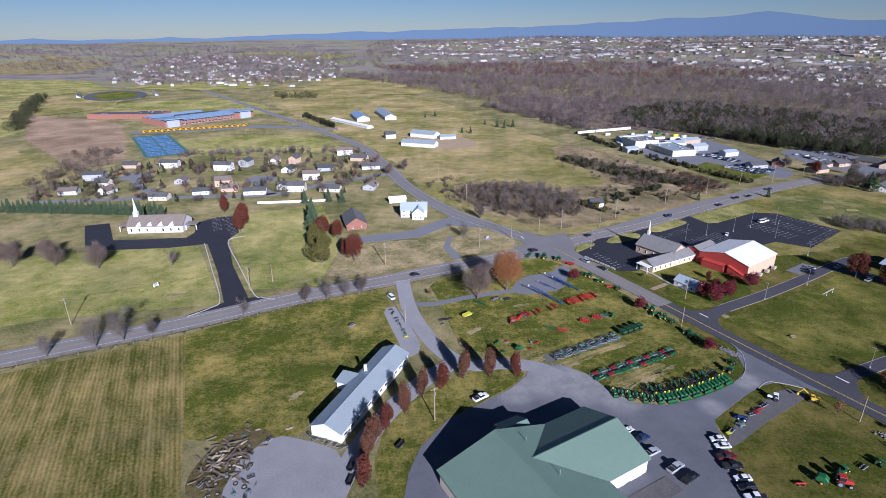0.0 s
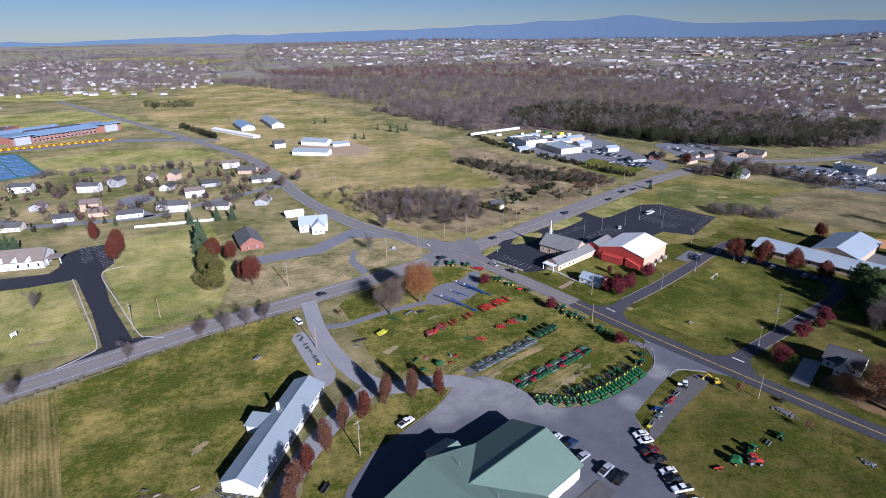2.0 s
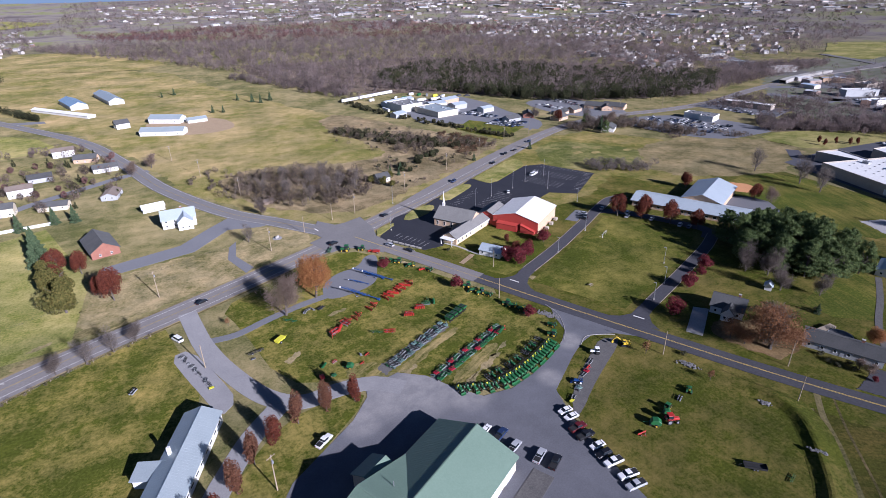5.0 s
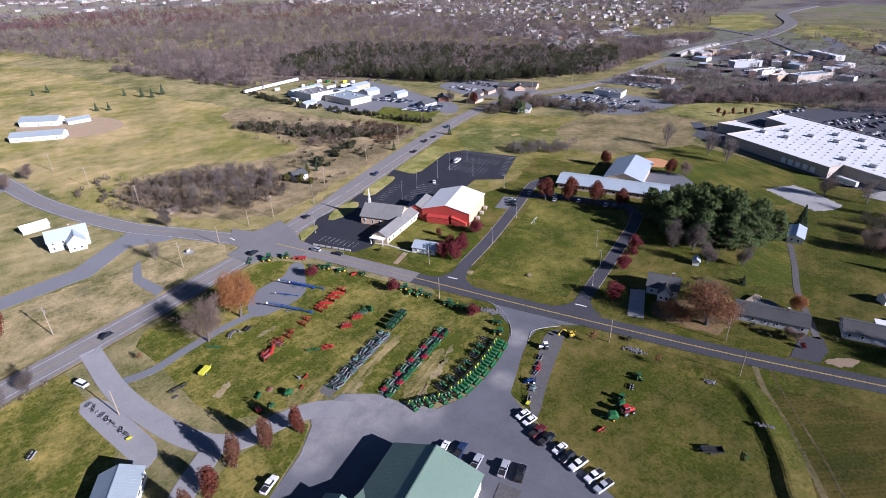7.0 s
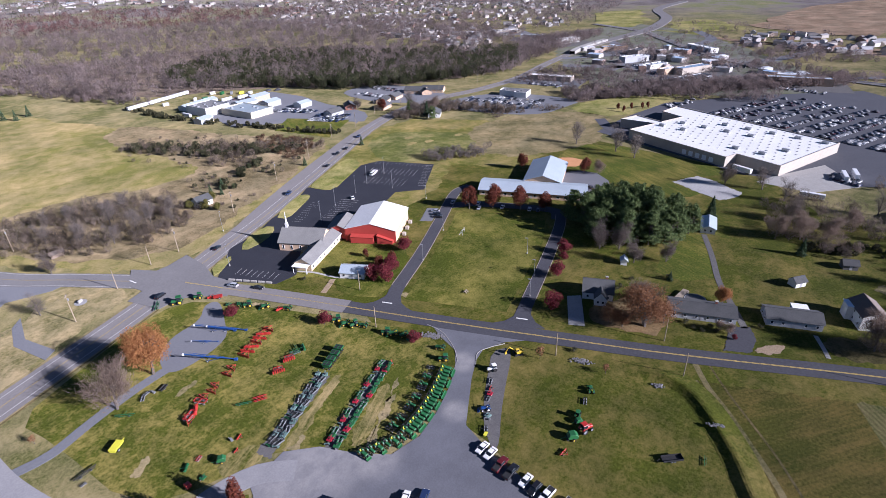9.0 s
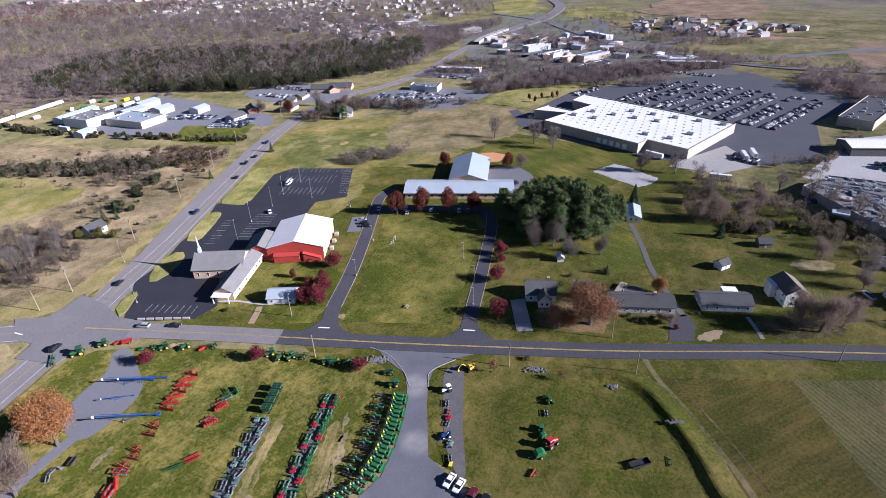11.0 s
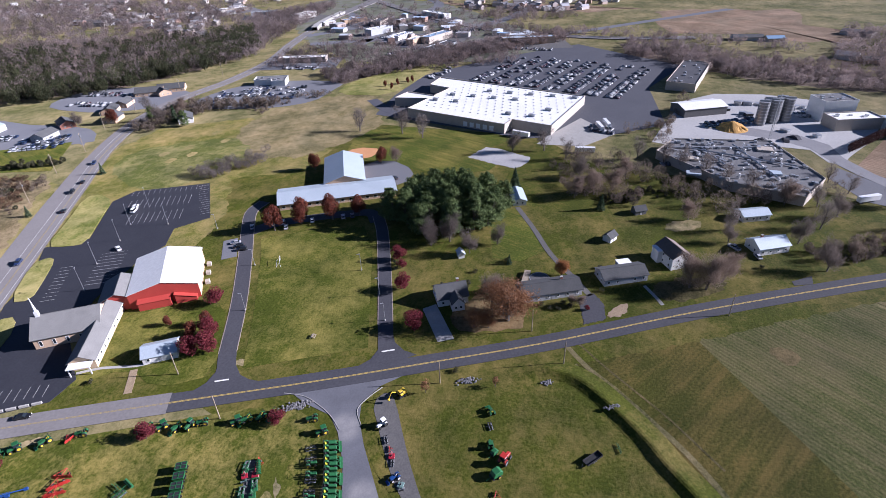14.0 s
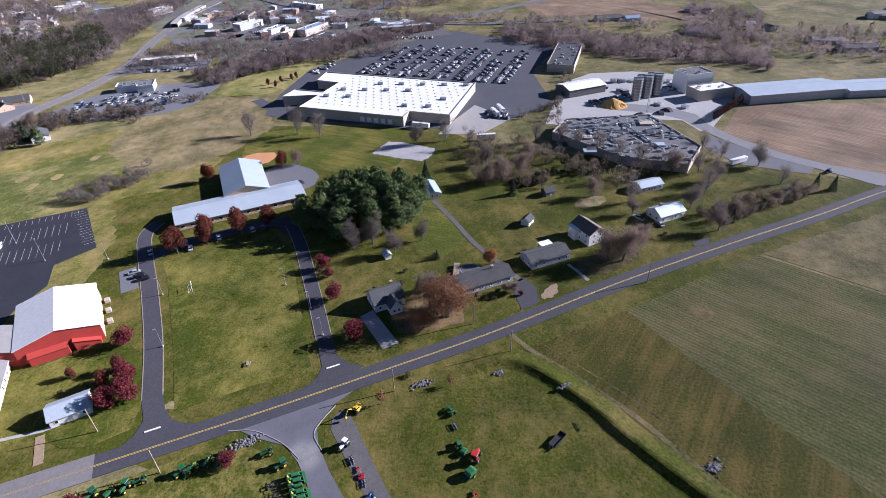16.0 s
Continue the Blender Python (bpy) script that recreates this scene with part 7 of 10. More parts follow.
def implement(key, kind, paint, label):
    """Farm implements on the display lawn, long axis along local x."""
    t = thing({"mower": "rotary_mower", "rake": "hay_rake", "tedder": "hay_tedder", "planter": "seed_planter", "baler": "hay_baler", "wagon": "gravity_wagon", "auger": "grain_auger", "bucket": "loader_bucket", "plow": "disc_plow", "trailer": "flat_trailer", "spreader": "spreader", "bar": "toolbar_implement"}[kind], frame_at(0, 0, 0, -500), label, {"wagon": "wagon", "trailer": "trailer"}.get(kind, "implement"))
    if kind == "mower":
        bm = bmesh.new()
        prism(bm, [(-0.9, 0.18), (0.9, 0.18), (1.0, 0.4), (0.6, 0.6), (-0.6, 0.6), (-1.0, 0.4)], "y", -0.9, 0.9)
        part("deck", bevel_all(bm, 0.05), paint, t)
        part("gearbox", boxes((-0.2, 0.2, -0.2, 0.2, 0.6, 0.95), bevel=0.04), M["m_black"], t)
        part("hitch", tubes(((0.5, -0.4, 0.5), (1.1, 0, 1.3), 0.05), ((0.5, 0.4, 0.5), (1.1, 0, 1.3), 0.05), ((1.1, 0, 1.3), (-0.6, 0, 0.6), 0.04), n=5), paint, t)
        wheel(t, -1.25, 0, 0.28, 0.16, M["m_grey"], "tail_wheel")
    elif kind in ("rake", "tedder"):
        part("frame", tubes(((-1.6, 0, 0.7), (1.6, 0, 0.7), 0.08), ((0, 0, 0.7), (0, -1.8, 0.6), 0.07), ((-1.6, 0, 0.7), (0, -1.8, 0.6), 0.05), ((1.6, 0, 0.7), (0, -1.8, 0.6), 0.05), n=6), paint, t)
        for x in (-1.4, -0.5, 0.5, 1.4):
            bm = bmesh.new()
            prism(bm, [(x + (0.7, 0.4)[k % 2] * math.cos(k * math.pi / 8), 0.55 + (0.54, 0.36)[k % 2] * math.sin(k * math.pi / 8)) for k in range(16)], "y", 0.1, 0.16)
            part("tine_wheel", bm, paint, t)
        for x in (-0.9, 0.9):
            wheel(t, x, -0.7, 0.33, 0.16, M["m_grey"])
    elif kind == "planter":
        part("toolbar", boxes((-2.2, 2.2, -0.12, 0.12, 0.75, 0.98), bevel=0.03), paint, t)
        part("tongue", tubes(((0, 0.1, 0.85), (0, 2.2, 0.6), 0.08), n=6), paint, t)
        for k in range(6):
            x = -1.9 + k * 0.76
            u = part("row_unit", boxes((x - 0.2, x + 0.2, -1.0, -0.12, 0.35, 0.85), bevel=0.04), paint, t)
            part("hopper", boxes((x - 0.22, x + 0.22, -0.85, -0.35, 0.85, 1.3), bevel=0.05), paint, u)
        for x in (-1.2, 1.2):
            wheel(t, x, 0.35, 0.4, 0.2, M["m_yellow"])
    elif kind == "baler":
        bm = bmesh.new()
        prism(bm, [(-1.3, 0.6), (1.1, 0.6), (1.5, 1.2), (1.0, 2.1), (-0.6, 2.3), (-1.5, 1.5)], "y", -0.95, 0.95)
        part("chamber", bevel_all(bm, 0.08), paint, t)
        part("pickup_reel", tubes(((1.4, -0.9, 0.45), (1.4, 0.9, 0.45), 0.28), n=10), M["m_black"], t)
        part("drawbar", tubes(((1.2, 0, 0.8), (3.2, 0, 0.6), 0.08), n=6), paint, t)
        for sd in (-1, 1):
            wheel(t, -0.2, sd * 1.1, 0.5, 0.3, M["m_yellow"])
    elif kind == "wagon":
        bm = bmesh.new()
        prism(bm, [(-1.5, 2.3), (1.5, 2.3), (1.5, 1.6), (0.6, 0.8), (-0.6, 0.8), (-1.5, 1.6)], "y", -1.15, 1.15)
        part("hopper", bm, paint, t)
        part("rim_frame", boxes((-1.6, 1.6, -1.25, -1.1, 2.2, 2.36), (-1.6, 1.6, 1.1, 1.25, 2.2, 2.36), (-1.6, -1.45, -1.1, 1.1, 2.2, 2.36), (1.45, 1.6, -1.1, 1.1, 2.2, 2.36)), paint, t)
        # black sheet over the solid hopper, painted as its dark shaded hollow
        part("inner_floor", boxes((-1.44, 1.44, -1.08, 1.08, 2.302, 2.31)), M["m_black"], t)
        part("cross_brace", boxes((-0.08, 0.08, -1.1, 1.1, 2.32, 2.4), (-1.45, 1.45, -0.07, 0.07, 2.325, 2.41)), paint, t)
        for x in (-1.1, 1.1):
            for sd in (-1, 1):
                wheel(t, x, sd * 0.95, 0.42, 0.22, M["m_grey"])
        part("axle_frame", boxes((-1.5, 1.5, -0.3, 0.3, 0.45, 0.8)), M["m_black"], t)
    elif kind == "auger":
        part("tube", tubes(((-9, 0, 0.5), (9, 0, 2.7), 0.2), n=8), paint, t)
        part("truss", tubes(((-5, 0, 1.5), (7, 0, 3.3), 0.07), ((-5, 0, 1.0), (-5, 0, 1.5), 0.07), ((0, 0, 1.6), (0, 0, 2.3), 0.07), ((5, 0, 2.2), (5, 0, 3.0), 0.07), ((-3, -0.5, 1.3), (4, -0.5, 2.2), 0.07), ((-3, 0.5, 1.3), (4, 0.5, 2.2), 0.07), n=5), paint, t)
        part("undercarriage", tubes(((0.5, -1.1, 0.4), (3.5, 0, 2.0), 0.08), ((0.5, 1.1, 0.4), (3.5, 0, 2.0), 0.08), ((0.5, -1.1, 0.4), (0.5, 1.1, 0.4), 0.07), ((0.5, -1.1, 0.4), (-4, 0, 1.1), 0.07), ((0.5, 1.1, 0.4), (-4, 0, 1.1), 0.07), n=5), paint, t)
        part("spout", boxes((8.8, 9.4, -0.3, 0.3, 2.2, 2.9), bevel=0.04), M["trim"], t)
        part("hopper", boxes((-9.6, -8.4, -0.5, 0.5, 0.05, 0.7), bevel=0.05), paint, t)
        for sd in (-1, 1):
            wheel(t, 0.5, sd * 1.2, 0.38, 0.2, M["trim"])
    elif kind == "bucket":
        bm = bmesh.new()
        prism(bm, [(-0.4, 0.0), (0.45, 0.0), (0.45, 0.08), (-0.28, 0.1), (-0.3, 0.7), (-0.42, 0.7)], "y", -0.95, 0.95)
        part("shell", bm, paint, t)
        part("bracket", boxes((-0.55, -0.4, -0.5, 0.5, 0.2, 0.5)), M["m_black"], t)
        part("fork_frame", tubes(((-0.5, -0.7, 0.05), (-0.5, -0.7, 0.95), 0.05), ((-0.5, 0.7, 0.05), (-0.5, 0.7, 0.95), 0.05), ((-0.5, -0.7, 0.95), (-0.5, 0.7, 0.95), 0.05), n=5), paint, t)
    elif kind == "plow":
        part("frame", boxes((-1.6, 1.6, -0.7, -0.58, 0.7, 0.86), (-1.6, 1.6, 0.58, 0.7, 0.7, 0.86), (-1.6, -1.45, -0.58, 0.58, 0.7, 0.86), (1.45, 1.6, -0.58, 0.58, 0.7, 0.86), (-0.08, 0.08, -0.58, 0.58, 0.7, 0.86)), paint, t)
        for y in (-0.5, 0.5):
            bm = bmesh.new()
            for k in range(9):
                x = -1.4 + 0.35 * k
                tube(bm, (x, y - 0.02, 0.3), (x + 0.05, y + 0.02, 0.3), 0.3, n=10)
            tube(bm, (-1.5, y, 0.3), (1.5, y, 0.3), 0.05, n=5)
            part("disc_gang", bm, M["m_grey"], t)
        part("hitch", tubes(((0, 0.6, 0.8), (0, 1.8, 0.6), 0.07), n=6), paint, t)
    elif kind == "trailer":
        part("deck", boxes((-3.2, 3.2, -1.15, 1.15, 0.75, 0.9), bevel=0.02), paint, t)
        part("side_rail", boxes((-3.2, 3.2, -1.18, -1.1, 0.9, 1.5), (-3.2, 3.2, 1.1, 1.18, 0.9, 1.5), (-3.24, -3.16, -1.1, 1.1, 0.9, 1.7)), paint, t)
        part("tongue", tubes(((3.2, -0.8, 0.7), (4.7, 0, 0.6), 0.06), ((3.2, 0.8, 0.7), (4.7, 0, 0.6), 0.06), n=5), paint, t)
        for x in (-0.6, 0.35):
            for sd in (-1, 1):
                wheel(t, x, sd * 1.0, 0.36, 0.22, M["m_grey"])
    elif kind == "spreader":
        bm = bmesh.new()
        prism(bm, [(-0.8, 0.6), (0.8, 0.6), (1.1, 1.4), (-1.1, 1.4)], "x", -1.9, 1.9)
        part("box", bm, paint, t)
        part("drawbar", tubes(((1.9, 0, 0.7), (3.4, 0, 0.5), 0.07), n=6), paint, t)
        for sd in (-1, 1):
            wheel(t, -0.8, sd * 1.05, 0.48, 0.26, M["m_grey"])
    else:
        part("main_bar", boxes((-3.0, 3.0, -0.1, 0.1, 0.6, 0.82), bevel=0.02), paint, t)
        part("rear_bar", boxes((-2.6, 2.6, -0.75, -0.6, 0.55, 0.72), bevel=0.02), paint, t)
        bm = bmesh.new()
        tines(bm, -2.8, 2.8, 13, 0.0, 0.05, 0.65)
        part("shank_bar", bm, M["m_black"], t)
        part("drawbar", tubes(((0, 0, 0.7), (0, 1.9, 0.5), 0.07), n=6), paint, t)
        for x in (-1.4, 1.4):
            wheel(t, x, -0.35, 0.36, 0.2, M["m_grey"])
    MODELS[key] = t


for key, kind, paint, label in (("mower_g", "mower", "m_green", "green rotary mower on the display lawn"), ("mower_t", "mower", "m_teal", "weathered green mower deck on gravel"), ("mower_r", "mower", "m_crimson", "crimson rotary mower on the display lawn"),
                                ("rake_r", "rake", "m_red", "red wheel hay rake on the lawn"), ("tedder_r", "tedder", "m_red", "red hay tedder with round tine wheels"), ("planter_g", "planter", "m_green", "green row planter on the lawn"), ("planter_r", "planter", "m_red", "red row planter on the lawn"),
                                ("baler_g", "baler", "m_green", "green round hay baler on the lawn"), ("baler_r", "baler", "m_red", "red round hay baler on the lawn"), ("wagon_g", "wagon", "m_green", "green gravity wagon with open hopper"), ("auger_b", "auger", "m_blue", "long blue grain auger on gravel"),
                                ("bucket_g", "bucket", "m_green", "green loader bucket on gravel"), ("bucket_t", "bucket", "m_teal", "grey-green loader bucket on gravel"), ("bucket_k", "bucket", "m_grey", "steel loader fork on gravel"), ("plow_r", "plow", "m_red", "red disc harrow on the lawn"), ("plow_k", "plow", "m_black", "black disc harrow on the grass"), ("plow_g", "plow", "m_green", "green disc harrow on the lawn"),
                                ("trailer_k", "trailer", "m_black", "black stake trailer on the lawn"), ("spreader_y", "spreader", "m_lemon", "lemon yellow spreader on dry grass"), ("spreader_r", "spreader", "m_red", "red manure spreader on the lawn"), ("bar_g", "bar", "m_green", "long green toolbar cultivator"), ("bar_k", "bar", "m_black", "long black toolbar cultivator"), ("bar_r", "bar", "m_red", "long red toolbar cultivator")):
    implement(key, kind, M[paint], label)

# yellow digger by the entrance
digger = thing("digger", frame_at(120.0, 145.4, 150, 0.1), "yellow tracked digger with a folded boom", "excavator")
for sd in (-1, 1):
    bm = bmesh.new()
    prism(bm, [(-1.5, 0.15), (-1.3, 0), (1.3, 0), (1.5, 0.15), (1.5, 0.5), (1.3, 0.65), (-1.3, 0.65), (-1.5, 0.5)], "y", sd * 0.6, sd * 1.1)
    part("track", bm, M["m_black"], digger)
part("house", boxes((-1.6, 0.9, -1.0, 1.0, 0.75, 1.7), bevel=0.1), M["m_yellow"], digger)
cabp = part("cab", boxes((0.0, 1.2, 0.1, 1.0, 1.7, 2.7), bevel=0.06), M["m_yellow"], digger)
part("cab_window", boxes((0.1, 1.24, 0.2, 1.04, 1.95, 2.55)), M["glass"], cabp)
part("boom", tubes(((0.9, -0.3, 1.5), (3.2, -0.3, 3.4), 0.17), ((3.2, -0.3, 3.4), (4.6, -0.3, 1.6), 0.14), n=6), M["m_yellow"], digger)
part("bucket", boxes((4.2, 4.9, -0.65, 0.05, 0.9, 1.6), bevel=0.1), M["m_yellow"], digger)

# tractors drawn up along the yard edge, two deep
for i in range(19):
    t = i / 18
    x, y = 70 + 27 * t, 147.5 + 10.5 * t ** 1.5
    put(("tractor", "tractor_plain", "tractor")[i % 3], x, y, -62 - 18 * (1 - t), 1.12, group="tractors along the yard")
    if i % 3 != 2:
        put(("plow_k", "tractor_plain")[i % 2], x - 2.4, y + 4.4, -62 - 18 * (1 - t), 0.9)
for i in range(6):
    put("tractor_plain" if i % 2 else "tractor", 56.5 + 2.2 * i, 150.6 - 0.75 * i, -85, 0.95, group="tractors along the yard")
# second row: mowers, buckets
r2 = random.Random(5)
for i in range(24):
    t = i / 23
    x, y = 53.5 + 33 * t, 158.5 + 15.5 * t
    key = ("mower_g", "bucket_g", "mower_g", "mower_r", "bucket_g", "plow_g")[(i * 5 + i // 3) % 6] if i < 21 else ("mower_r", "planter_g", "rake_r")[i - 21]
    put(key, x + r2.uniform(-0.3, 0.3), y, 25 + r2.uniform(-12, 12), 0.95 + 0.15 * r2.random(), group="implements in the second row")
    put(("bucket_t", "mower_g", "bucket_k", "mower_r", "plow_g")[(i * 3) % 5], x - 1.5, y + 2.6, 25 + r2.uniform(-15, 15), 0.9, group="implements in the second row")
flat("gravel_strip", [(38, 168.6), (69, 184.4), (67.5, 189), (36.5, 173.4)], 0.082, M["dull_gravel"], "grey gravel strip under loader parts", "drive", ragged=0.8)
flat("gravel_strip", [(51, 156.4), (88, 174.4), (86.6, 177.4), (50, 160)], 0.082, M["dull_gravel"], "grey gravel strip under mowers", "drive", ragged=0.8)
# third row: weathered loaders and forks on a gravel strip
for i in range(24):
    t = i / 23
    x, y = 41.5 + 27 * t, 171.0 + 14.8 * t
    put(("bucket_t", "mower_t", "bucket_k", "plow_k")[(i * 7) % 4], x, y, 27 + r2.uniform(-25, 25), 0.85 + 0.2 * r2.random(), group="loader parts on gravel")
    if i % 3 == 1:
        continue
    put(("bucket_g", "bucket_t", "plow_k", "mower_t")[(i * 5) % 4], x - 1.3, y + 2.2, 27 + r2.uniform(-20, 20), 0.9, group="loader parts on gravel")
for i in range(4):
    put("wagon_g", 71.2 + 2.65 * i, 188.2 + 1.45 * i, -62, 0.92, group="green wagons in a row")
# line along the road
for i, (x, y, k) in enumerate(((66.5, 250, "mower_g"), (70, 245, "planter_g"), (71.5, 243, "tractor_cab"), (76, 237, "tractor"), (79, 231, "rake_r"), (81, 229, "tractor_plain"), (88, 212, "tractor"), (89.5, 208, "tractor_cab"), (90.5, 203.5, "tractor"), (92, 200.5, "tractor_cab"), (94, 197.5, "tractor_plain"), (97, 188, "tractor_cab"), (98.5, 185.5, "tractor"), (100.5, 182, "tractor_plain"), (102.5, 179, "tractor"), (104, 167, "tractor_plain"), (100.5, 162, "tractor_cab"), (60.5, 264, "tractor_cab"), (64.5, 260, "rake_r"))):
    put(k, x, y, 120 + 13 * (i % 5), 1.05, group="machines along the road")
put("tractor_cab", 53, 266.5, 150, 1.35, label="large green tractor hitched to a wagon")
put("bar_g", 46, 270.5, 62, 1.2)
put("spreader_r", 66, 258, 150, 0.9)
# blue augers
for x, y, a, s in ((46, 222, 133, 1.0), (55, 237.5, 130, 0.85), (58, 234, 133, 0.8), (49, 233, 140, 0.5)):
    put("auger_b", x, y, a, s, group="blue augers")
# red hay tools
for i in range(7):
    t = i / 6
    put("tedder_r" if i % 2 else "rake_r", 54.7 + 13.6 * t, 214.9 + 7.4 * t, 110 + 15 * (i % 3), 1.4, group="red hay tools in a line")
for x, y, k, a, s in ((69.5, 205.0, "bar_g", 75, 0.9), (71.2, 203.4, "planter_g", 70, 0.85), (68, 203.2, "plow_g", -15, 1.1), (64.5, 201.5, "planter_r", -20, 0.95), (65.2, 202.6, "plow_r", -20, 1.0), (58.8, 198.7, "planter_r", -20, 0.95), (59.4, 199.9, "plow_r", -20, 1.0), (46, 210, "tedder_r", 110, 1.2), (48.5, 212, "rake_r", 100, 1.2), (38.8, 206, "tedder_r", 110, 1.1), (40.8, 208, "rake_r", 100, 1.1), (34.6, 204.2, "plow_r", 120, 1.3), (35.8, 205.4, "rake_r", 100, 1.2), (29.6, 200.6, "plow_r", 30, 1.3), (31.4, 201.8, "planter_r", 60, 1.0), (28.2, 199.2, "rake_r", 80, 1.3),
                      (48.5, 192.5, "bar_r", -22, 0.75), (48, 191.2, "bar_r", -22, 0.75), (43.5, 193.5, "bar_g", -30, 0.85), (36, 182, "rake_r", 30, 0.6), (34, 183, "bucket_k", 0, 0.9), (28.5, 177.5, "baler_g", 150, 0.85), (24.5, 183, "plow_r", 30, 0.6), (20.5, 182.5, "planter_g", 50, 0.65), (18.5, 176, "baler_r", 100, 0.7), (22.5, 176, "mower_g", 20, 0.8), (33, 178, "rake_r", 30, 0.5), (16, 216, "bar_g", -40, 1.0), (10, 204, "spreader_y", 40, 1.05), (1, 201, "bar_k", 15, 1.0), (-0.5, 197.5, "plow_k", 10, 0.5), (29, 219.5, "trailer_k", 30, 0.5), (24, 221, "plow_k", 20, 0.7), (22.5, 219.5, "plow_k", 60, 0.7), (26, 220.5, "bucket_k", 20, 1.1)):
    put(k, x, y, a, s)
# east lawn and its gravel strip
for x, y, k, a, s in ((107.5, 146.5, "tractor_white", 150, 1.0), (103, 143.5, "plow_k", 30, 0.8), (100.5, 141.5, "tedder_r", 20, 0.6), (98.5, 140, "mower_r", 20, 0.9), (96.5, 139, "plow_k", 20, 0.7), (92.5, 136.5, "tractor_blue", 140, 0.9), (91, 134.5, "mower_t", 0, 0.9), (90, 134, "bucket_k", 30, 1.0), (86.5, 131.5, "plow_k", 40, 0.8), (85, 130.3, "spreader_y", 20, 0.45), (120.5, 117.5, "tractor", 40, 0.95), (115.5, 116.5, "plow_k", 30, 0.8), (109, 115, "tractor_cab", 20, 0.9), (107, 113.5, "baler_g", 150, 0.7), (105.5, 110.3, "tractor_red", -20, 1.25), (100.5, 111.5, "baler_g", 140, 1.05), (94.5, 110.5, "tedder_r", 0, 0.8), (112, 88, "trailer_k", 140, 0.85), (117.5, 81.5, "bar_g", 20, 0.6)):
    put(k, x, y, a, s)
# worn tools on the western gravel
for i in range(9):
    put(("plow_k", "bar_k", "bucket_k", "plow_k")[i % 4], -23 + 0.95 * i, 210 - 2.5 * i, 40 + 35 * (i % 3), 0.62, group="dark tools beside the gravel drive")
put("spreader_y", -15, 187.5, 10, 0.4)
put("plow_k", -38, 197, 60, 0.9)
put("van_white", -24, 222, 120)
for x, y, a in ((-13, 126.5, 60), (-26, 118, 80), (-25.5, 113, 80)):
    put("trailer_k", x, y, a, 0.55)

# parked cars of the yard
for x, y, k, a in ((80.5, 127.7, "sedan_white", 183), (80.5, 124.8, "sedan_white", 183), (79.5, 120.5, "pickup_maroon", 5), (79.5, 117, "pickup_black", 4), (80, 112.5, "sedan_white", 182), (79.5, 109.3, "suv_black", 182), (80, 106, "pickup_white", 180), (80.5, 101, "pickup_white", 176), (80, 97.6, "pickup_silver", 178), (58, 128, "pickup_navy", 28), (59, 122.3, "pickup_silver", 28), (63.5, 116.5, "pickup_silver", 33), (66, 112.8, "pickup_black", 33), (12, 148.2, "pickup_white", 35), (55, 131.5, "sedan_white", 28)):
    put(k, x, y, a, z=0.11, group="cars in the dealership yard")
for x, y, k, a in ((200, 322, "van_white", 20), (203.5, 324.5, "suv_white", 20), (167.5, 274.5 + 26, "sedan_white", 60), (185.5, 251, "sedan_silver", 120), (183, 247.6, "suv_black", 120), (181.2, 244.8, "suv_black", 120), (200, 252, "sedan_silver", 35)):
    put(k, x, y, a, z=0.15, group="cars at the church")
for x, y, k, a in ((50, 277, "suv_black", 27), (86, 300.5, "sedan_black", 30), (74.5, 262, "suv_silver", 118), (81, 252, "sedan_black", -62), (190.7, 358.3, "sedan_black", 32), (146.5, 335, "suv_navy", 212), (-14, 246.5, "sedan_black", 25), (210, 374, "suv_black", 212), (222, 379.2, "sedan_black", 32), (246, 396, "suv_navy", 210)):
    put(k, x, y, a, z=0.2, group="cars on the roads")
for x, y, k, a in ((204, 236, "sedan_silver", 30), (208, 240, "suv_white", 30), (213, 227, "sedan_white", 30), (220, 214, "suv_silver", 30), (222, 210, "sedan_navy", 30), (190, 100, "sedan_maroon", 30), (230, 30, "sedan_silver", 20), (268, 206, "suv_black", 60), (286, -70, "suv_black", 120)):
    put(k, x, y, a, z=0.13)


# stall lines of the lots
def stalls(parent, x, y, turn, n, gap=2.75, depth=5.4, both=True, z=0.18):
    for i in range(n + 1):
        bm = boxes((-0.06, 0.06, -depth if both else 0, depth, 0, 0.012))
        part("stall_line", bm, M["paint_worn"], parent, "", frame_at(0, 0, 0).inverted() @ frame_at(x + i * gap * math.cos(radians(turn)), y + i * gap * math.sin(radians(turn)), turn, z))


stalls(lot, 218.5, 339.5, -61, 13, both=False, depth=-5)
stalls(lot, 236.5, 305, -141, 13, both=False, depth=-5)
stalls(lot, 205, 330, -61, 11)
stalls(lot, 192, 318, -61, 9)
stalls(lot, 165, 300, -150, 9)
stalls(lot, 151, 309, -148, 9, both=False, depth=-5)
stalls(lot, 80, 271, -62, 7, both=False)
stalls(wlot, -142.2, 344.0, -62, 15, both=False, depth=-5, z=0.15)
stalls(wlot, -152.5, 340.8, -67, 10, both=False, z=0.15)
for i in range(6):
    b = new("concrete_block", finish(boxes((-1.4, 1.4, -0.3, 0.3, 0, 0.8), bevel=0.06), "concrete_block", M["concrete"]))
    b.matrix_basis = frame_at(76.5 + 1.95 * i, 267.2 - 2.9 * i, -56, 0.14)
    tagged(b, "pale concrete barrier block edging the lot", "barrier", "barrier blocks")

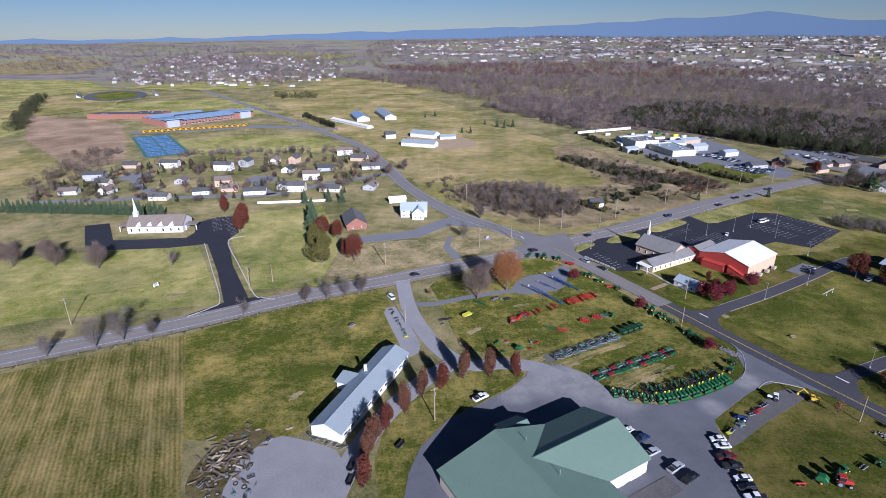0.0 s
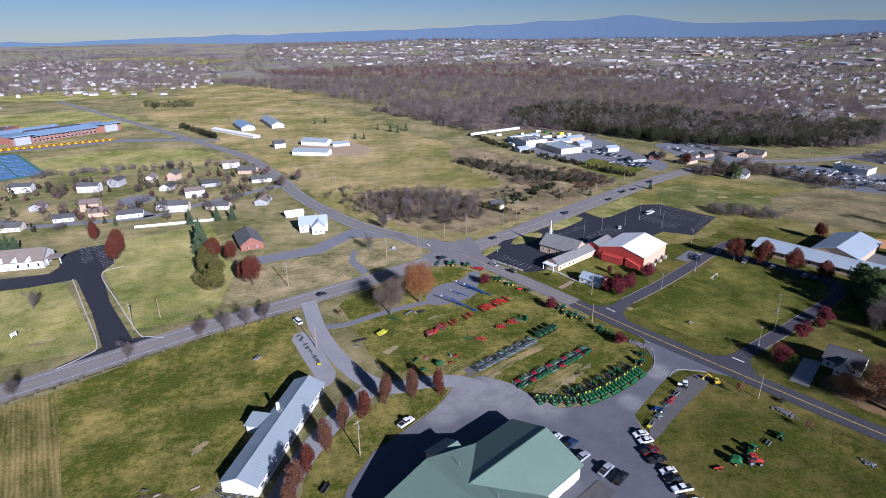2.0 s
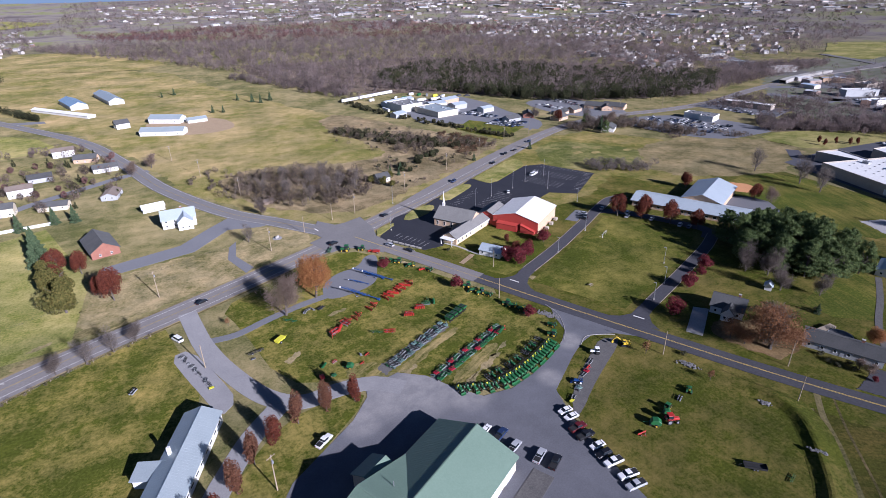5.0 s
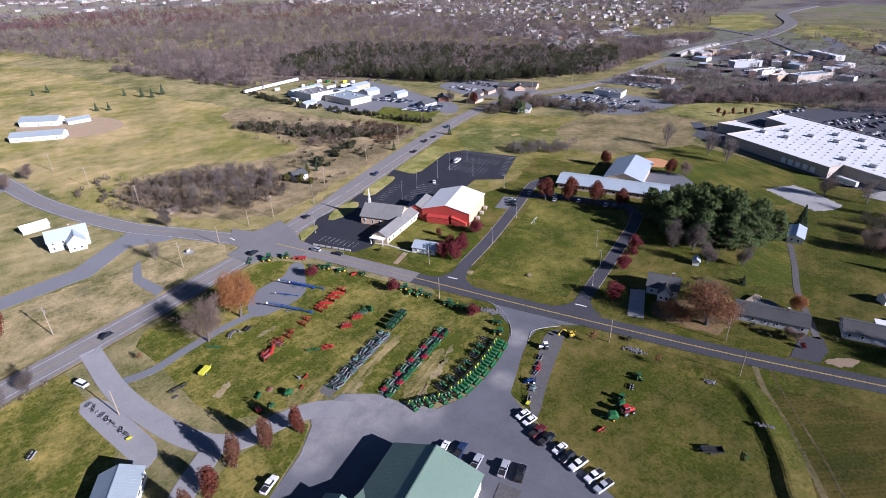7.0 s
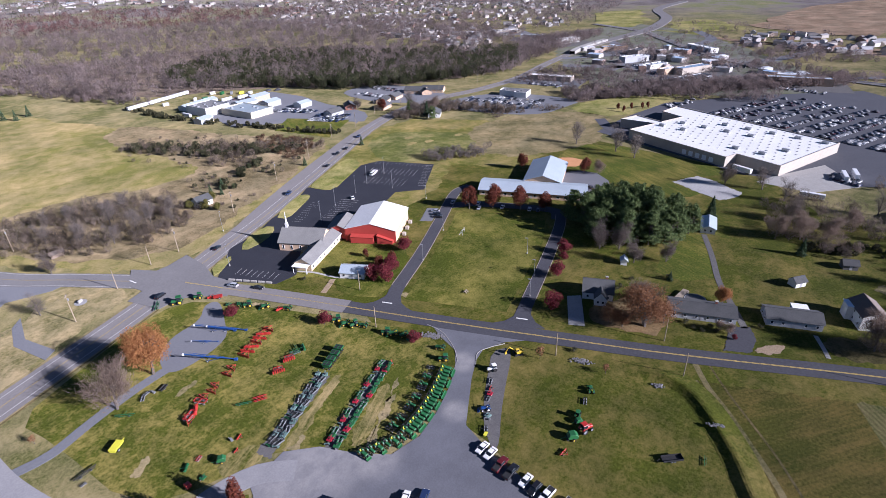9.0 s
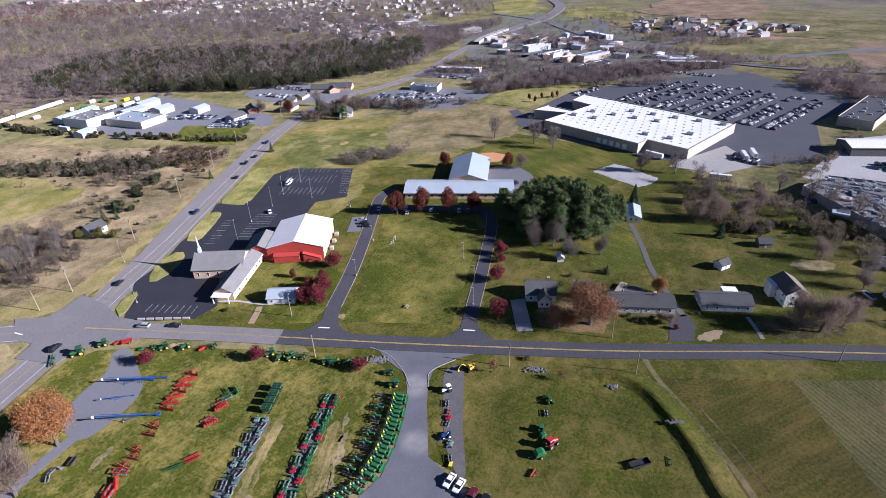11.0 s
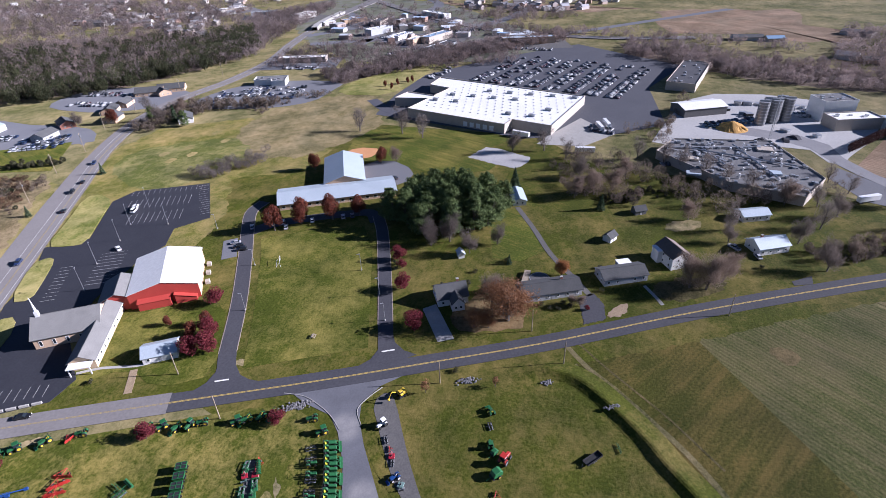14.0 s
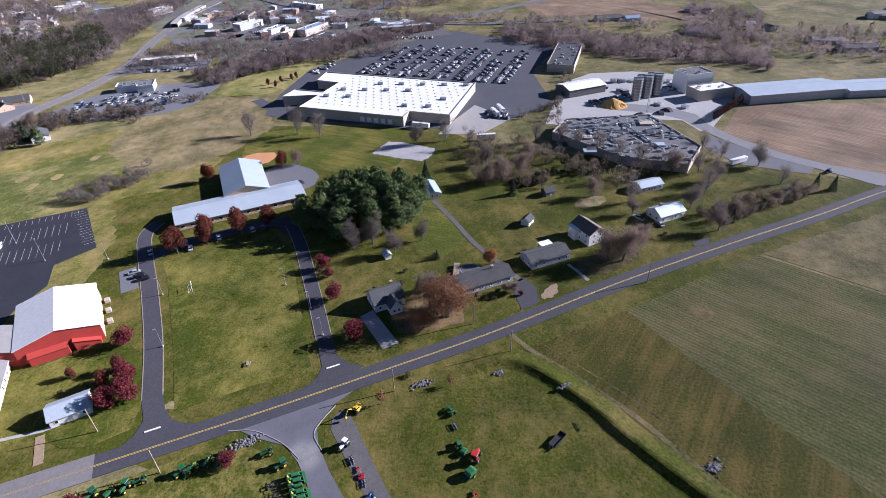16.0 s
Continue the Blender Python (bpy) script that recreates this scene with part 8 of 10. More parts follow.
# stop lines at the drives
for x, y, a in ((110.3, 203.2, -62), (137.3, 156.8, -62), (46.6, 299.0, -75)):
    s = new("stop_line", finish(boxes((-2.2, 2.2, -0.3, 0.3, 0, 0.02)), "stop_line", M["paint_white"]))
    s.matrix_basis = frame_at(x, y, a, 0.24)
    tagged(s, "white painted stop line on the drive", "road marking", "", "structure")

# kerbs of the entrance
for line in ([(103, 158), (107, 163), (109.5, 168), (111.5, 174), (111, 181)], [(106, 152.5), (111, 156), (116, 155), (121.5, 152.3)]):
    k = new("kerb", finish(strip(smooth_line(line, 1.0), 0.09, -0.09, 0.22, 0.3), "kerb", M["concrete"]))
    tagged(k, "pale concrete kerb round the entrance", "kerb", "", "structure")


# poles
def pole_model(key, h, label, arm=True, lamp=False):
    t = thing("lamp_post" if lamp else "utility_pole", frame_at(0, 0, 0, -500), label, "lamp post" if lamp else "utility pole")
    part("pole", tubes(((0, 0, 0), (0, 0, h), 0.1 if lamp else 0.19, 0.07 if lamp else 0.12), n=8), M["steel"] if lamp else M["wood_pole"], t)
    if lamp:
        part("lamp_head", boxes((-0.1, 1.1, -0.2, 0.2, h - 0.1, h + 0.1), bevel=0.03), M["steel"], t)
        part("footing", tubes(((0, 0, 0), (0, 0, 0.7), 0.3), n=10), M["concrete"], t)
    elif arm:
        part("crossarm", boxes((-1.25, 1.25, -0.07, 0.07, h - 0.8, h - 0.66)), M["wood_pole"], t)
        for x in (-1.1, -0.4, 0.4, 1.1):
            part("insulator", tubes(((x, 0, h - 0.66), (x, 0, h - 0.45), 0.06), n=6), M["m_grey"], t)
        part("transformer", tubes(((0.0, -0.4, h - 2.6), (0.0, -0.4, h - 1.6), 0.26), n=10), M["m_grey"], t)
    MODELS[key] = t


pole_model("pole", 12.5, "weathered wooden utility pole with crossarm")
pole_model("pole_low", 9.5, "short wooden utility pole without crossarm", arm=False)
pole_model("lamp", 8.0, "grey steel lamp post with a flat head", lamp=True)
pole_model("lamp_tall", 12.0, "tall pale car park light mast", lamp=True)
for x, y, k, a in ((-156, 200, "pole", 60), (-91, 231, "pole", 60), (-83, 240, "pole_low", 0), (-30, 260, "pole", 60), (-3, 137.5, "pole", 30), (20.5, 284, "pole", 60), (72, 312, "pole", 30), (58, 309, "pole_low", 0), (112, 335, "pole", 30), (154, 361, "pole", 30), (194, 386, "pole", 30), (229, 407, "pole", 30), (97, 194, "pole_low", 0), (128, 135.5, "pole_low", 0), (146.5, 99.5, "pole_low", 0), (186.5, 46, "pole_low", 0), (-16, 200, "pole_low", 0), (17, 375, "pole", 0), (160, 112, "pole_low", 0), (-3, 430, "pole", 0), (-20, 480, "pole", 0), (262, 420, "pole", 30), (300, 442, "pole", 30), (340, 452, "pole", 30), (392, 452, "pole", 0), (450, 452, "pole", 0), (109, 219, "pole_low", 0), (40, 298, "pole_low", 0)):
    put(k, x, y, a, z=0.0)
for x, y in ((195, 268), (172, 232), (144, 217.5), (180, 186), (166, 172), (152, 164)):
    put("lamp", x, y, 120, z=0.0, group="lamp posts along the drives")
for x, y in ((174, 306), (193, 295), (155, 300), (138, 289), (188, 313), (206, 318), (82, 280), (97, 317)):
    put("lamp_tall", x, y, 40, 0.9, z=0.14, group="light masts of the church lot")


def wire(a, b, za, zb, sag=0.8):
    cu = bpy.data.curves.new("overhead_wire", "CURVE")
    cu.dimensions, cu.bevel_depth, cu.bevel_resolution = "3D", 0.018, 0
    s = cu.splines.new("POLY")
    s.points.add(8)
    for i in range(9):
        t = i / 8
        s.points[i].co = (a[0] + (b[0] - a[0]) * t, a[1] + (b[1] - a[1]) * t, za + (zb - za) * t - 4 * sag * t * (1 - t), 1)
    cu.materials.append(M["m_black"])
    tagged(new("overhead_wire", cu), "thin black overhead wire between utility poles", "wire", "overhead wires")


for line in (((-156, 200), (-91, 231), (-30, 260), (20.5, 284), (72, 312), (112, 335), (154, 361), (194, 386), (229, 407)),):
    for a, b in zip(line, line[1:]):
        wire(a, b, 12, 12)
        wire((a[0] - 0.5, a[1] + 0.9), (b[0] - 0.5, b[1] + 0.9), 12, 12)

# ---- scrap heap by the shed ----
r3 = random.Random(9)
flat("scrap_ground", [(-72, 112), (-66, 134), (-56, 136), (-48, 128), (-50, 106), (-62, 104)], 0.088, M["furrow"], "dark trampled earth under a scrap heap", "bare patch", rounds=2)
M["scrap_wood"] = surf("rotten_timber", (0.06, 0.045, 0.035), (0.2, 0.16, 0.125), 0.9, 0.6, 5.0, 0, 0, 0.45)
for i in range(110):
    x, y = r3.gauss(-62, 4.2), r3.gauss(121, 6.0)
    hgt = max(0.0, 1.3 - math.hypot((x + 62) / 6, (y - 121) / 9) * 1.1)
    pb = new("scrap_timber", finish(boxes(*[(-r3.uniform(0.5, 1.6), r3.uniform(0.5, 1.6), -0.25 + 0.3 * k, -0.08 + 0.3 * k, 0, r3.uniform(0.12, 0.4)) for k in range(2)]), "scrap_timber", M["scrap_wood"] if i % 5 else M["bale"]))
    pb.matrix_basis = pose(x, y, 0.06 + hgt * r3.uniform(0.0, 0.8), r3.uniform(-14, 14), r3.uniform(-14, 14), r3.uniform(0, 180))
    tagged(pb, "weathered timber piece in a tangled scrap heap", "timber", "scrap heap")
for i in range(16):
    w = thing("old_tyre", pose(r3.uniform(-66, -54), r3.uniform(108, 124), 0.1, 90, 0, r3.uniform(0, 180)), "worn black tyre lying in the scrap yard", "tyre", "scrap tyres")
    wheel(w, 0, 0, r3.uniform(0.5, 0.8), 0.4, M["bale"])
for i in range(16):
    put(("plow_k", "bucket_k", "mower_t", "bar_k")[i % 4], r3.uniform(-66, -50), r3.uniform(106, 133), r3.uniform(0, 180), 0.6, label="rusty scrap implement in a junk heap", group="scrap implements", z=0.05)
for i in range(12):
    put(("plow_k", "bucket_k")[i % 2], -41 + 1.1 * i, 131 - 0.5 * i + r3.uniform(-1, 1), r3.uniform(0, 180), 0.55, label="rusty scrap implement beside the shed", group="scrap implements", z=0.1)

# riprap at the culverts
for cx, cy, n, rx, ry in ((107.5, 174.5, 26, 3.6, 1.6), (131, 127.5, 18, 3.0, 1.3), (137, 103.5, 14, 1.6, 1.0), (131.5, 83.5, 16, 2.4, 0.8), (106, 48, 16, 3, 2)):
    bm = bmesh.new()
    for i in range(n * 4):
        s = r3.uniform(0.18, 0.42)
        bmesh.ops.create_icosphere(bm, subdivisions=1, radius=s, matrix=pose(r3.gauss(0, rx * 0.5), r3.gauss(0, ry * 0.5), s * 0.4, r3.uniform(0, 180), 0, r3.uniform(0, 180)))
    rr = new("riprap", finish(bm, "riprap", M["rock"]))
    rr.matrix_basis = frame_at(cx, cy, -62, 1.0 if (cx, cy) == (131.5, 83.5) else 0.08)
    tagged(rr, "loose grey stones laid at a culvert", "stones", "", "stuff")

# drainage ditch: a steep bank on the lawn side, running out gently to the field
D_LINE = smooth_line([(134, 112.5), (139, 107), (140.6, 101), (139.4, 95.3), (135.9, 89.9), (130.9, 84.5), (126.1, 79.6), (120.8, 74.9), (114.9, 70.6), (109.7, 65.9), (100, 57), (86, 43)], 2.0)
bm = bmesh.new()
prof = [(-2.6, 0.0), (-2.0, 0.1), (-1.0, 0.5), (0.3, 1.15), (1.0, 1.35), (1.8, 1.32), (3.2, 0.95), (5.2, 0.4), (7.2, 0.0)]
prev = None
for i, p in enumerate(D_LINE):
    d = (D_LINE[min(len(D_LINE) - 1, i + 1)] - D_LINE[max(0, i - 1)]).normalized()
    s = Vector((-d[1], d[0]))
    k = smooth(0, 6, i) * smooth(0, 6, len(D_LINE) - 1 - i)
    row = [bm.verts.new((p[0] + s[0] * o, p[1] + s[1] * o, 0.085 + z * k + 0.12 * z * noise.noise(Vector((p[0] * 0.3, p[1] * 0.3, o)))) ) for o, z in prof]
    if prev:
        for j in range(len(prof) - 1):
            bm.faces.new((prev[j], prev[j + 1], row[j + 1], row[j]))
    prev = row
bmesh.ops.recalc_face_normals(bm, faces=bm.faces[:])
tagged(new("ditch_bank", finish(bm, "ditch_bank", M["east_lawn"])), "grassy bank of a curved drainage ditch", "ditch", "", "structure")

# goal frame and bench on the school lawn
goal = thing("soccer_goal", frame_at(176, 222, 30, 0.08), "white soccer goal frame on the lawn", "goal")
part("frame", tubes(((-2.5, 0, 0), (-2.5, 0, 2.3), 0.06), ((2.5, 0, 0), (2.5, 0, 2.3), 0.06), ((-2.5, 0, 2.3), (2.5, 0, 2.3), 0.06), ((-2.5, 0, 2.3), (-2.5, 1.6, 0), 0.05), ((2.5, 0, 2.3), (2.5, 1.6, 0), 0.05), ((-2.5, 1.6, 0.05), (2.5, 1.6, 0.05), 0.05), n=6), M["trim"], goal)
pic = thing("picnic_table", frame_at(137, 185, 10, 0.08), "weathered picnic table on the school lawn", "table")
part("top", boxes((-1, 1, -0.4, 0.4, 0.7, 0.76)), M["bale"], pic)
for s in (-1, 1):
    part("seat", boxes((-1, 1, s * 0.75 - 0.14, s * 0.75 + 0.14, 0.42, 0.47)), M["bale"], pic)
    part("leg", tubes(((s * 0.7, -0.75, 0), (s * 0.7, 0.0, 0.72), 0.05), ((s * 0.7, 0.75, 0), (s * 0.7, 0.0, 0.72), 0.05), n=5), M["bale"], pic)
pool = thing("round_pool", frame_at(191, 114, 0, 0.1), "round covered garden pool with a deck", "pool")
part("wall", tubes(((0, 0, 0), (0, 0, 1.3), 4.0), n=24), M["grey_wall"], pool)
part("cover", tubes(((0, 0, 1.3), (0, 0, 1.34), 3.7), n=24), M["dark_wall"], pool)
part("deck", boxes((-4.5, 4.5, 4.2, 6.6, 0, 1.2)), M["bale"], pool)


ribbon("garden_walk", [(100.0, 252.3), (104.3, 246.2), (108.4, 235.4), (112.3, 230.3)], 0.6, 0.14, M["concrete"], "narrow concrete walk across the church lawn", "path")
ribbon("trodden_path", [(97.5, 228.8), (101.3, 231.2), (106.7, 234.8)], 1.2, 0.13, M["dirt"], "trodden earth path across the church lawn", "path")
# gardens of the lane: drives, walks, shrubs
flat("drive", [(168.4, 95.0), (172.9, 87.7), (182.1, 88.9), (188.0, 92.8), (183.7, 98.2)], 0.13, M["lane"], "asphalt drive beside the ranch house", "drive", ragged=0.5)
flat("drive", [(173.5, 87.8), (176.6, 81.6), (185.4, 79.6), (181.7, 85.0)], 0.125, M["dirt"], "bare gravelly pull-in at the lane", "drive", rounds=1, ragged=0.8)
ribbon("garden_walk", [(197.8, 74.5), (191.5, 70.6), (186.9, 68.1)], 0.7, 0.14, M["concrete"], "narrow concrete walk to a ranch house", "path")
flat("leaf_litter", [(194.7, 72.7), (202.0, 69.3), (209.7, 55.9), (209.5, 42.9), (200.4, 46.9), (188.3, 64.9)], 0.088, M["furrow"], "brown leaf litter under bare trees", "leaf litter", rounds=1, ragged=1.5)
flat("drive", [(214.8, 20.5), (220.9, 12.3), (215.0, 13.2), (212.1, 20.0)], 0.13, M["lane"], "short asphalt drive of the bungalow", "drive")
flat("bare_patch", [(252.6, 65.5), (258.9, 49.8), (250.1, 49.5), (242.9, 64.8)], 0.09, M["dry_lawn"], "tan vegetable plot left bare", "bare patch", rounds=1, ragged=1.0)
for x, y in [(174.0, 107.6), (174.3, 104.5), (176.9, 101.0), (175.2, 110.9), (178.4, 103.4), (201.7, 129.0), (178.6, 140.8), (181.8, 140.3), (184.2, 172.5), (187.7, 173.6)]:
    plant("shrub", x, y, 0.75 + 0.25 * ((x * 7) % 1), label="dark garden shrub by the ranch house")
for x, y in [(178.6, 100.3), (178.5, 97.3)]:
    plant("bare3", x, y, 0.32, label="small purplish bare garden tree")
plant("crimson", 176.9, 94.4, 0.3, label="bright crimson shrub beside the drive")
for x, y in [(234.5, -5.3), (239.0, -11.9), (244.0, -18.8), (249.2, -25.8), (255.5, -33.5)]:
    plant("bare", x, y, 0.3, 0.26, label="low bare hedge bush along the lane")
    plant("shrub", x + 3, y + 2, 1.0, label="dark brushy shrub along the lane")
shed_box = thing("garden_annex", frame_at(208.5, 82.9, -62), "white flat-roofed annex behind a ranch house", "annex")
part("wall", boxes((-2.6, 2.6, -1.8, 1.8, 0, 3.0)), M["white_wall"], shed_box)
part("roof", boxes((-2.8, 2.8, -2.0, 2.0, 3.0, 3.25), bevel=0.04), M["white_roof"], shed_box)
add_window(shed_box, 0, -1.8, 1.0, 0, 1.2, 1.1)
porch3 = thing("porch_block", frame_at(218.8, 69.1, 28), "white two-storey porch block of a house", "porch")
part("wall", boxes((-2.4, 2.4, -2.0, 2.0, 0, 5.4)), M["white_wall"], porch3)
part("roof", boxes((-2.7, 2.7, -2.3, 2.3, 5.4, 5.65), bevel=0.04), M["white_roof"], porch3)
for zz in (1.0, 3.6):
    add_window(porch3, -0.9, -2.0, zz, 0, 0.9, 1.2)
    add_window(porch3, 0.9, -2.0, zz, 0, 0.9, 1.2)
put("pickup_silver", 235.4, 38.3, 40, z=0.13, label="silver pickup truck beside the bungalow")
rg5 = np.random.default_rng(91)
wood("scrub_bushes", "low dull bushes scattered over the rough field", M["shrub"], scatter(rg5, 46, [(70, 324), (112, 338), (205, 396), (216, 412), (168, 500), (120, 470), (130, 420), (104, 392), (98, 340)], 0.1, 0.24), 92, 150, 12, 6.0, 0.7, 0.35)
wood("scrub_bushes", "bare brush scattered over the rough field", M["brush"], scatter(rg5, 90, [(70, 322), (112, 336), (208, 394), (218, 412), (168, 510), (112, 540), (104, 470), (130, 420), (104, 400), (98, 340)], 0.12, 0.32), 93, 120, 12, 6.0, 1.0, 0.12)
wood("scrub_bushes", "red-brown bramble mounds in the rough field", M["bramble"], scatter(rg5, 150, [(195, 466), (216, 434), (222, 409), (196, 392), (180, 392), (186, 432)], 0.14, 0.3), 99, 130, 9, 7.0, 1.1, 0.16)
wood("scrub_bushes", "bare grey bushes in the rough field", M["brush"], scatter(rg5, 60, [(165, 466), (178, 448), (170, 408), (148, 400), (138, 424)], 0.25, 0.5), 100, 200, 12, 5.0, 1.2, 0.13)
wood("scrub_bushes", "olive evergreen bushes in the rough field", M["far_green"], scatter(rg5, 14, [(166, 402), (156, 388), (126, 362), (122, 378), (146, 398)], 0.25, 0.5), 101, 260, 10, 5.0, 0.9, 0.5)
wood("scrub_bushes", "bare brush along the slope behind the store", M["brush"], scatter(rg5, 80, [(352, 348), (386, 340), (414, 316), (424, 330), (392, 352), (364, 372)], 0.12, 0.3), 94, 120, 12, 6.0, 1.0, 0.12)
wood("garden_trees", "bare trees and brush behind the lane gardens", M["garden_wood"], scatter(rg5, 48, [(262, 84), (276, 60), (290, 92), (312, 118), (300, 124), (272, 112)], 0.3, 0.62), 95, 200, 12, 4.2, 1.3, 0.13)
wood("hedge", "low dark brush along the garden boundary", M["shrub"], scatter(rg5, 60, [(262, 92), (280, 64), (284, 40), (290, 42), (288, 70), (270, 98)], 0.1, 0.24), 96, 120, 12, 6.0, 0.7, 0.4)
for i, (x, y, k) in enumerate(((384, 477, "tan_brick"), (398, 466, "tan_brick"))):
    gable_house("roadside_office", x, y, -58, 22, 13, 3.2, 3.0, M[k], M["shingle"], "low brick office with a dark hipped-looking roof", "office", "roadside offices", win=(5, 5))

# village houses north-west, each of its own
v_r = random.Random(21)
for i, (x, y) in enumerate([(-285, 402), (-291, 446), (-273, 427), (-257, 404), (-284, 490), (-248, 489), (-213, 434), (-208, 386), (-183, 400), (-175, 424), (-195, 478), (-180, 493), (-157, 504), (-135, 470), (-138, 503), (-109, 443), (-103, 473), (-86, 405), (-97, 539), (-79, 513), (-64, 478), (-56, 412), (-112, 406), (-125, 414), (-164, 407), (-142, 399)]):
    gable_house("house", x, y, v_r.choice((0, 10, 95, 80, -8)), v_r.uniform(11, 16), v_r.uniform(7.5, 9), v_r.choice((2.9, 3.2, 5.2)), v_r.uniform(1.8, 2.6), M[("white_wall", "grey_wall", "cream_wall", "white_wall", "tan_brick")[i % 5]], M["shingle"] if i % 3 else M["brown_shingle"], "pale village house with a dull shingle roof", "house", "village houses", win=(3, 3), z=0.05)
for line, w in (([(-300, 380), (-203, 390), (-129, 396), (-100, 420), (-54, 454), (-36, 462)], 3.6), ([(-203, 390), (-240, 420), (-262, 452)], 3.6), ([(-129, 396), (-146, 420), (-150, 440)], 3.6)):
    k = new("village_road", finish(strip(smooth_line(line), w, -w, 0.13), "village_road", M["asphalt"]))
    tagged(k, "pale asphalt village street", "road", "", "structure")
for x, y in ((-262, 455), (-151, 442)):
    flat("turning_circle", [(x + 13 * math.cos(a * math.pi / 8), y + 13 * math.sin(a * math.pi / 8)) for a in range(16)], 0.15, M["asphalt"], "round asphalt turning circle of a street", "road")
f = new("white_fence", finish(boxes((-24, 24, -0.06, 0.06, 0, 1.7)), "white_fence", M["trim"]))
f.matrix_basis = frame_at(-108, 374, 5)
tagged(f, "long white board fence behind the lawn", "fence")

# high school
hs1 = flat_block("high_school", -360, 716, 49, [(0, 0), (128, 0), (128, 52), (80, 52), (80, 70), (0, 70)], 7.4, M["red_brick"], M["blue_roof"], "brick high school with blue metal roofs", "school", units=10, unit_seed=3)
part("entrance_block", boxes((106, 122, -3, 4, 0, 10)), M["grey_wall"], hs1)
part("entrance_roof", boxes((102, 126, -6, 9, 10, 11)), M["blue_roof"], hs1)
part("corner_block", boxes((2, 18, -4, 6, 0, 10)), M["grey_wall"], hs1)
part("corner_roof", boxes((-2, 22, -7, 9, 10, 11)), M["blue_roof"], hs1)
bm = bmesh.new()
prism(bm, [(-2.5, 7.6), (16, 11.0), (16, 7.6), (-2.5, 7.2)], "x", 22, 98)
part("front_roof", bm, M["blue_roof"], hs1)
bm = bmesh.new()
prism(bm, [(40, 7.9), (54, 11.0), (68, 7.9)], "x", 4, 76)
part("rear_roof", bm, M["blue_roof"], hs1)
part("hall_roof", boxes((30, 92, 18, 38, 7.5, 10.0)), M["tar_roof"], hs1)
for i in range(16):
    add_window(hs1, 24 + 4.6 * i, 0, 1.2, 0, 3.4, 2.0)
    add_window(hs1, 24 + 4.6 * i, 0, 5.2, 0, 3.4, 2.0)
flat_block("high_school_wing", -512, 800, -3, [(0, 0), (104, 0), (104, 40), (60, 40), (60, 28), (0, 28)], 6.4, M["red_brick"], M["tar_roof"], "long brick school wing with dark roof", "school", units=9, unit_seed=4)
def oval(cx, cy, a, b, turn, n=28):
    c, q = math.cos(radians(turn)), math.sin(radians(turn))
    return [(cx + a * math.cos(k * 2 * math.pi / n) * c - b * math.sin(k * 2 * math.pi / n) * q, cy + a * math.cos(k * 2 * math.pi / n) * q + b * math.sin(k * 2 * math.pi / n) * c) for k in range(n)]


flat("running_track", oval(-655, 1130, 108, 56, 120), 0.12, M["rubber"], "dark oval running track", "track")
flat("track_field", oval(-655, 1130, 90, 40, 120), 0.16, M["green_lawn"], "green infield of the running track", "field")
for bx, by, bl in ((-716, 1118, 60), (-580, 1150, 70)):
    st = thing("bleachers", frame_at(bx, by, 120, 0.0), "grey stepped bleachers beside the running track", "bleachers")
    for k in range(6):
        part("step", boxes((-bl / 2, bl / 2, k * 1.3, k * 1.3 + 1.3, 0, 0.8 + 0.8 * k)), M["steel"], st)
flat("bus_lane", [(-382, 668), (-300, 688), (-248, 712), (-130, 690), (-134, 702), (-246, 732), (-310, 706), (-388, 684)], 0.13, M["asphalt"], "asphalt bus lane before the school", "drive")
bus = thing("school_bus", frame_at(0, 0, 0, -500), "yellow school bus parked in a row", "bus")
part("body", bevel_all(boxes((-5.4, 4.2, -1.2, 1.2, 0.6, 3.1)), 0.12), M["car_school_yellow"], bus)
part("bonnet", boxes((4.2, 5.6, -1.05, 1.05, 0.6, 1.7), bevel=0.1), M["car_school_yellow"], bus)
part("window_band", boxes((-5.1, 4.0, -1.23, 1.23, 1.9, 2.6)), M["glass"], bus)
for x in (-3.4, 4.6):
    for s in (-1, 1):
        wheel(bus, x, s * 1.0, 0.5, 0.28, M["m_black"], plain=True)
MODELS["bus"] = bus
for i in range(18):
    t = i / 17
    put("bus", -366 + 108 * t, 679 + 44 * t, 22 + 60, 1.0, group="school buses in a row")
ca, cb, cc, cd = Vector((-369, 649)), Vector((-332, 664)), Vector((-256, 552)), Vector((-292, 530))
for i in range(2):
    for j in range(5):
        def at_court(u, v):
            return ca.lerp(cb, u).lerp(cd.lerp(cc, u), v)
        u0, u1, v0, v1 = 0.08 + 0.44 * i, 0.48 + 0.44 * i, 0.04 + 0.19 * j, 0.2 + 0.19 * j
        crt = flat("court_floor", [at_court(u0, v0), at_court(u1, v0), at_court(u1, v1), at_court(u0, v1)], 0.16, M["court_blue"], "blue tennis court inside a green surround", "court")
        for v in (v0 + 0.02, (v0 + v1) / 2, v1 - 0.02):
            p, q = at_court(u0, v), at_court(u1, v)
            part("court_line", strip([p, p.lerp(q, 0.5), q], 0.12, -0.12, 0.19, 0.02), M["paint_white"], crt)

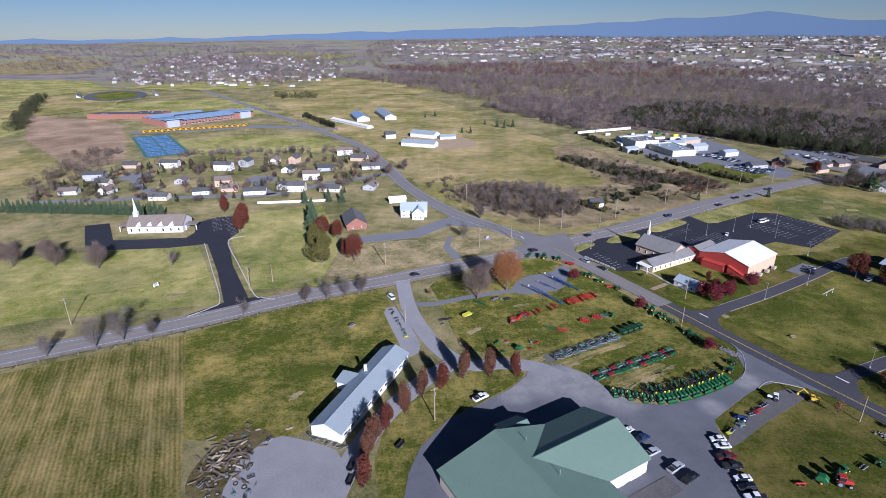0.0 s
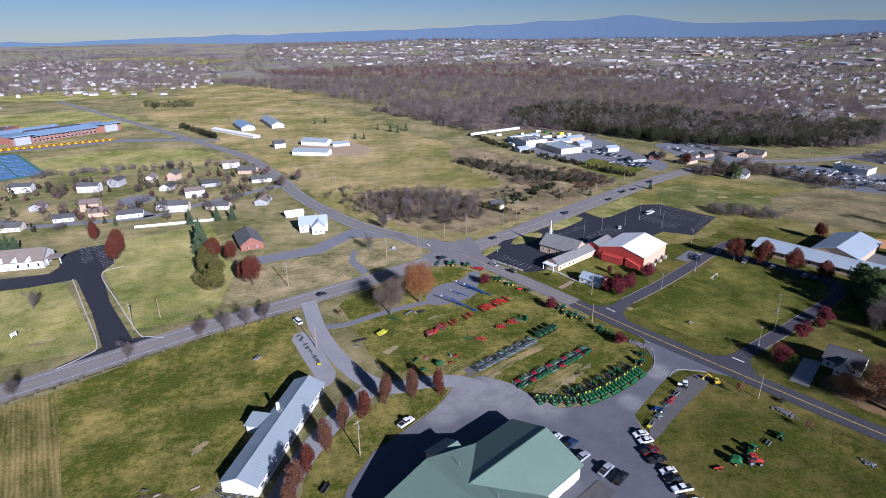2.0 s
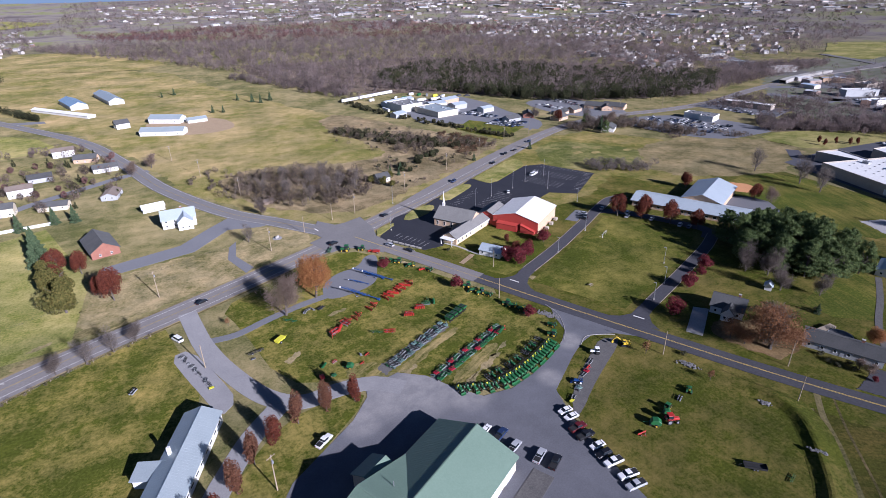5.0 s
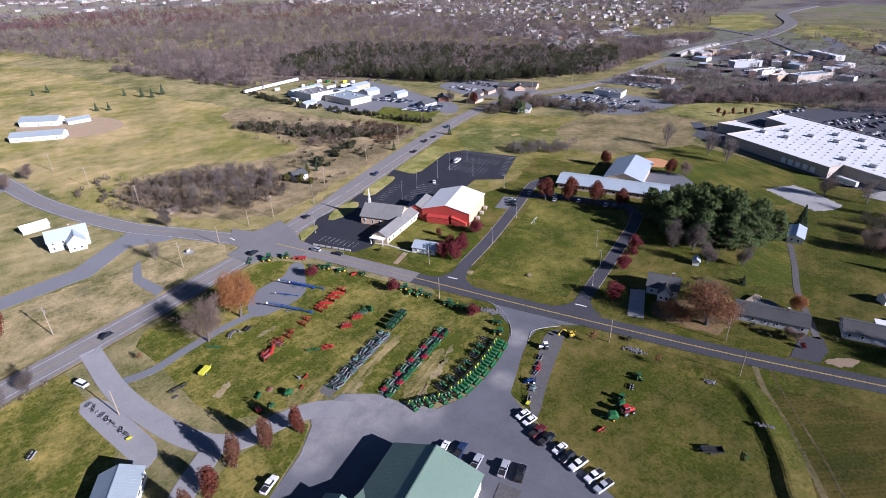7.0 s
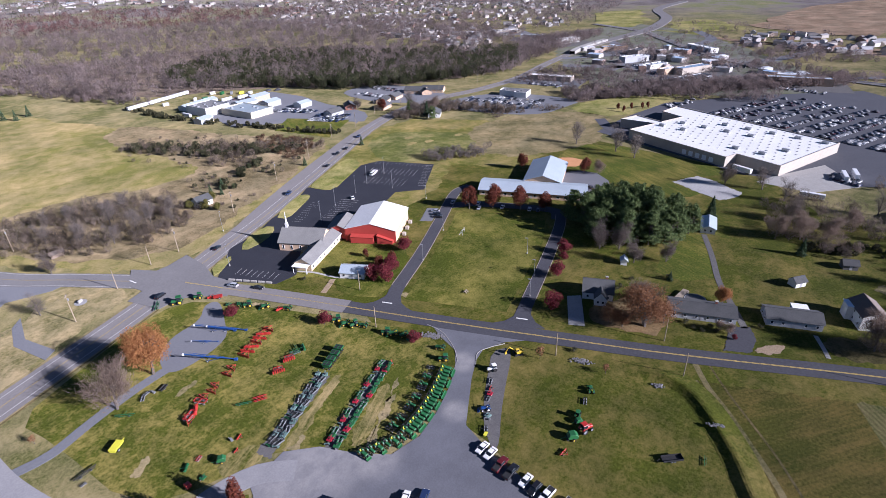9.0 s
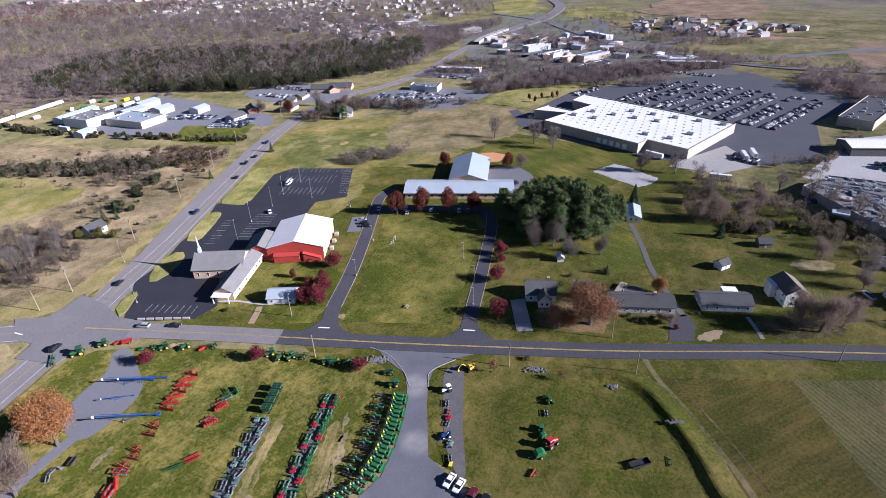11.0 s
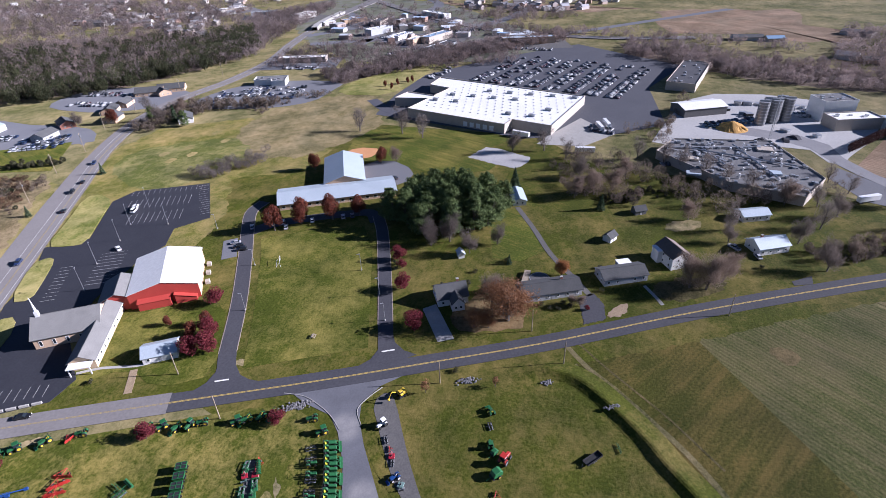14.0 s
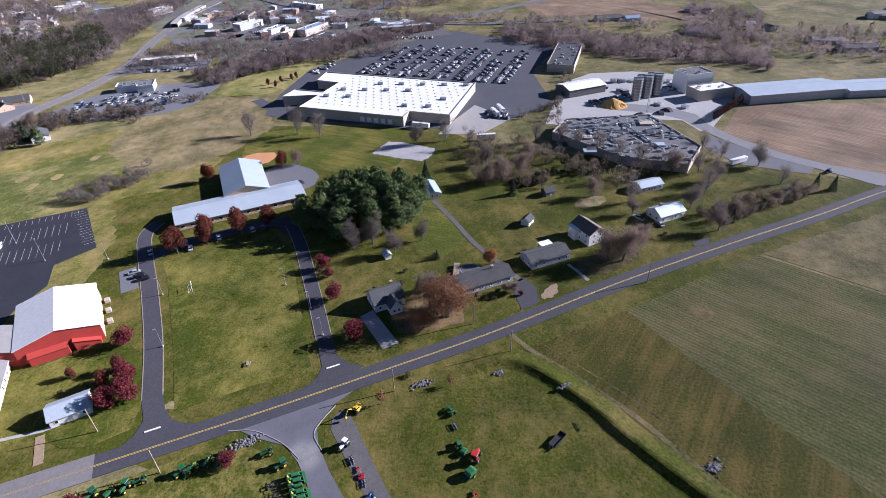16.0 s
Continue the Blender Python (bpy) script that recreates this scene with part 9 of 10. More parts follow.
# farm in the meadow
gable_house("greenhouse", -121, 734, -51, 96, 9, 2.6, 1.4, M["white_wall"], M["white_roof"], "very long low white poultry house", "barn", win=(0, 0), ends=0, door=None)
gable_house("barn", -116, 782, -72, 56, 17, 4.5, 3.5, M["white_wall"], M["blue_roof"], "long barn with faded blue roof", "barn", win=(0, 0), ends=0, door=None)
gable_house("barn", -82, 805, -74, 78, 16, 4.5, 3.4, M["white_wall"], M["tin_roof"], "long barn with pale metal roof", "barn", win=(0, 0), ends=0, door=None)
gable_house("barn", -20, 634, -30, 32, 13, 4.5, 3.0, M["white_wall"], M["tin_roof"], "white farm barn in the meadow", "barn", win=(3, 3), ends=0, door=None)
gable_house("barn", -24, 580, -22, 38, 12, 4.0, 2.6, M["white_wall"], M["tin_roof"], "long white cattle shed in the meadow", "barn", win=(4, 4), ends=0, door=None)
gable_house("barn", 6, 622, 10, 18, 9, 3.0, 1.8, M["white_wall"], M["tin_roof"], "small open cattle shed", "barn", win=(0, 0), ends=0, door=None)
gable_house("farm_house", -60, 628, 20, 12, 9, 5, 3, M["white_wall"], M["shingle"], "white farmhouse beside bare trees", "house", win=(3, 3))
flat("farm_yard", [(-46, 640), (0, 650), (34, 622), (40, 570), (-2, 560), (-30, 590)], 0.06, M["dirt"], "bare trampled earth of the cattle yard", "yard", rounds=2)

# industrial works
flat_block("works_hall", 220, 515, 12, [(0, 0), (25, 0), (25, 40), (0, 40)], 5.2, M["cream_wall"], M["tin_roof"], "cream metal hall of the works", "factory", units=4)
flat_block("works_hall", 198, 556, 12, [(0, 0), (26, 0), (26, 28), (0, 28)], 7, M["white_wall"], M["grey_roof"], "tall white hall of the works", "factory", units=8)
for x, y, l, w, h, m in ((240, 565, 20, 14, 5, "white_wall"), (258, 548, 16, 12, 5, "grey_wall"), (212, 604, 40, 10, 4, "white_wall"), (262, 580, 22, 12, 5, "tan_brick"), (188, 540, 14, 9, 4, "grey_wall"), (276, 520, 14, 10, 4, "white_wall")):
    gable_house("works_shed", x, y, 12 + (x % 3) * 4, l, w, h, 1.6, M[m], M["pale_roof"], "low pale shed in the works yard", "shed", "works sheds", win=(2, 2), ends=0)


# trucks and far cars
def trailer_truck(key, label):
    t = thing("semi_trailer", frame_at(0, 0, 0, -500), label, "trailer")
    part("box", bevel_all(boxes((-6.5, 6.5, -1.25, 1.25, 1.1, 4.0)), 0.05), M["car_white"], t)
    part("landing_gear", boxes((3.4, 3.7, -0.9, 0.9, 0, 1.1)), M["m_grey"], t)
    for x in (-5.4, -4.2):
        for s in (-1, 1):
            wheel(t, x, s * 0.95, 0.5, 0.5, M["m_grey"], plain=True)
    MODELS[key] = t


trailer_truck("semi", "white semi trailer parked at the yard")
for x, y, a in ((349, 150, 75), (374, 102, 20), (381, 98, 20), (330, 108, 100), (208, 596, 10), (222, 612, 10), (240, 602, 12), (186, 570, 100), (256, 600, 12), (296, -28, -60)):
    put("semi", x, y, a, 0.9)
for x, y in [(164.4, 642.4), (172.9, 645.9), (181.4, 649.5), (189.9, 653.0), (198.5, 656.6), (207.0, 660.1), (215.5, 663.7), (224.0, 667.2)]:
    put("semi", x, y, 23, 0.95, label="white trailer parked along the works fence", group="trailers at the works")
for i, (x, y) in enumerate([(245.4, 646.2), (252.4, 638.2), (259.3, 630.4), (266.1, 622.7), (272.6, 615.2), (220.8, 632.2), (229.2, 628.1), (267.3, 594.9), (270.8, 581.7), (191.7, 633.6)]):
    g = thing("yard_container", frame_at(x, y, 12 + 25 * (i % 3), 0.12), "steel container standing in the works yard", "container", "containers at the works")
    part("body", boxes((-3.0, 3.0, -1.2, 1.2, 0.1, 2.6), bevel=0.04), M[("trim", "m_green", "steel", "m_lemon", "car_white")[i % 5]], g)
    part("door_end", boxes((3.0, 3.06, -1.1, 1.1, 0.15, 2.5)), M["steel"], g)
    part("skid", boxes((-2.9, 2.9, -1.0, 1.0, 0, 0.1)), M["m_black"], g)
r4 = random.Random(33)
FLEET = ["sedan_white", "sedan_black", "sedan_silver", "suv_black", "suv_white", "suv_silver", "sedan_navy", "suv_maroon", "pickup_white", "pickup_black", "sedan_tan", "pickup_silver"]


def car_rows(x, y, turn, rows, cols, gap=2.8, pitch=16.0, fill=0.75, group="cars in the store car park", z=0.12):
    """Rows of parked cars, nose to nose in pairs."""
    c, s = math.cos(radians(turn)), math.sin(radians(turn))
    for r in range(rows):
        for k in range(cols):
            if r4.random() > fill:
                continue
            u, v = k * gap, (r // 2) * pitch + (r % 2) * 5.6
            put(r4.choice(FLEET), x + u * c - v * s, y + u * s + v * c, turn + 90 + 180 * (r % 2) + r4.uniform(-2, 2), 1.0, "", group, z)



def lot_cars(spots, seed):
    """The store's uncountable parked cars: a body and a glazed cabin each."""
    rg = np.random.default_rng(seed)
    n = len(spots)
    a = spots[:, 2]
    c, sn = np.cos(a), np.sin(a)
    L, h, top = rg.uniform(2.15, 2.7, n), rg.uniform(0.85, 1.05, n), rg.uniform(1.4, 1.9, n)
    lx = np.array([-1, 1, 1, -1, -0.97, 0.94, 0.94, -0.97])
    ly = np.array([-0.92, -0.92, 0.92, 0.92, -0.88, -0.88, 0.88, 0.88])
    kx = np.array([-0.75, 0.5, 0.5, -0.75, -0.52, 0.22, 0.22, -0.52])
    ky = np.array([-0.84, -0.84, 0.84, 0.84, -0.66, -0.66, 0.66, 0.66])
    quads = np.array([(0, 1, 5, 4), (1, 2, 6, 5), (2, 3, 7, 6), (3, 0, 4, 7), (4, 5, 6, 7)])

    def shell(px, py, z0, z1):
        u, v = px[None] * L[:, None], py[None] * np.ones(n)[:, None]
        X, Y = spots[:, 0][:, None] + u * c[:, None] - v * sn[:, None], spots[:, 1][:, None] + u * sn[:, None] + v * c[:, None]
        Z = np.concatenate([np.repeat(z0[:, None], 4, 1), np.repeat(z1[:, None], 4, 1)], 1) + 0.12
        return np.stack([X, Y, Z], 2).reshape(-1, 3), (quads[None] + (np.arange(n) * 8)[:, None, None]).reshape(-1, 4)

    tones = [(0.012, 0.012, 0.014), (0.6, 0.6, 0.59), (0.12, 0.125, 0.135), (0.02, 0.022, 0.03), (0.05, 0.01, 0.012), (0.015, 0.025, 0.06), (0.25, 0.26, 0.27), (0.02, 0.02, 0.024)]
    v, f = shell(lx, ly, 0.25 * np.ones(n), h)
    ob = tagged(new("parked_cars", mesh_of("parked_cars", v, f, island_surf("parked_car_paint", tones, 0.3, 0.5))), "many parked cars filling the superstore lot", "cars", "", "stuff")
    v, f = shell(kx, ky, h - 0.02, top)
    part("cabin", mesh_of("cabins", v, f, island_surf("parked_car_roof", [(0.03, 0.033, 0.04), (0.2, 0.2, 0.21), (0.05, 0.05, 0.055), (0.5, 0.5, 0.5)], 0.2, 0.5)), None, ob)


lot_spots = []
for x0, y0, turn, rows, cols, pitch, fill in ((446, 94, -14.7, 16, 38, 17.0, 0.56), (372, 92, 75, 2, 7, -10.0, 0.5), (476, 252, -14.7, 2, 22, 15.0, 0.2)):
    c, sn = math.cos(radians(turn)), math.sin(radians(turn))
    for r in range(rows):
        for k in range(cols):
            if r4.random() < fill * (1.15 - 0.8 * (k / 38) ** 1.5):
                u, v = k * 2.75, (r // 2) * pitch + (r % 2) * 5.6
                lot_spots.append((x0 + u * c - v * sn, y0 + u * sn + v * c, radians(turn + 90 + 180 * (r % 2))))
for x0, y0, turn, rows, cols in ((600, 290, -31, 2, 14), (640, 372, -35, 2, 10), (626, 262, -39, 2, 14), (610, 214, -90, 2, 18), (490, 408, -85, 2, 12), (700, 424, -82, 2, 14), (400, 30, -60, 2, 12), (430, -24, -70, 2, 12), (326, 66, -70, 1, 20), (206, 604, 6, 1, 22), (246, 540, -60, 2, 14), (372, 530, -75, 2, 22), (346, 520, -80, 2, 16), (610, 330, -30, 2, 16), (668, 300, -40, 2, 16), (560, 330, -40, 2, 14), (700, 300, -80, 2, 16), (750, 430, -20, 2, 14), (720, 470, -30, 2, 12)):
    c, sn = math.cos(radians(turn)), math.sin(radians(turn))
    lot_spots += [(x0 + k * 2.9 * c - 6 * r * sn - 5 * sn * -1, y0 + k * 2.9 * sn + 6 * r * c - 5 * c, radians(turn + 90)) for r in range(rows) for k in range(cols) if r4.random() < 0.6]
lot_cars(np.array(lot_spots), 8)
FLEET = ["sedan_tan_far", "sedan_navy_far", "suv_silver_far", "suv_navy_far", "suv_white_far", "sedan_white_far", "suv_black_far", "sedan_silver_far"]
car_rows(376, 406, -70, 6, 24, 3.0, 13.0, 0.42, "cars on the used-car lot")
car_rows(250, 470, -60, 4, 11, 2.9, 14.0, 0.8, "cars at the works")
car_rows(250, 520, -60, 2, 14, 2.9, 14.0, 0.7, "cars at the works")
car_rows(330, 60, -70, 2, 20, 3.2, 14.0, 0.5, "cars round the plant")
car_rows(392, 34, -60, 2, 12, 3.2, 14.0, 0.5, "cars round the plant")
car_rows(430, -20, -70, 2, 12, 3.2, 14.0, 0.5, "cars round the plant")
flat_block("car_dealer", 424, 400, -69, [(0, 0), (16, 0), (16, -5), (28, -5), (28, 12), (0, 12)], 4.6, M["white_wall"], M["grey_roof"], "low white car dealer building beside the highway", "store", units=5)
for x, y, a, k in ((318, 452, 20, "tan_brick"), (300, 478, 60, "red_brick"), (276, 470, 10, "grey_wall"), (334, 470, 30, "tan_brick"), (352, 474, 20, "tan_brick"), (330, 396, 40, "white_wall"), (386, 466, 60, "tan_brick")):
    gable_house("house", x, y, a, 15, 10, 3.2, 2.4, M[k], M["shingle"], "roadside house with a dull shingle roof", "house", "roadside houses", win=(3, 3))
for x, y, s, k in ((312, 446, 0.8, "red"), (300, 466, 0.7, "bare"), (340, 440, 0.8, "bare2"), (320, 410, 0.9, "bare"), (326, 402, 0.8, "spruce"), (344, 412, 0.8, "bare3")):
    plant(k, x, y, s)

# plant tower
mast = thing("lattice_mast", frame_at(376, 1, 0, 0.1), "thin grey steel mast in the plant yard", "mast")
for a in range(3):
    part("mast_leg", tubes(((0.6 * math.cos(a * 2.1), 0.6 * math.sin(a * 2.1), 0), (0.4 * math.cos(a * 2.1), 0.4 * math.sin(a * 2.1), 28), 0.12), n=5), M["steel"], mast)
for k in range(13):
    z0 = 1 + 2.1 * k
    part("brace", tubes(((0.6, 0, z0), (-0.3, 0.5, z0 + 1), 0.05), ((-0.3, 0.5, z0 + 1), (-0.3, -0.5, z0 + 1.8), 0.05), n=4), M["steel"], mast)


# ---- far town: uncountable roofs and trees ----
def far_houses(name, label, spots, seed, wall_tones, roof_tones, big=1.0):
    rg = np.random.default_rng(seed)
    n = len(spots)
    a = rg.uniform(0, np.pi, n)
    L, W = rg.uniform(5, 8, n) * big * spots[:, 2], rg.uniform(3.5, 4.8, n) * big * spots[:, 2]
    E, R = rg.uniform(3, 5.6, n) * big ** 0.4, rg.uniform(1.4, 2.8, n) * (1.0 if big < 1.6 else 0.3)
    h0 = np.array([ground_h(x, y) for x, y in spots[:, :2]])
    lx = np.array([-1, 1, 1, -1, -1, 1, 1, -1, -1, 1])
    ly = np.array([-1, -1, 1, 1, -1, -1, 1, 1, 0, 0])
    lz = np.stack([0 * E] * 4 + [E] * 4 + [E + R] * 2, 1)
    px, py = lx[None] * L[:, None], ly[None] * W[:, None]
    X = spots[:, 0][:, None] + px * np.cos(a)[:, None] - py * np.sin(a)[:, None]
    Y = spots[:, 1][:, None] + px * np.sin(a)[:, None] + py * np.cos(a)[:, None]
    V = np.stack([X, Y, lz + h0[:, None] - 0.2], 2).reshape(-1, 3)
    wf = np.array([(0, 1, 5), (0, 5, 4), (1, 2, 6), (1, 6, 5), (2, 3, 7), (2, 7, 6), (3, 0, 4), (3, 4, 7), (4, 7, 8), (5, 9, 6)])
    rf = np.array([(4, 5, 9), (4, 9, 8), (6, 7, 8), (6, 8, 9)])
    off = (np.arange(n) * 10)[:, None, None]
    ob = tagged(new(name, mesh_of(name, V, (wf[None] + off).reshape(-1, 3), island_surf(name + "_walls", wall_tones, 0.7))), label, "houses", "", "stuff")
    ob.data.shade_flat()
    Vr = V + np.array([0, 0, 0.06])
    part("roof", mesh_of(name + "_roofs", Vr, (rf[None] + off).reshape(-1, 3), island_surf(name + "_roof_tones", roof_tones, 0.6)), None, ob).data.shade_flat()
    return ob


rng = np.random.default_rng(77)
PALE = [(0.5, 0.49, 0.47), (0.36, 0.33, 0.29), (0.26, 0.15, 0.11), (0.56, 0.55, 0.53), (0.3, 0.27, 0.23)]
ROOF = [(0.1, 0.1, 0.11), (0.2, 0.18, 0.17), (0.3, 0.3, 0.31), (0.14, 0.12, 0.11), (0.42, 0.42, 0.43)]
BIGROOF = [(0.7, 0.7, 0.69), (0.5, 0.52, 0.54), (0.3, 0.42, 0.56), (0.65, 0.64, 0.62), (0.2, 0.2, 0.21)]
far_houses("town_houses", "pale suburban houses scattered among trees", scatter(rng, 430, [(700, 900), (640, 640), (760, 640), (1000, 700), (1500, 1000), (1500, 1600), (1000, 1700), (620, 1300)], 0.8, 1.2), 61, PALE, ROOF)
far_houses("town_houses", "pale houses on the far north-west slope", scatter(rng, 240, [(-900, 1500), (-700, 1350), (-340, 1300), (-260, 1700), (-500, 2500), (-1200, 2600)], 0.8, 1.2), 62, PALE, ROOF)
far_houses("town_houses", "distant town roofs under the mountains", scatter(rng, 900, [(-200, 2300), (700, 1900), (1500, 1500), (2600, 900), (3600, 1500), (3000, 3600), (600, 4200), (-300, 3600)], 0.9, 1.6), 63, PALE, ROOF, 1.3)
far_houses("town_blocks", "distant pale blocks and sheds of the town", scatter(rng, 260, [(0, 2600), (700, 2200), (1700, 1500), (2600, 1100), (3400, 1700), (2600, 3600), (600, 3900)], 1.0, 2.6), 64, PALE, BIGROOF, 2.2)
TRADE = [(793, 709, -35, 48, 18), (767, 634, -59, 37, 12), (749, 542, -14, 37, 14), (724, 458, -35, 36, 12), (715, 402, 1, 28, 14), (651, 387, -25, 36, 12), (630, 344, -15, 29, 10), (607, 317, -11, 26, 10), (618, 302, -19, 45, 12), (572, 280, -18, 42, 14), (805, 375, -122, 49, 12), (623, 219, -70, 57, 12), (504, 424, -73, 47, 12)]
for k, (x, y, a, ln, w) in enumerate(TRADE):
    flat_block("trade_shed", x, y, a, [(0, 0), (ln, 0), (ln, w), (0, w)], 4.6 + k % 3, M[("block_wall", "grey_wall", "white_wall", "tan_brick")[k % 4]], M[("white_roof", "pale_roof", "white_roof", "blue_roof", "tar_roof")[k % 5]], "flat-roofed trade building in its asphalt lot", "store", "trade buildings", units=3, unit_seed=k)
    c, q = math.cos(radians(a)), math.sin(radians(a))
    flat("trade_lot", [(x + u * c - v * q, y + u * q + v * c) for u, v in ((-14, -26), (ln + 14, -26), (ln + 14, w + 8), (-14, w + 8))], 0.1 + 0.004 * k, M[("asphalt", "lot", "dull_gravel")[k % 3]], "asphalt lot round a trade building", "parking lot")
for k, (x, y, a, ln, w) in enumerate([(683, -16, -81, 30, 14), (681, -47, -73, 18, 10), (594, -109, -80, 20, 11), (536, -207, -86, 30, 14)]):
    gable_house("farm_shed", x + w / 2, y - ln / 2, a, ln, w, 3.4, 2.0, M[("grey_wall", "block_wall", "tan_brick", "grey_wall")[k]], M[("shingle", "blue_roof", "shingle", "tar_roof")[k]], "dark-roofed building east of the plant", "shed", "eastern sheds", win=(2, 2), ends=0, door=None)
wood("tree_line", "bare hazy trees round the eastern houses", M["far_wood"], scatter(rng, 260, [(655, -100), (640, -150), (620, -270), (560, -300), (500, -230), (500, -170), (540, -140), (590, -120)], 0.35, 0.8), 97, 80, 12, 4.6, 2.0, 0.5)
wood("tree_line", "dark evergreens among the eastern houses", M["far_green"], scatter(rng, 26, [(655, -100), (620, -270), (560, -300), (520, -200), (590, -120)], 0.5, 0.9), 98, 110, 12, 3.6, 1.6, 0.7)
far_houses("trade_sheds", "small pale sheds along the highway", scatter(rng, 26, [(610, 430), (615, 300), (680, 150), (770, 260), (790, 440), (700, 490)], 0.5, 0.9), 65, PALE, BIGROOF, 1.7)
far_houses("estate_houses", "rows of new estate houses below brown fields", scatter(rng, 80, [(850, 285), (900, 362), (1035, 352), (1020, 290), (1010, 130), (960, 110), (862, 165)], 0.85, 1.15), 66, PALE, ROOF)
far_houses("east_sheds", "scattered sheds and houses east of the plant", scatter(rng, 9, [(560, -60), (520, -260), (620, -420), (820, -300), (760, -60)], 0.8, 2.0), 67, PALE, ROOF, 1.1)
wood("tree_line", "bare trees between trade buildings", M["far_wood"], scatter(rng, 330, [(475, 423), (563, 441), (614, 375), (582, 319), (617, 255), (600, 195), (546, 185), (505, 250), (493, 266), (523, 324), (499, 373)], 0.5, 0.9), 102, 110, 12, 4.6, 2.0, 0.5)
wood("tree_line", "scattered bare trees along the far highway", M["far_wood"], scatter(rng, 150, [(620, 420), (700, 470), (900, 480), (1000, 420), (860, 300), (720, 190), (640, 220)], 0.4, 0.8), 103, 90, 12, 4.6, 2.0, 0.55)
wood("tree_line", "dark trees below the estate houses", M["far_wood"], scatter(rng, 110, [(800, 300), (870, 280), (880, 200), (800, 150), (770, 230)], 0.5, 0.9), 104, 90, 12, 4.6, 2.0, 0.6)
far_houses("edge_houses", "houses beside the cedar woods", scatter(rng, 45, [(660, 740), (600, 600), (740, 640), (800, 820), (660, 900)], 0.8, 1.2), 68, PALE, ROOF)
wood("far_trees", "bare trees round the north-west houses", M["far_wood"], scatter(rng, 1500, [(-900, 1500), (-700, 1380), (-380, 1330), (-280, 1700), (-500, 2500), (-1200, 2600)], 0.7, 1.1), 77, 30, 12, 5.0, 3.6, 1.3)
wood("far_trees", "bare trees among the suburban houses", M["far_wood"], scatter(rng, 2300, [(560, 900), (640, 620), (760, 640), (1000, 660), (1700, 900), (1600, 1700), (1000, 1800), (620, 1300)], 0.7, 1.1), 71, 34, 13, 5.6, 3.6, 1.3)
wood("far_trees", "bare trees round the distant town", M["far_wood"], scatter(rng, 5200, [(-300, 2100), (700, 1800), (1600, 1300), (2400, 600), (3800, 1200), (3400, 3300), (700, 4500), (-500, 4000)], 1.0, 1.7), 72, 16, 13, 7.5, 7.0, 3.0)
wood("far_trees", "dark evergreens round the distant town", M["far_green"], scatter(rng, 2500, [(300, 2100), (700, 1300), (1600, 900), (2400, 600), (3800, 1200), (3400, 3300), (700, 4500)], 0.8, 1.4), 73, 16, 12, 6.0, 5.0, 2.4)
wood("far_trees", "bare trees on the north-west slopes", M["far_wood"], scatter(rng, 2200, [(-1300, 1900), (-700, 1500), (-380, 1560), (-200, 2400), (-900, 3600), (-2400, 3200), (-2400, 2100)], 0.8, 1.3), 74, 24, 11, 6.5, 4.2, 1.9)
wood("far_trees", "bare tree belts among the trade sheds", M["far_wood"], scatter(rng, 150, [(520, 400), (600, 240), (800, 150), (1050, 260), (1150, 520), (820, 520), (640, 450)], 0.6, 1.0), 75, 60, 12, 5.0, 2.2, 0.8)
wood("far_trees", "bare trees east of the plant", M["far_wood"], scatter(rng, 240, [(768, -145), (706, -207), (558, -151), (563, -116), (604, -90)], 0.5, 0.9), 76, 90, 12, 5.0, 2.2, 0.6)

wood("far_trees", "grey bare belt below the brown fields", M["far_wood"], scatter(rng, 260, [(771, 471), (725, 264), (708, 93), (698, 53), (674, -33), (650, -82), (629, -77), (639, -16), (666, 60), (687, 187), (698, 330), (713, 444)], 0.5, 0.9), 78, 90, 12, 4.6, 2.0, 0.6)
wood("tree_line", "bare trees along the plant yard", M["brush"], scatter(rng, 60, [(352, 70), (372, 92), (392, 62), (440, 52), (470, 44), (440, 40), (390, 54), (350, 62)], 0.25, 0.6), 79, 120, 12, 4.0, 1.4, 0.14)
for line, w in (([(596, 440), (660, 330), (760, 260), (900, 240), (1060, 300)], 9), ([(640, 470), (760, 400), (900, 380), (1000, 440)], 8), ([(600, 380), (700, 400), (820, 500)], 7), ([(640, 250), (700, 160), (800, 60), (900, -40)], 6)):
    k = new("trade_road", finish(strip(smooth_line(line), w, -w, 0.16, span=True), "trade_road", M["asphalt"]))
    tagged(k, "pale asphalt trade street between sheds", "road", "", "structure")
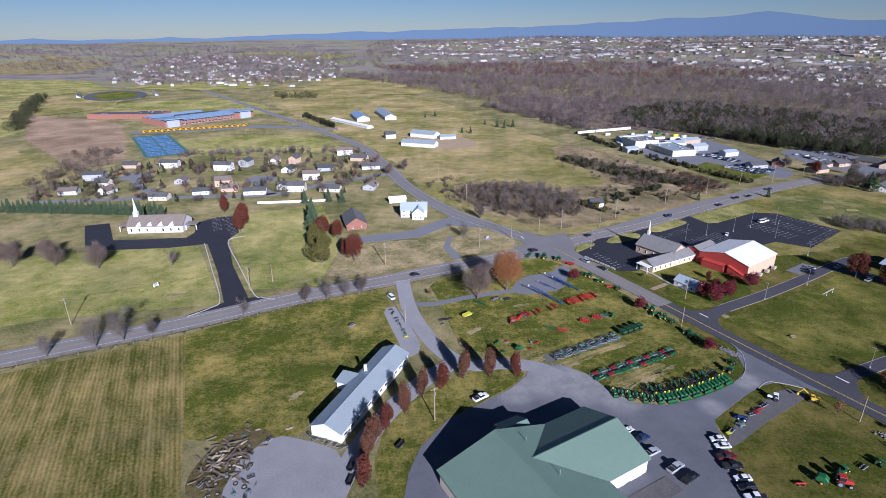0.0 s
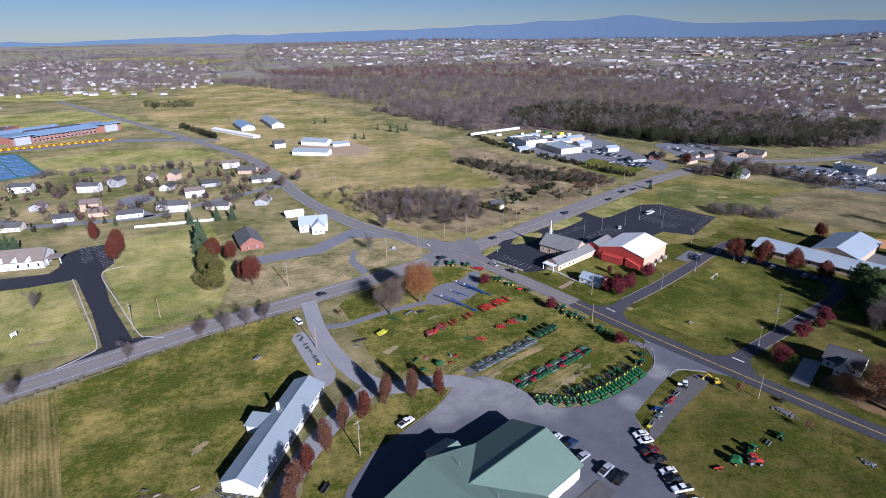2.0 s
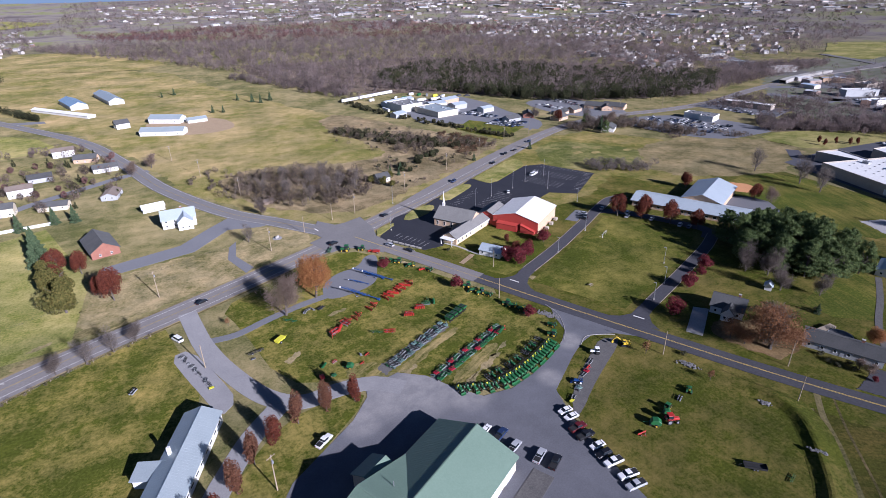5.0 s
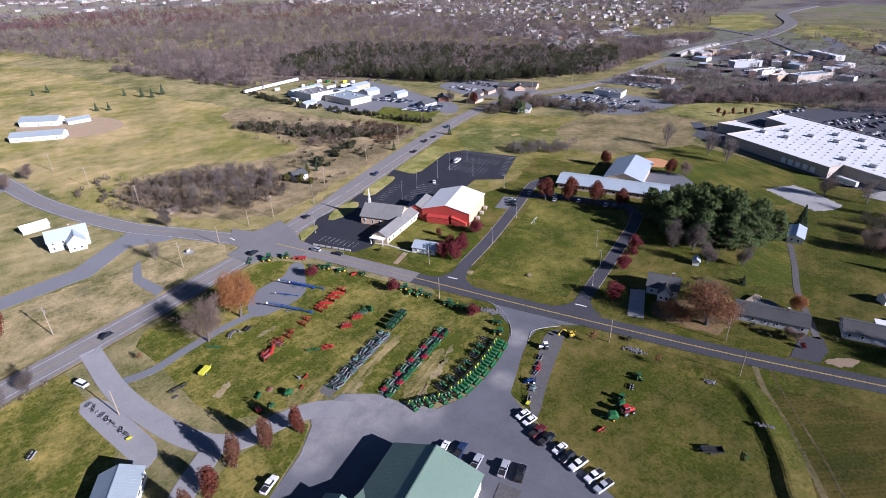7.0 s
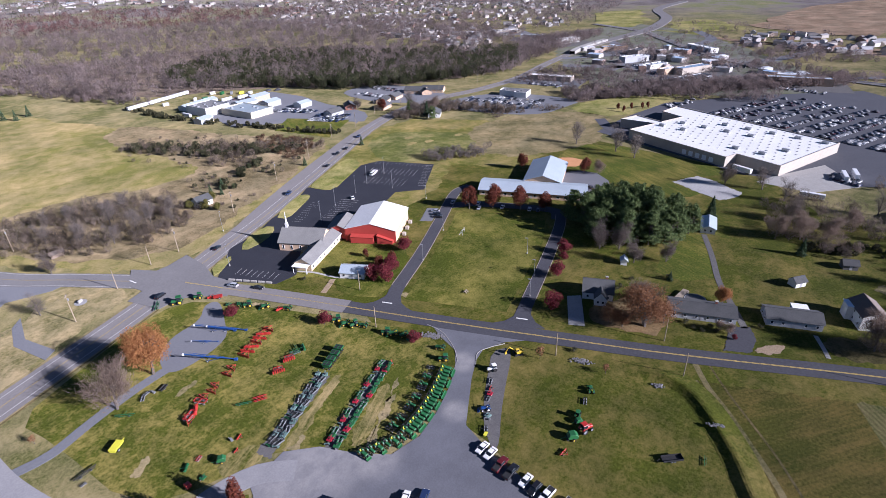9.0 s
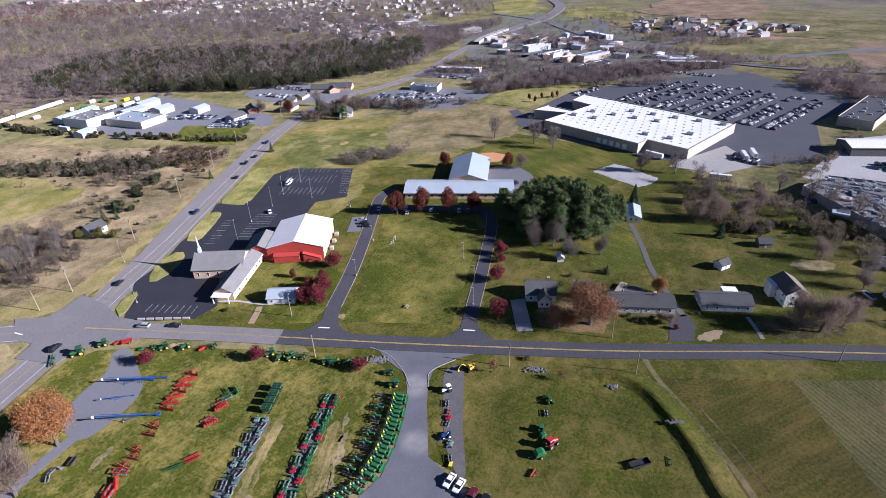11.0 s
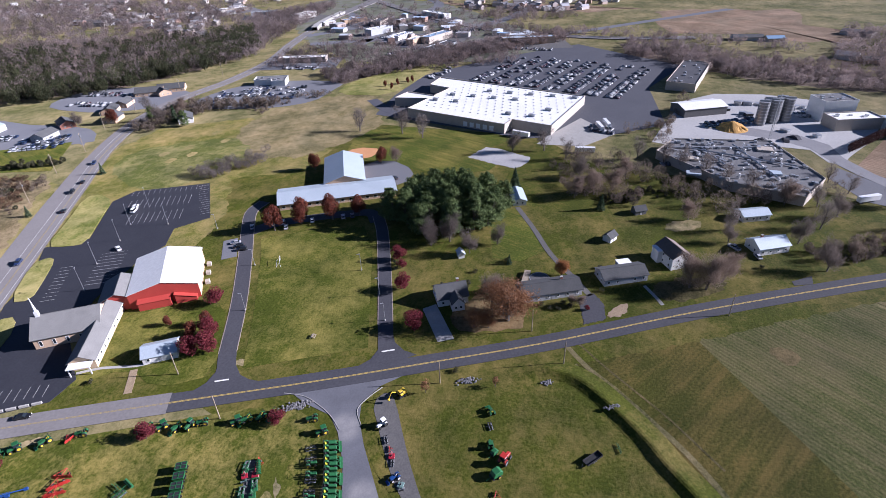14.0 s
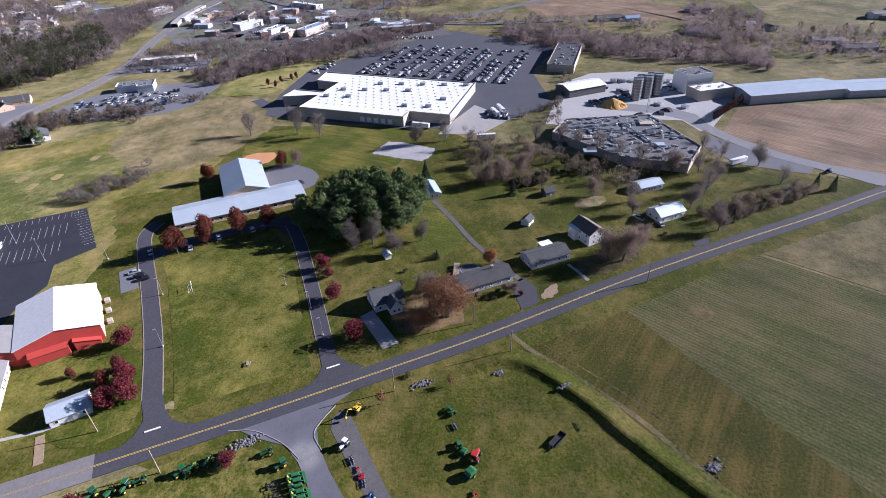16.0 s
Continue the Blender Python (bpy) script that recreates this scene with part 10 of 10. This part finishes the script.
# fields on the far eastern slope
for outline, k, lab in (([(867, 54), (900, -24), (913, -111), (774, -132), (666, -138), (697, -91), (725, -38), (711, 53)], "stubble", "bare brown field above the estate"), ([(746, -145), (811, -246), (688, -200), (667, -148)], "green_lawn", "green winter field on the eastern slope"), ([(928, 404), (926, 220), (907, 100), (887, 69), (864, 147), (879, 299)], "stubble", "brown rough field behind the estate"), ([(1080, 366), (1330, 420), (1575, 387), (1787, 302), (1300, 200), (1073, 190), (1040, 262)], "stubble", "broad tan field on the far rise"), ([(955, 492), (1060, 522), (1150, 540), (1170, 470), (1131, 400), (1046, 379), (960, 420)], "pale_lawn", "green field beside the far highway"), ([(980, 560), (1080, 580), (1180, 606), (1330, 700), (1247, 780), (1000, 640)], "pale_lawn", "green field below the far highway"), ([(-1500, 1500), (-1400, 1150), (-1050, 1000), (-800, 1120), (-760, 1300), (-1000, 1600)], "pale_lawn", "pale green far field west of town"), ([(-760, 1320), (-560, 1230), (-420, 1260), (-400, 1420), (-620, 1480)], "pale_lawn", "green field behind the running track"), ([(-2300, 2200), (-1500, 1700), (-1150, 1800), (-1300, 2300), (-1900, 2700)], "slope", "pale fallow field on the far slope"), ([(-900, 2500), (-500, 2300), (-350, 2600), (-600, 3000), (-1000, 2900)], "pale_lawn", "green hill field beyond the houses"), ([(-700, 1250), (-950, 900), (-700, 760), (-560, 880), (-560, 1050)], "meadow", "pale field west of the school"), ([(-300, 1180), (-60, 1080), (-20, 1200), (-180, 1500), (-330, 1560)], "meadow", "pale rise beyond the meadow")):
    bm = bmesh.new()
    c = Vector((sum(p[0] for p in outline) / len(outline), sum(p[1] for p in outline) / len(outline)))
    pts = [Vector(p) for p in outline]
    for _ in range(3):
        pts = [q + Vector((noise.noise(Vector((q[0] * 0.02, q[1] * 0.02, 1.0))), noise.noise(Vector((q[0] * 0.02, q[1] * 0.02, 7.0))))) * 14 for a, b in zip(pts, pts[1:] + pts[:1]) for q in (a * 0.9 + b * 0.1, a * 0.5 + b * 0.5, a * 0.1 + b * 0.9)][:: 1 if _ < 1 else 2]
    lift = 0.14 if (c - Vector((60, 200))).length < 1050 else 0.6
    hub = bm.verts.new((c[0], c[1], ground_h(c[0], c[1]) + lift))
    rings = []
    for t in (0.34, 0.67, 1.0):
        rings.append([bm.verts.new((*(c + (p - c) * t), ground_h(*(c + (p - c) * t)) + lift)) for p in pts])
    n = len(pts)
    for i in range(n):
        bm.faces.new((hub, rings[0][i], rings[0][(i + 1) % n]))
        for a, b in zip(rings, rings[1:]):
            bm.faces.new((a[i], b[i], b[(i + 1) % n], a[(i + 1) % n]))
    bmesh.ops.recalc_face_normals(bm, faces=bm.faces[:])
    tagged(new("far_field", finish(bm, "far_field", M[k])), lab, "field", "", "structure")

# mountains on the skyline; distance haze put in as blue colour and faint glow
m_m, m_nt, m_bs = blank("hazed_mountain", 1.0, 0.0, 0.0)
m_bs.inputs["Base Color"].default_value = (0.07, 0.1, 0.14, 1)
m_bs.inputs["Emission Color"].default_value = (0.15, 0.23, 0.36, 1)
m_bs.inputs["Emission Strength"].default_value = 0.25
bm = bmesh.new()
prev = None
for i in range(141):
    az = -50 + i
    e = 0.1 + 0.8 * math.exp(-((az - 29) / 2.6) ** 2) + 0.35 * math.exp(-((az - 22) / 5) ** 2) + 1.15 * smooth(-14, 30, az) * (1 - 0.25 * smooth(32, 36, az)) + 0.22 * noise.noise(Vector((az * 0.3, 0, 5))) + 0.08 * noise.noise(Vector((az * 1.1, 0, 9))) - 0.55 * (1 - smooth(-25, -8, az)) - 0.9 * smooth(62, 90, az)
    h = 112 + 4720 * math.tan(radians(e * 0.7))
    d = Vector((math.sin(radians(az)), math.cos(radians(az)), 0))
    row = [bm.verts.new(d * 4700 + Vector((0, 0, 20))), bm.verts.new(d * 4740 + Vector((0, 0, max(30, h)))), bm.verts.new(d * 4900 + Vector((0, 0, 0)))]
    if prev:
        bm.faces.new((prev[0], row[0], row[1], prev[1]))
        bm.faces.new((prev[1], row[1], row[2], prev[2]))
    prev = row
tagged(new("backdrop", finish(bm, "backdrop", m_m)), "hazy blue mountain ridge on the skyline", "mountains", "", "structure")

# pale concrete bank wall beside the far highway
bw = new("bank_wall", finish(strip(smooth_line([(676, 478), (700, 486), (740, 494), (780, 499), (806, 501)], 6.0), 4.0, -4.0, 4.2, 4.2), "bank_wall", M["concrete"]))
tagged(bw, "pale curved concrete bank wall beside the highway", "wall", "", "structure")

# wire fence along the western road
FENCE = [p for p in A_LINE if -330 < p[0] < -34]
fence = thing("wire_fence", frame_at(0, 0, 0), "weathered post and wire fence along the road", "fence")
run = []
for i, p in enumerate(FENCE):
    d = (FENCE[min(i + 1, len(FENCE) - 1)] - FENCE[max(0, i - 1)]).normalized()
    run.append(Vector((p[0] + d[1] * 9.0, p[1] - d[0] * 9.0)))
for p in run:
    part("post", tubes(((p[0], p[1], 0), (p[0], p[1], 1.3), 0.09, 0.07), n=6), M["wood_pole"], fence)
for h in (0.5, 0.85, 1.2):
    part("wire", tubes(*[((a[0], a[1], h), (b[0], b[1], h), 0.015) for a, b in zip(run, run[1:])], n=3), M["steel"], fence)
wood("hedge", "low dead weeds along the fence line", M["brush"], np.array([(p[0] + ((k * 37) % 11) * 0.25 - 1.2, p[1] + ((k * 53) % 9) * 0.25 - 1.0, 0.07 + 0.05 * ((k * 29) % 5) / 4) for p in run for k in range(2)]), 55, 60, 12, 8.0, 0.5, 0.08)
sign = thing("lawn_sign", frame_at(-137.7, 235.7, 60, 0.06), "small white sign board on the church lawn", "sign")
part("board", boxes((-1.3, 1.3, -0.1, 0.1, 0.6, 2.0), bevel=0.03), M["trim"], sign)
for x in (-1.1, 1.1):
    part("post", boxes((x - 0.08, x + 0.08, -0.08, 0.08, 0, 2.2)), M["trim"], sign)
for k in range(3):
    part("text_bar", boxes((-1.0, 1.0 - 0.3 * k, -0.125, -0.1, 1.7 - 0.35 * k, 1.85 - 0.35 * k)), M["dark_wall"], sign)

# loose gear in the plant yard
r6 = random.Random(17)
for i in range(26):
    x, y = r6.uniform(382, 452), r6.uniform(-34, 44)
    w, d, h = r6.uniform(1.2, 3.2), r6.uniform(1.0, 2.4), r6.uniform(0.8, 2.6)
    if math.hypot(x - 393, y - 20) < 15 or (398 < x < 446 and -60 < y < 6) or (405 < x < 445 and 18 < y < 58):
        continue
    g = thing("yard_crate", frame_at(x, y, r6.uniform(0, 90), 0.16), "stacked crate in the feed plant yard", "crate", "crates in the plant yard")
    part("body", boxes((-w, w, -d, d, 0, h), bevel=0.08), M[("steel", "dark_metal", "grey_wall", "trim")[i % 4]], g)
    part("lid", boxes((-w - 0.05, w + 0.05, -d - 0.05, d + 0.05, h, h + 0.1)), M["steel"], g)
for i, (x, y) in enumerate(((376, -8), (382, -14), (372, 6), (366, 20), (300, 606), (292, 612), (270, 616), (236, 618))):
    heap = new("gravel_heap", finish(prism(bmesh.new(), [(-4, 0), (-2.2, 1.5), (-0.4, 2.1), (1.6, 1.4), (4.2, 0)], "y", -1.5, 1.5), "gravel_heap", M["lane"]))
    heap.matrix_basis = frame_at(x, y, 40 * i, 0.15)
    tagged(heap, "dark heap of loose material in a works yard", "heap", "yard heaps")

# the models themselves are not needed once copied
for model in (*TREES.values(), *MODELS.values()):
    for ob in (*model.children_recursive, model):
        bpy.data.objects.remove(ob)
